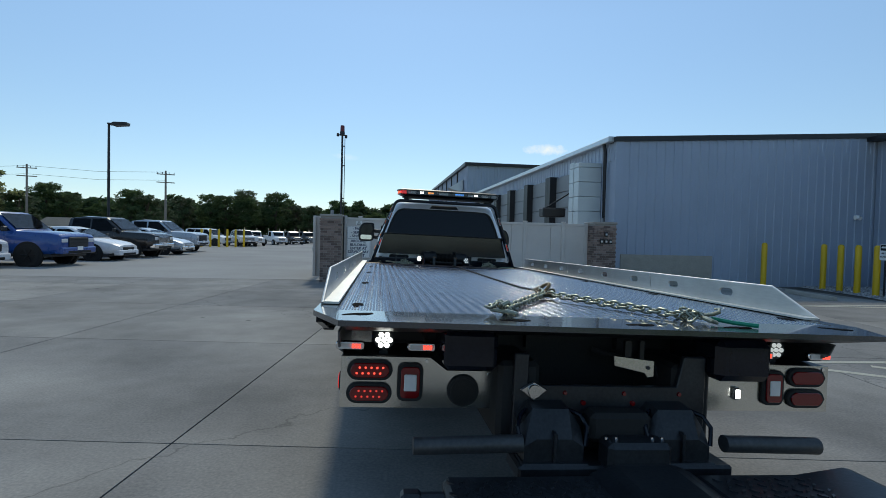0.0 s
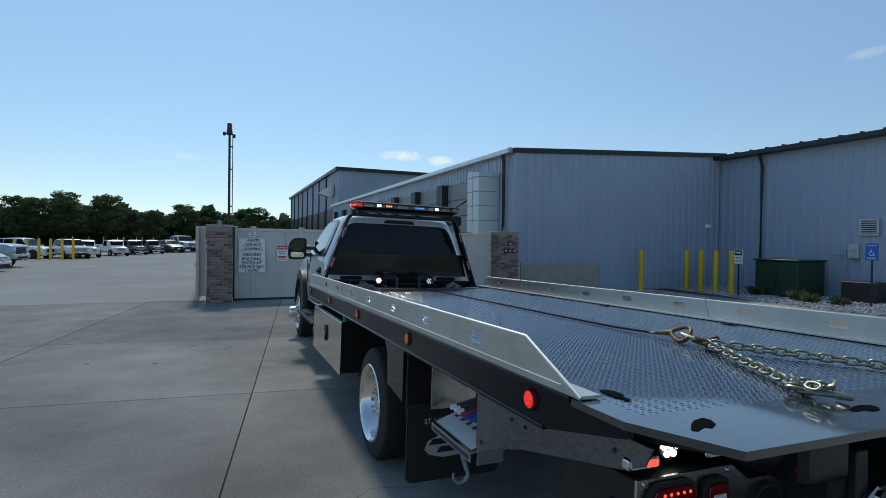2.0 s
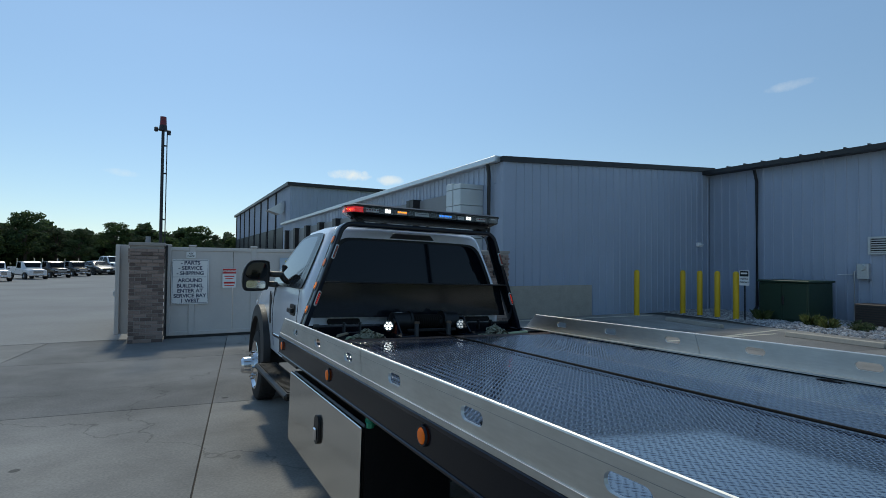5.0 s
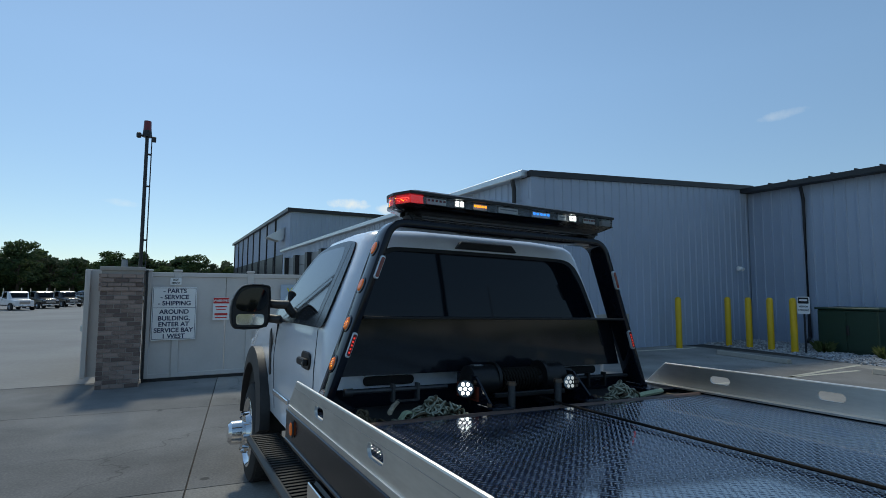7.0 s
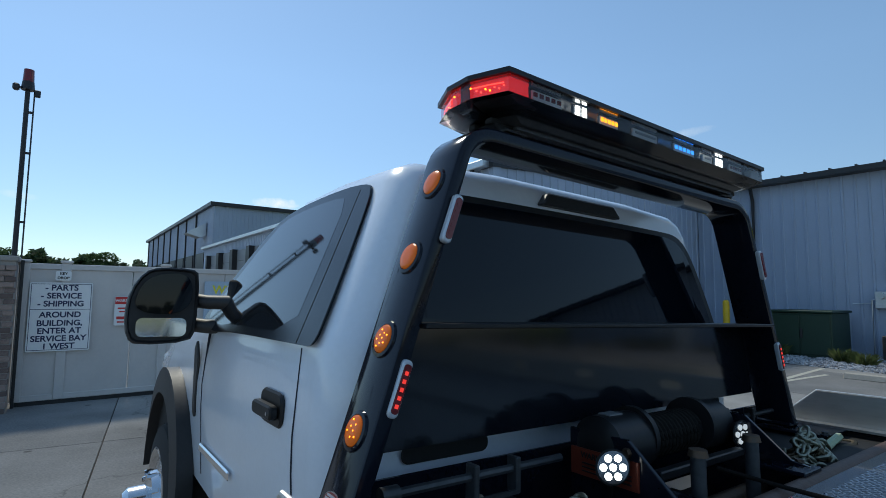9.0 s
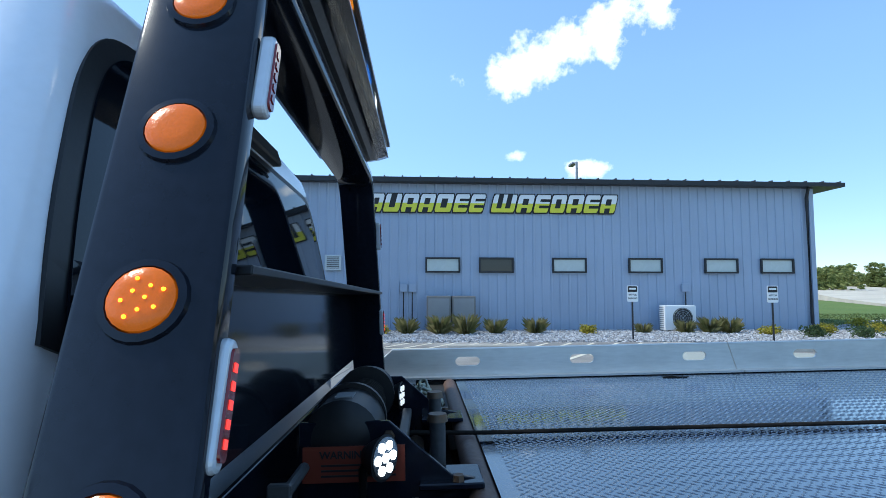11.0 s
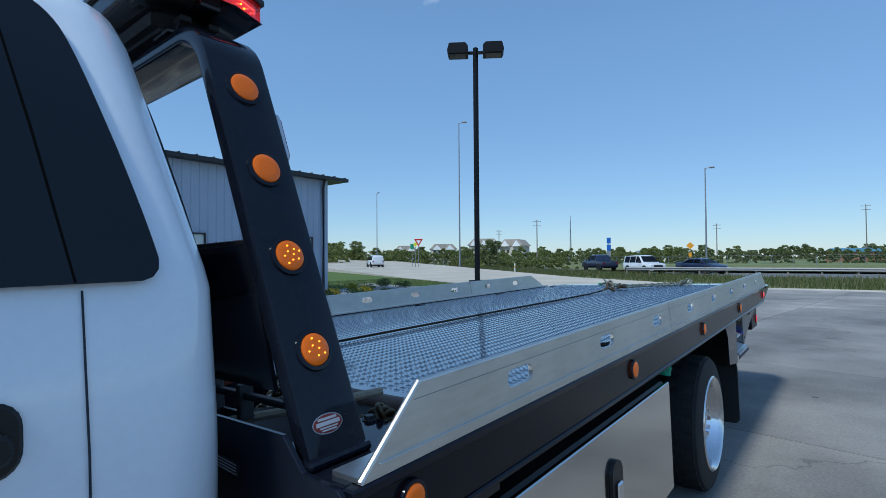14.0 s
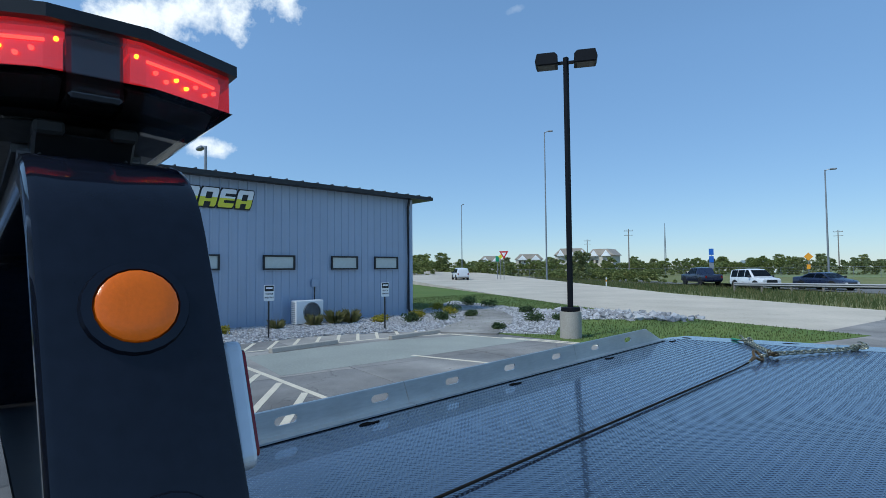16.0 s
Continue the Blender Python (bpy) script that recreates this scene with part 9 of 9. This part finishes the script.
for i in range(20):
    y = 7.4 - i * 0.605
    x = 10.9 - max(0.0, 2.0 - y) * 0.085 - max(0.0, -2.2 - y) * 0.22
    far_x = 12.1 - max(0.0, -1.0 - y) * 0.27
    line(x, y, x + max(0.5, (far_x - x) * 0.92), y - max(0.36, (far_x - x) * 0.6), 0.09)
line(10.3, 2.02, 5.3, 2.2); line(10.3, 2.02, 10.75, 1.9)
for i in range(6):
    x = 10.8 - 0.955 * i
    line(x, 2.1 + i * 0.03, x - 2.0, 3.55 + i * 0.03, 0.11)
line(8.9, 3.72, 2.9, 3.95)
line(7.59, -1.13, 5.4, -1.72); line(8.13, -4.81, 6.0, -5.36)
line(5.3, 9.4, 11.0, 8.9); line(5.4, 13.75, 11.9, 13.27)
line(8.6, 9.1, 12.0, 9.3)
sheet("concrete_patch", [(10.0, 1.6), (7.5, 1.95), (7.19, -5.15), (9.15, -4.4), (9.9, -2.4), (10.1, 0.2)], 0.0025, M["patch"], "pale greenish newer concrete patch in the parking bays", "pavement", thick=0.006)

# ---- concrete slabs ----
def clip(poly, a, b, c):
    """Part of a polygon where a x + b y <= c."""
    out = []
    for i in range(len(poly)):
        p, q = poly[i - 1], poly[i]
        dp, dq = a * p[0] + b * p[1] - c, a * q[0] + b * q[1] - c
        if (dp <= 0) != (dq <= 0):
            t = dp / (dp - dq)
            out.append((p[0] + (q[0] - p[0]) * t, p[1] + (q[1] - p[1]) * t))
        if dq <= 0:
            out.append(q)
    return out
ROT = radians(-7.2)
ca_, sa_ = math.cos(ROT), math.sin(ROT)
S, G = 3.22, 0.007
EDGE = [(0, 1, 14.17), (0, -1, 20.9), (-1, 0, 44), (1, 0, 12.18)]
made = 0
for i in range(-13, 6):
    for j in range(-8, 4):
        u0, v0 = i * S, j * S
        cell = [(u0 + G, v0 + G), (u0 + S - G, v0 + G), (u0 + S - G, v0 + S - G), (u0 + G, v0 + S - G)]
        poly = [(-1.98 + u * ca_ - v * sa_, 5.02 + u * sa_ + v * ca_) for u, v in cell]
        for e in EDGE:
            poly = clip(poly, *e) if poly else poly
        # the lawn and drive corner
        cx = sum(p[0] for p in poly) / max(1, len(poly)); cy = sum(p[1] for p in poly) / max(1, len(poly))
        if poly and cx > 2.0 and cy < -3.5:
            poly = clip(poly, 0, -1, 5.36)
        if poly and cy < -9 and cx > -2:
            poly = clip(poly, 1, 0.155, 1.1)
        if poly and cx > 9 and cy < 0:
            poly = clip(poly, 1, -0.55, 13.1)
        if len(poly) < 3:
            continue
        area = abs(sum(poly[k - 1][0] * poly[k][1] - poly[k][0] * poly[k - 1][1] for k in range(len(poly)))) / 2
        if area < 0.02:
            continue
        bm = B()
        top = [bm.verts.new((x, y, 0.0)) for x, y in poly]
        bot = [bm.verts.new((x, y, -0.03)) for x, y in poly]
        f = bm.faces.new(top)
        for k in range(len(poly)):
            bm.faces.new((top[k - 1], bot[k - 1], bot[k], top[k]))
        bmesh.ops.recalc_face_normals(bm, faces=bm.faces)
        part("slab", bm, M["concrete"], yard)
        made += 1
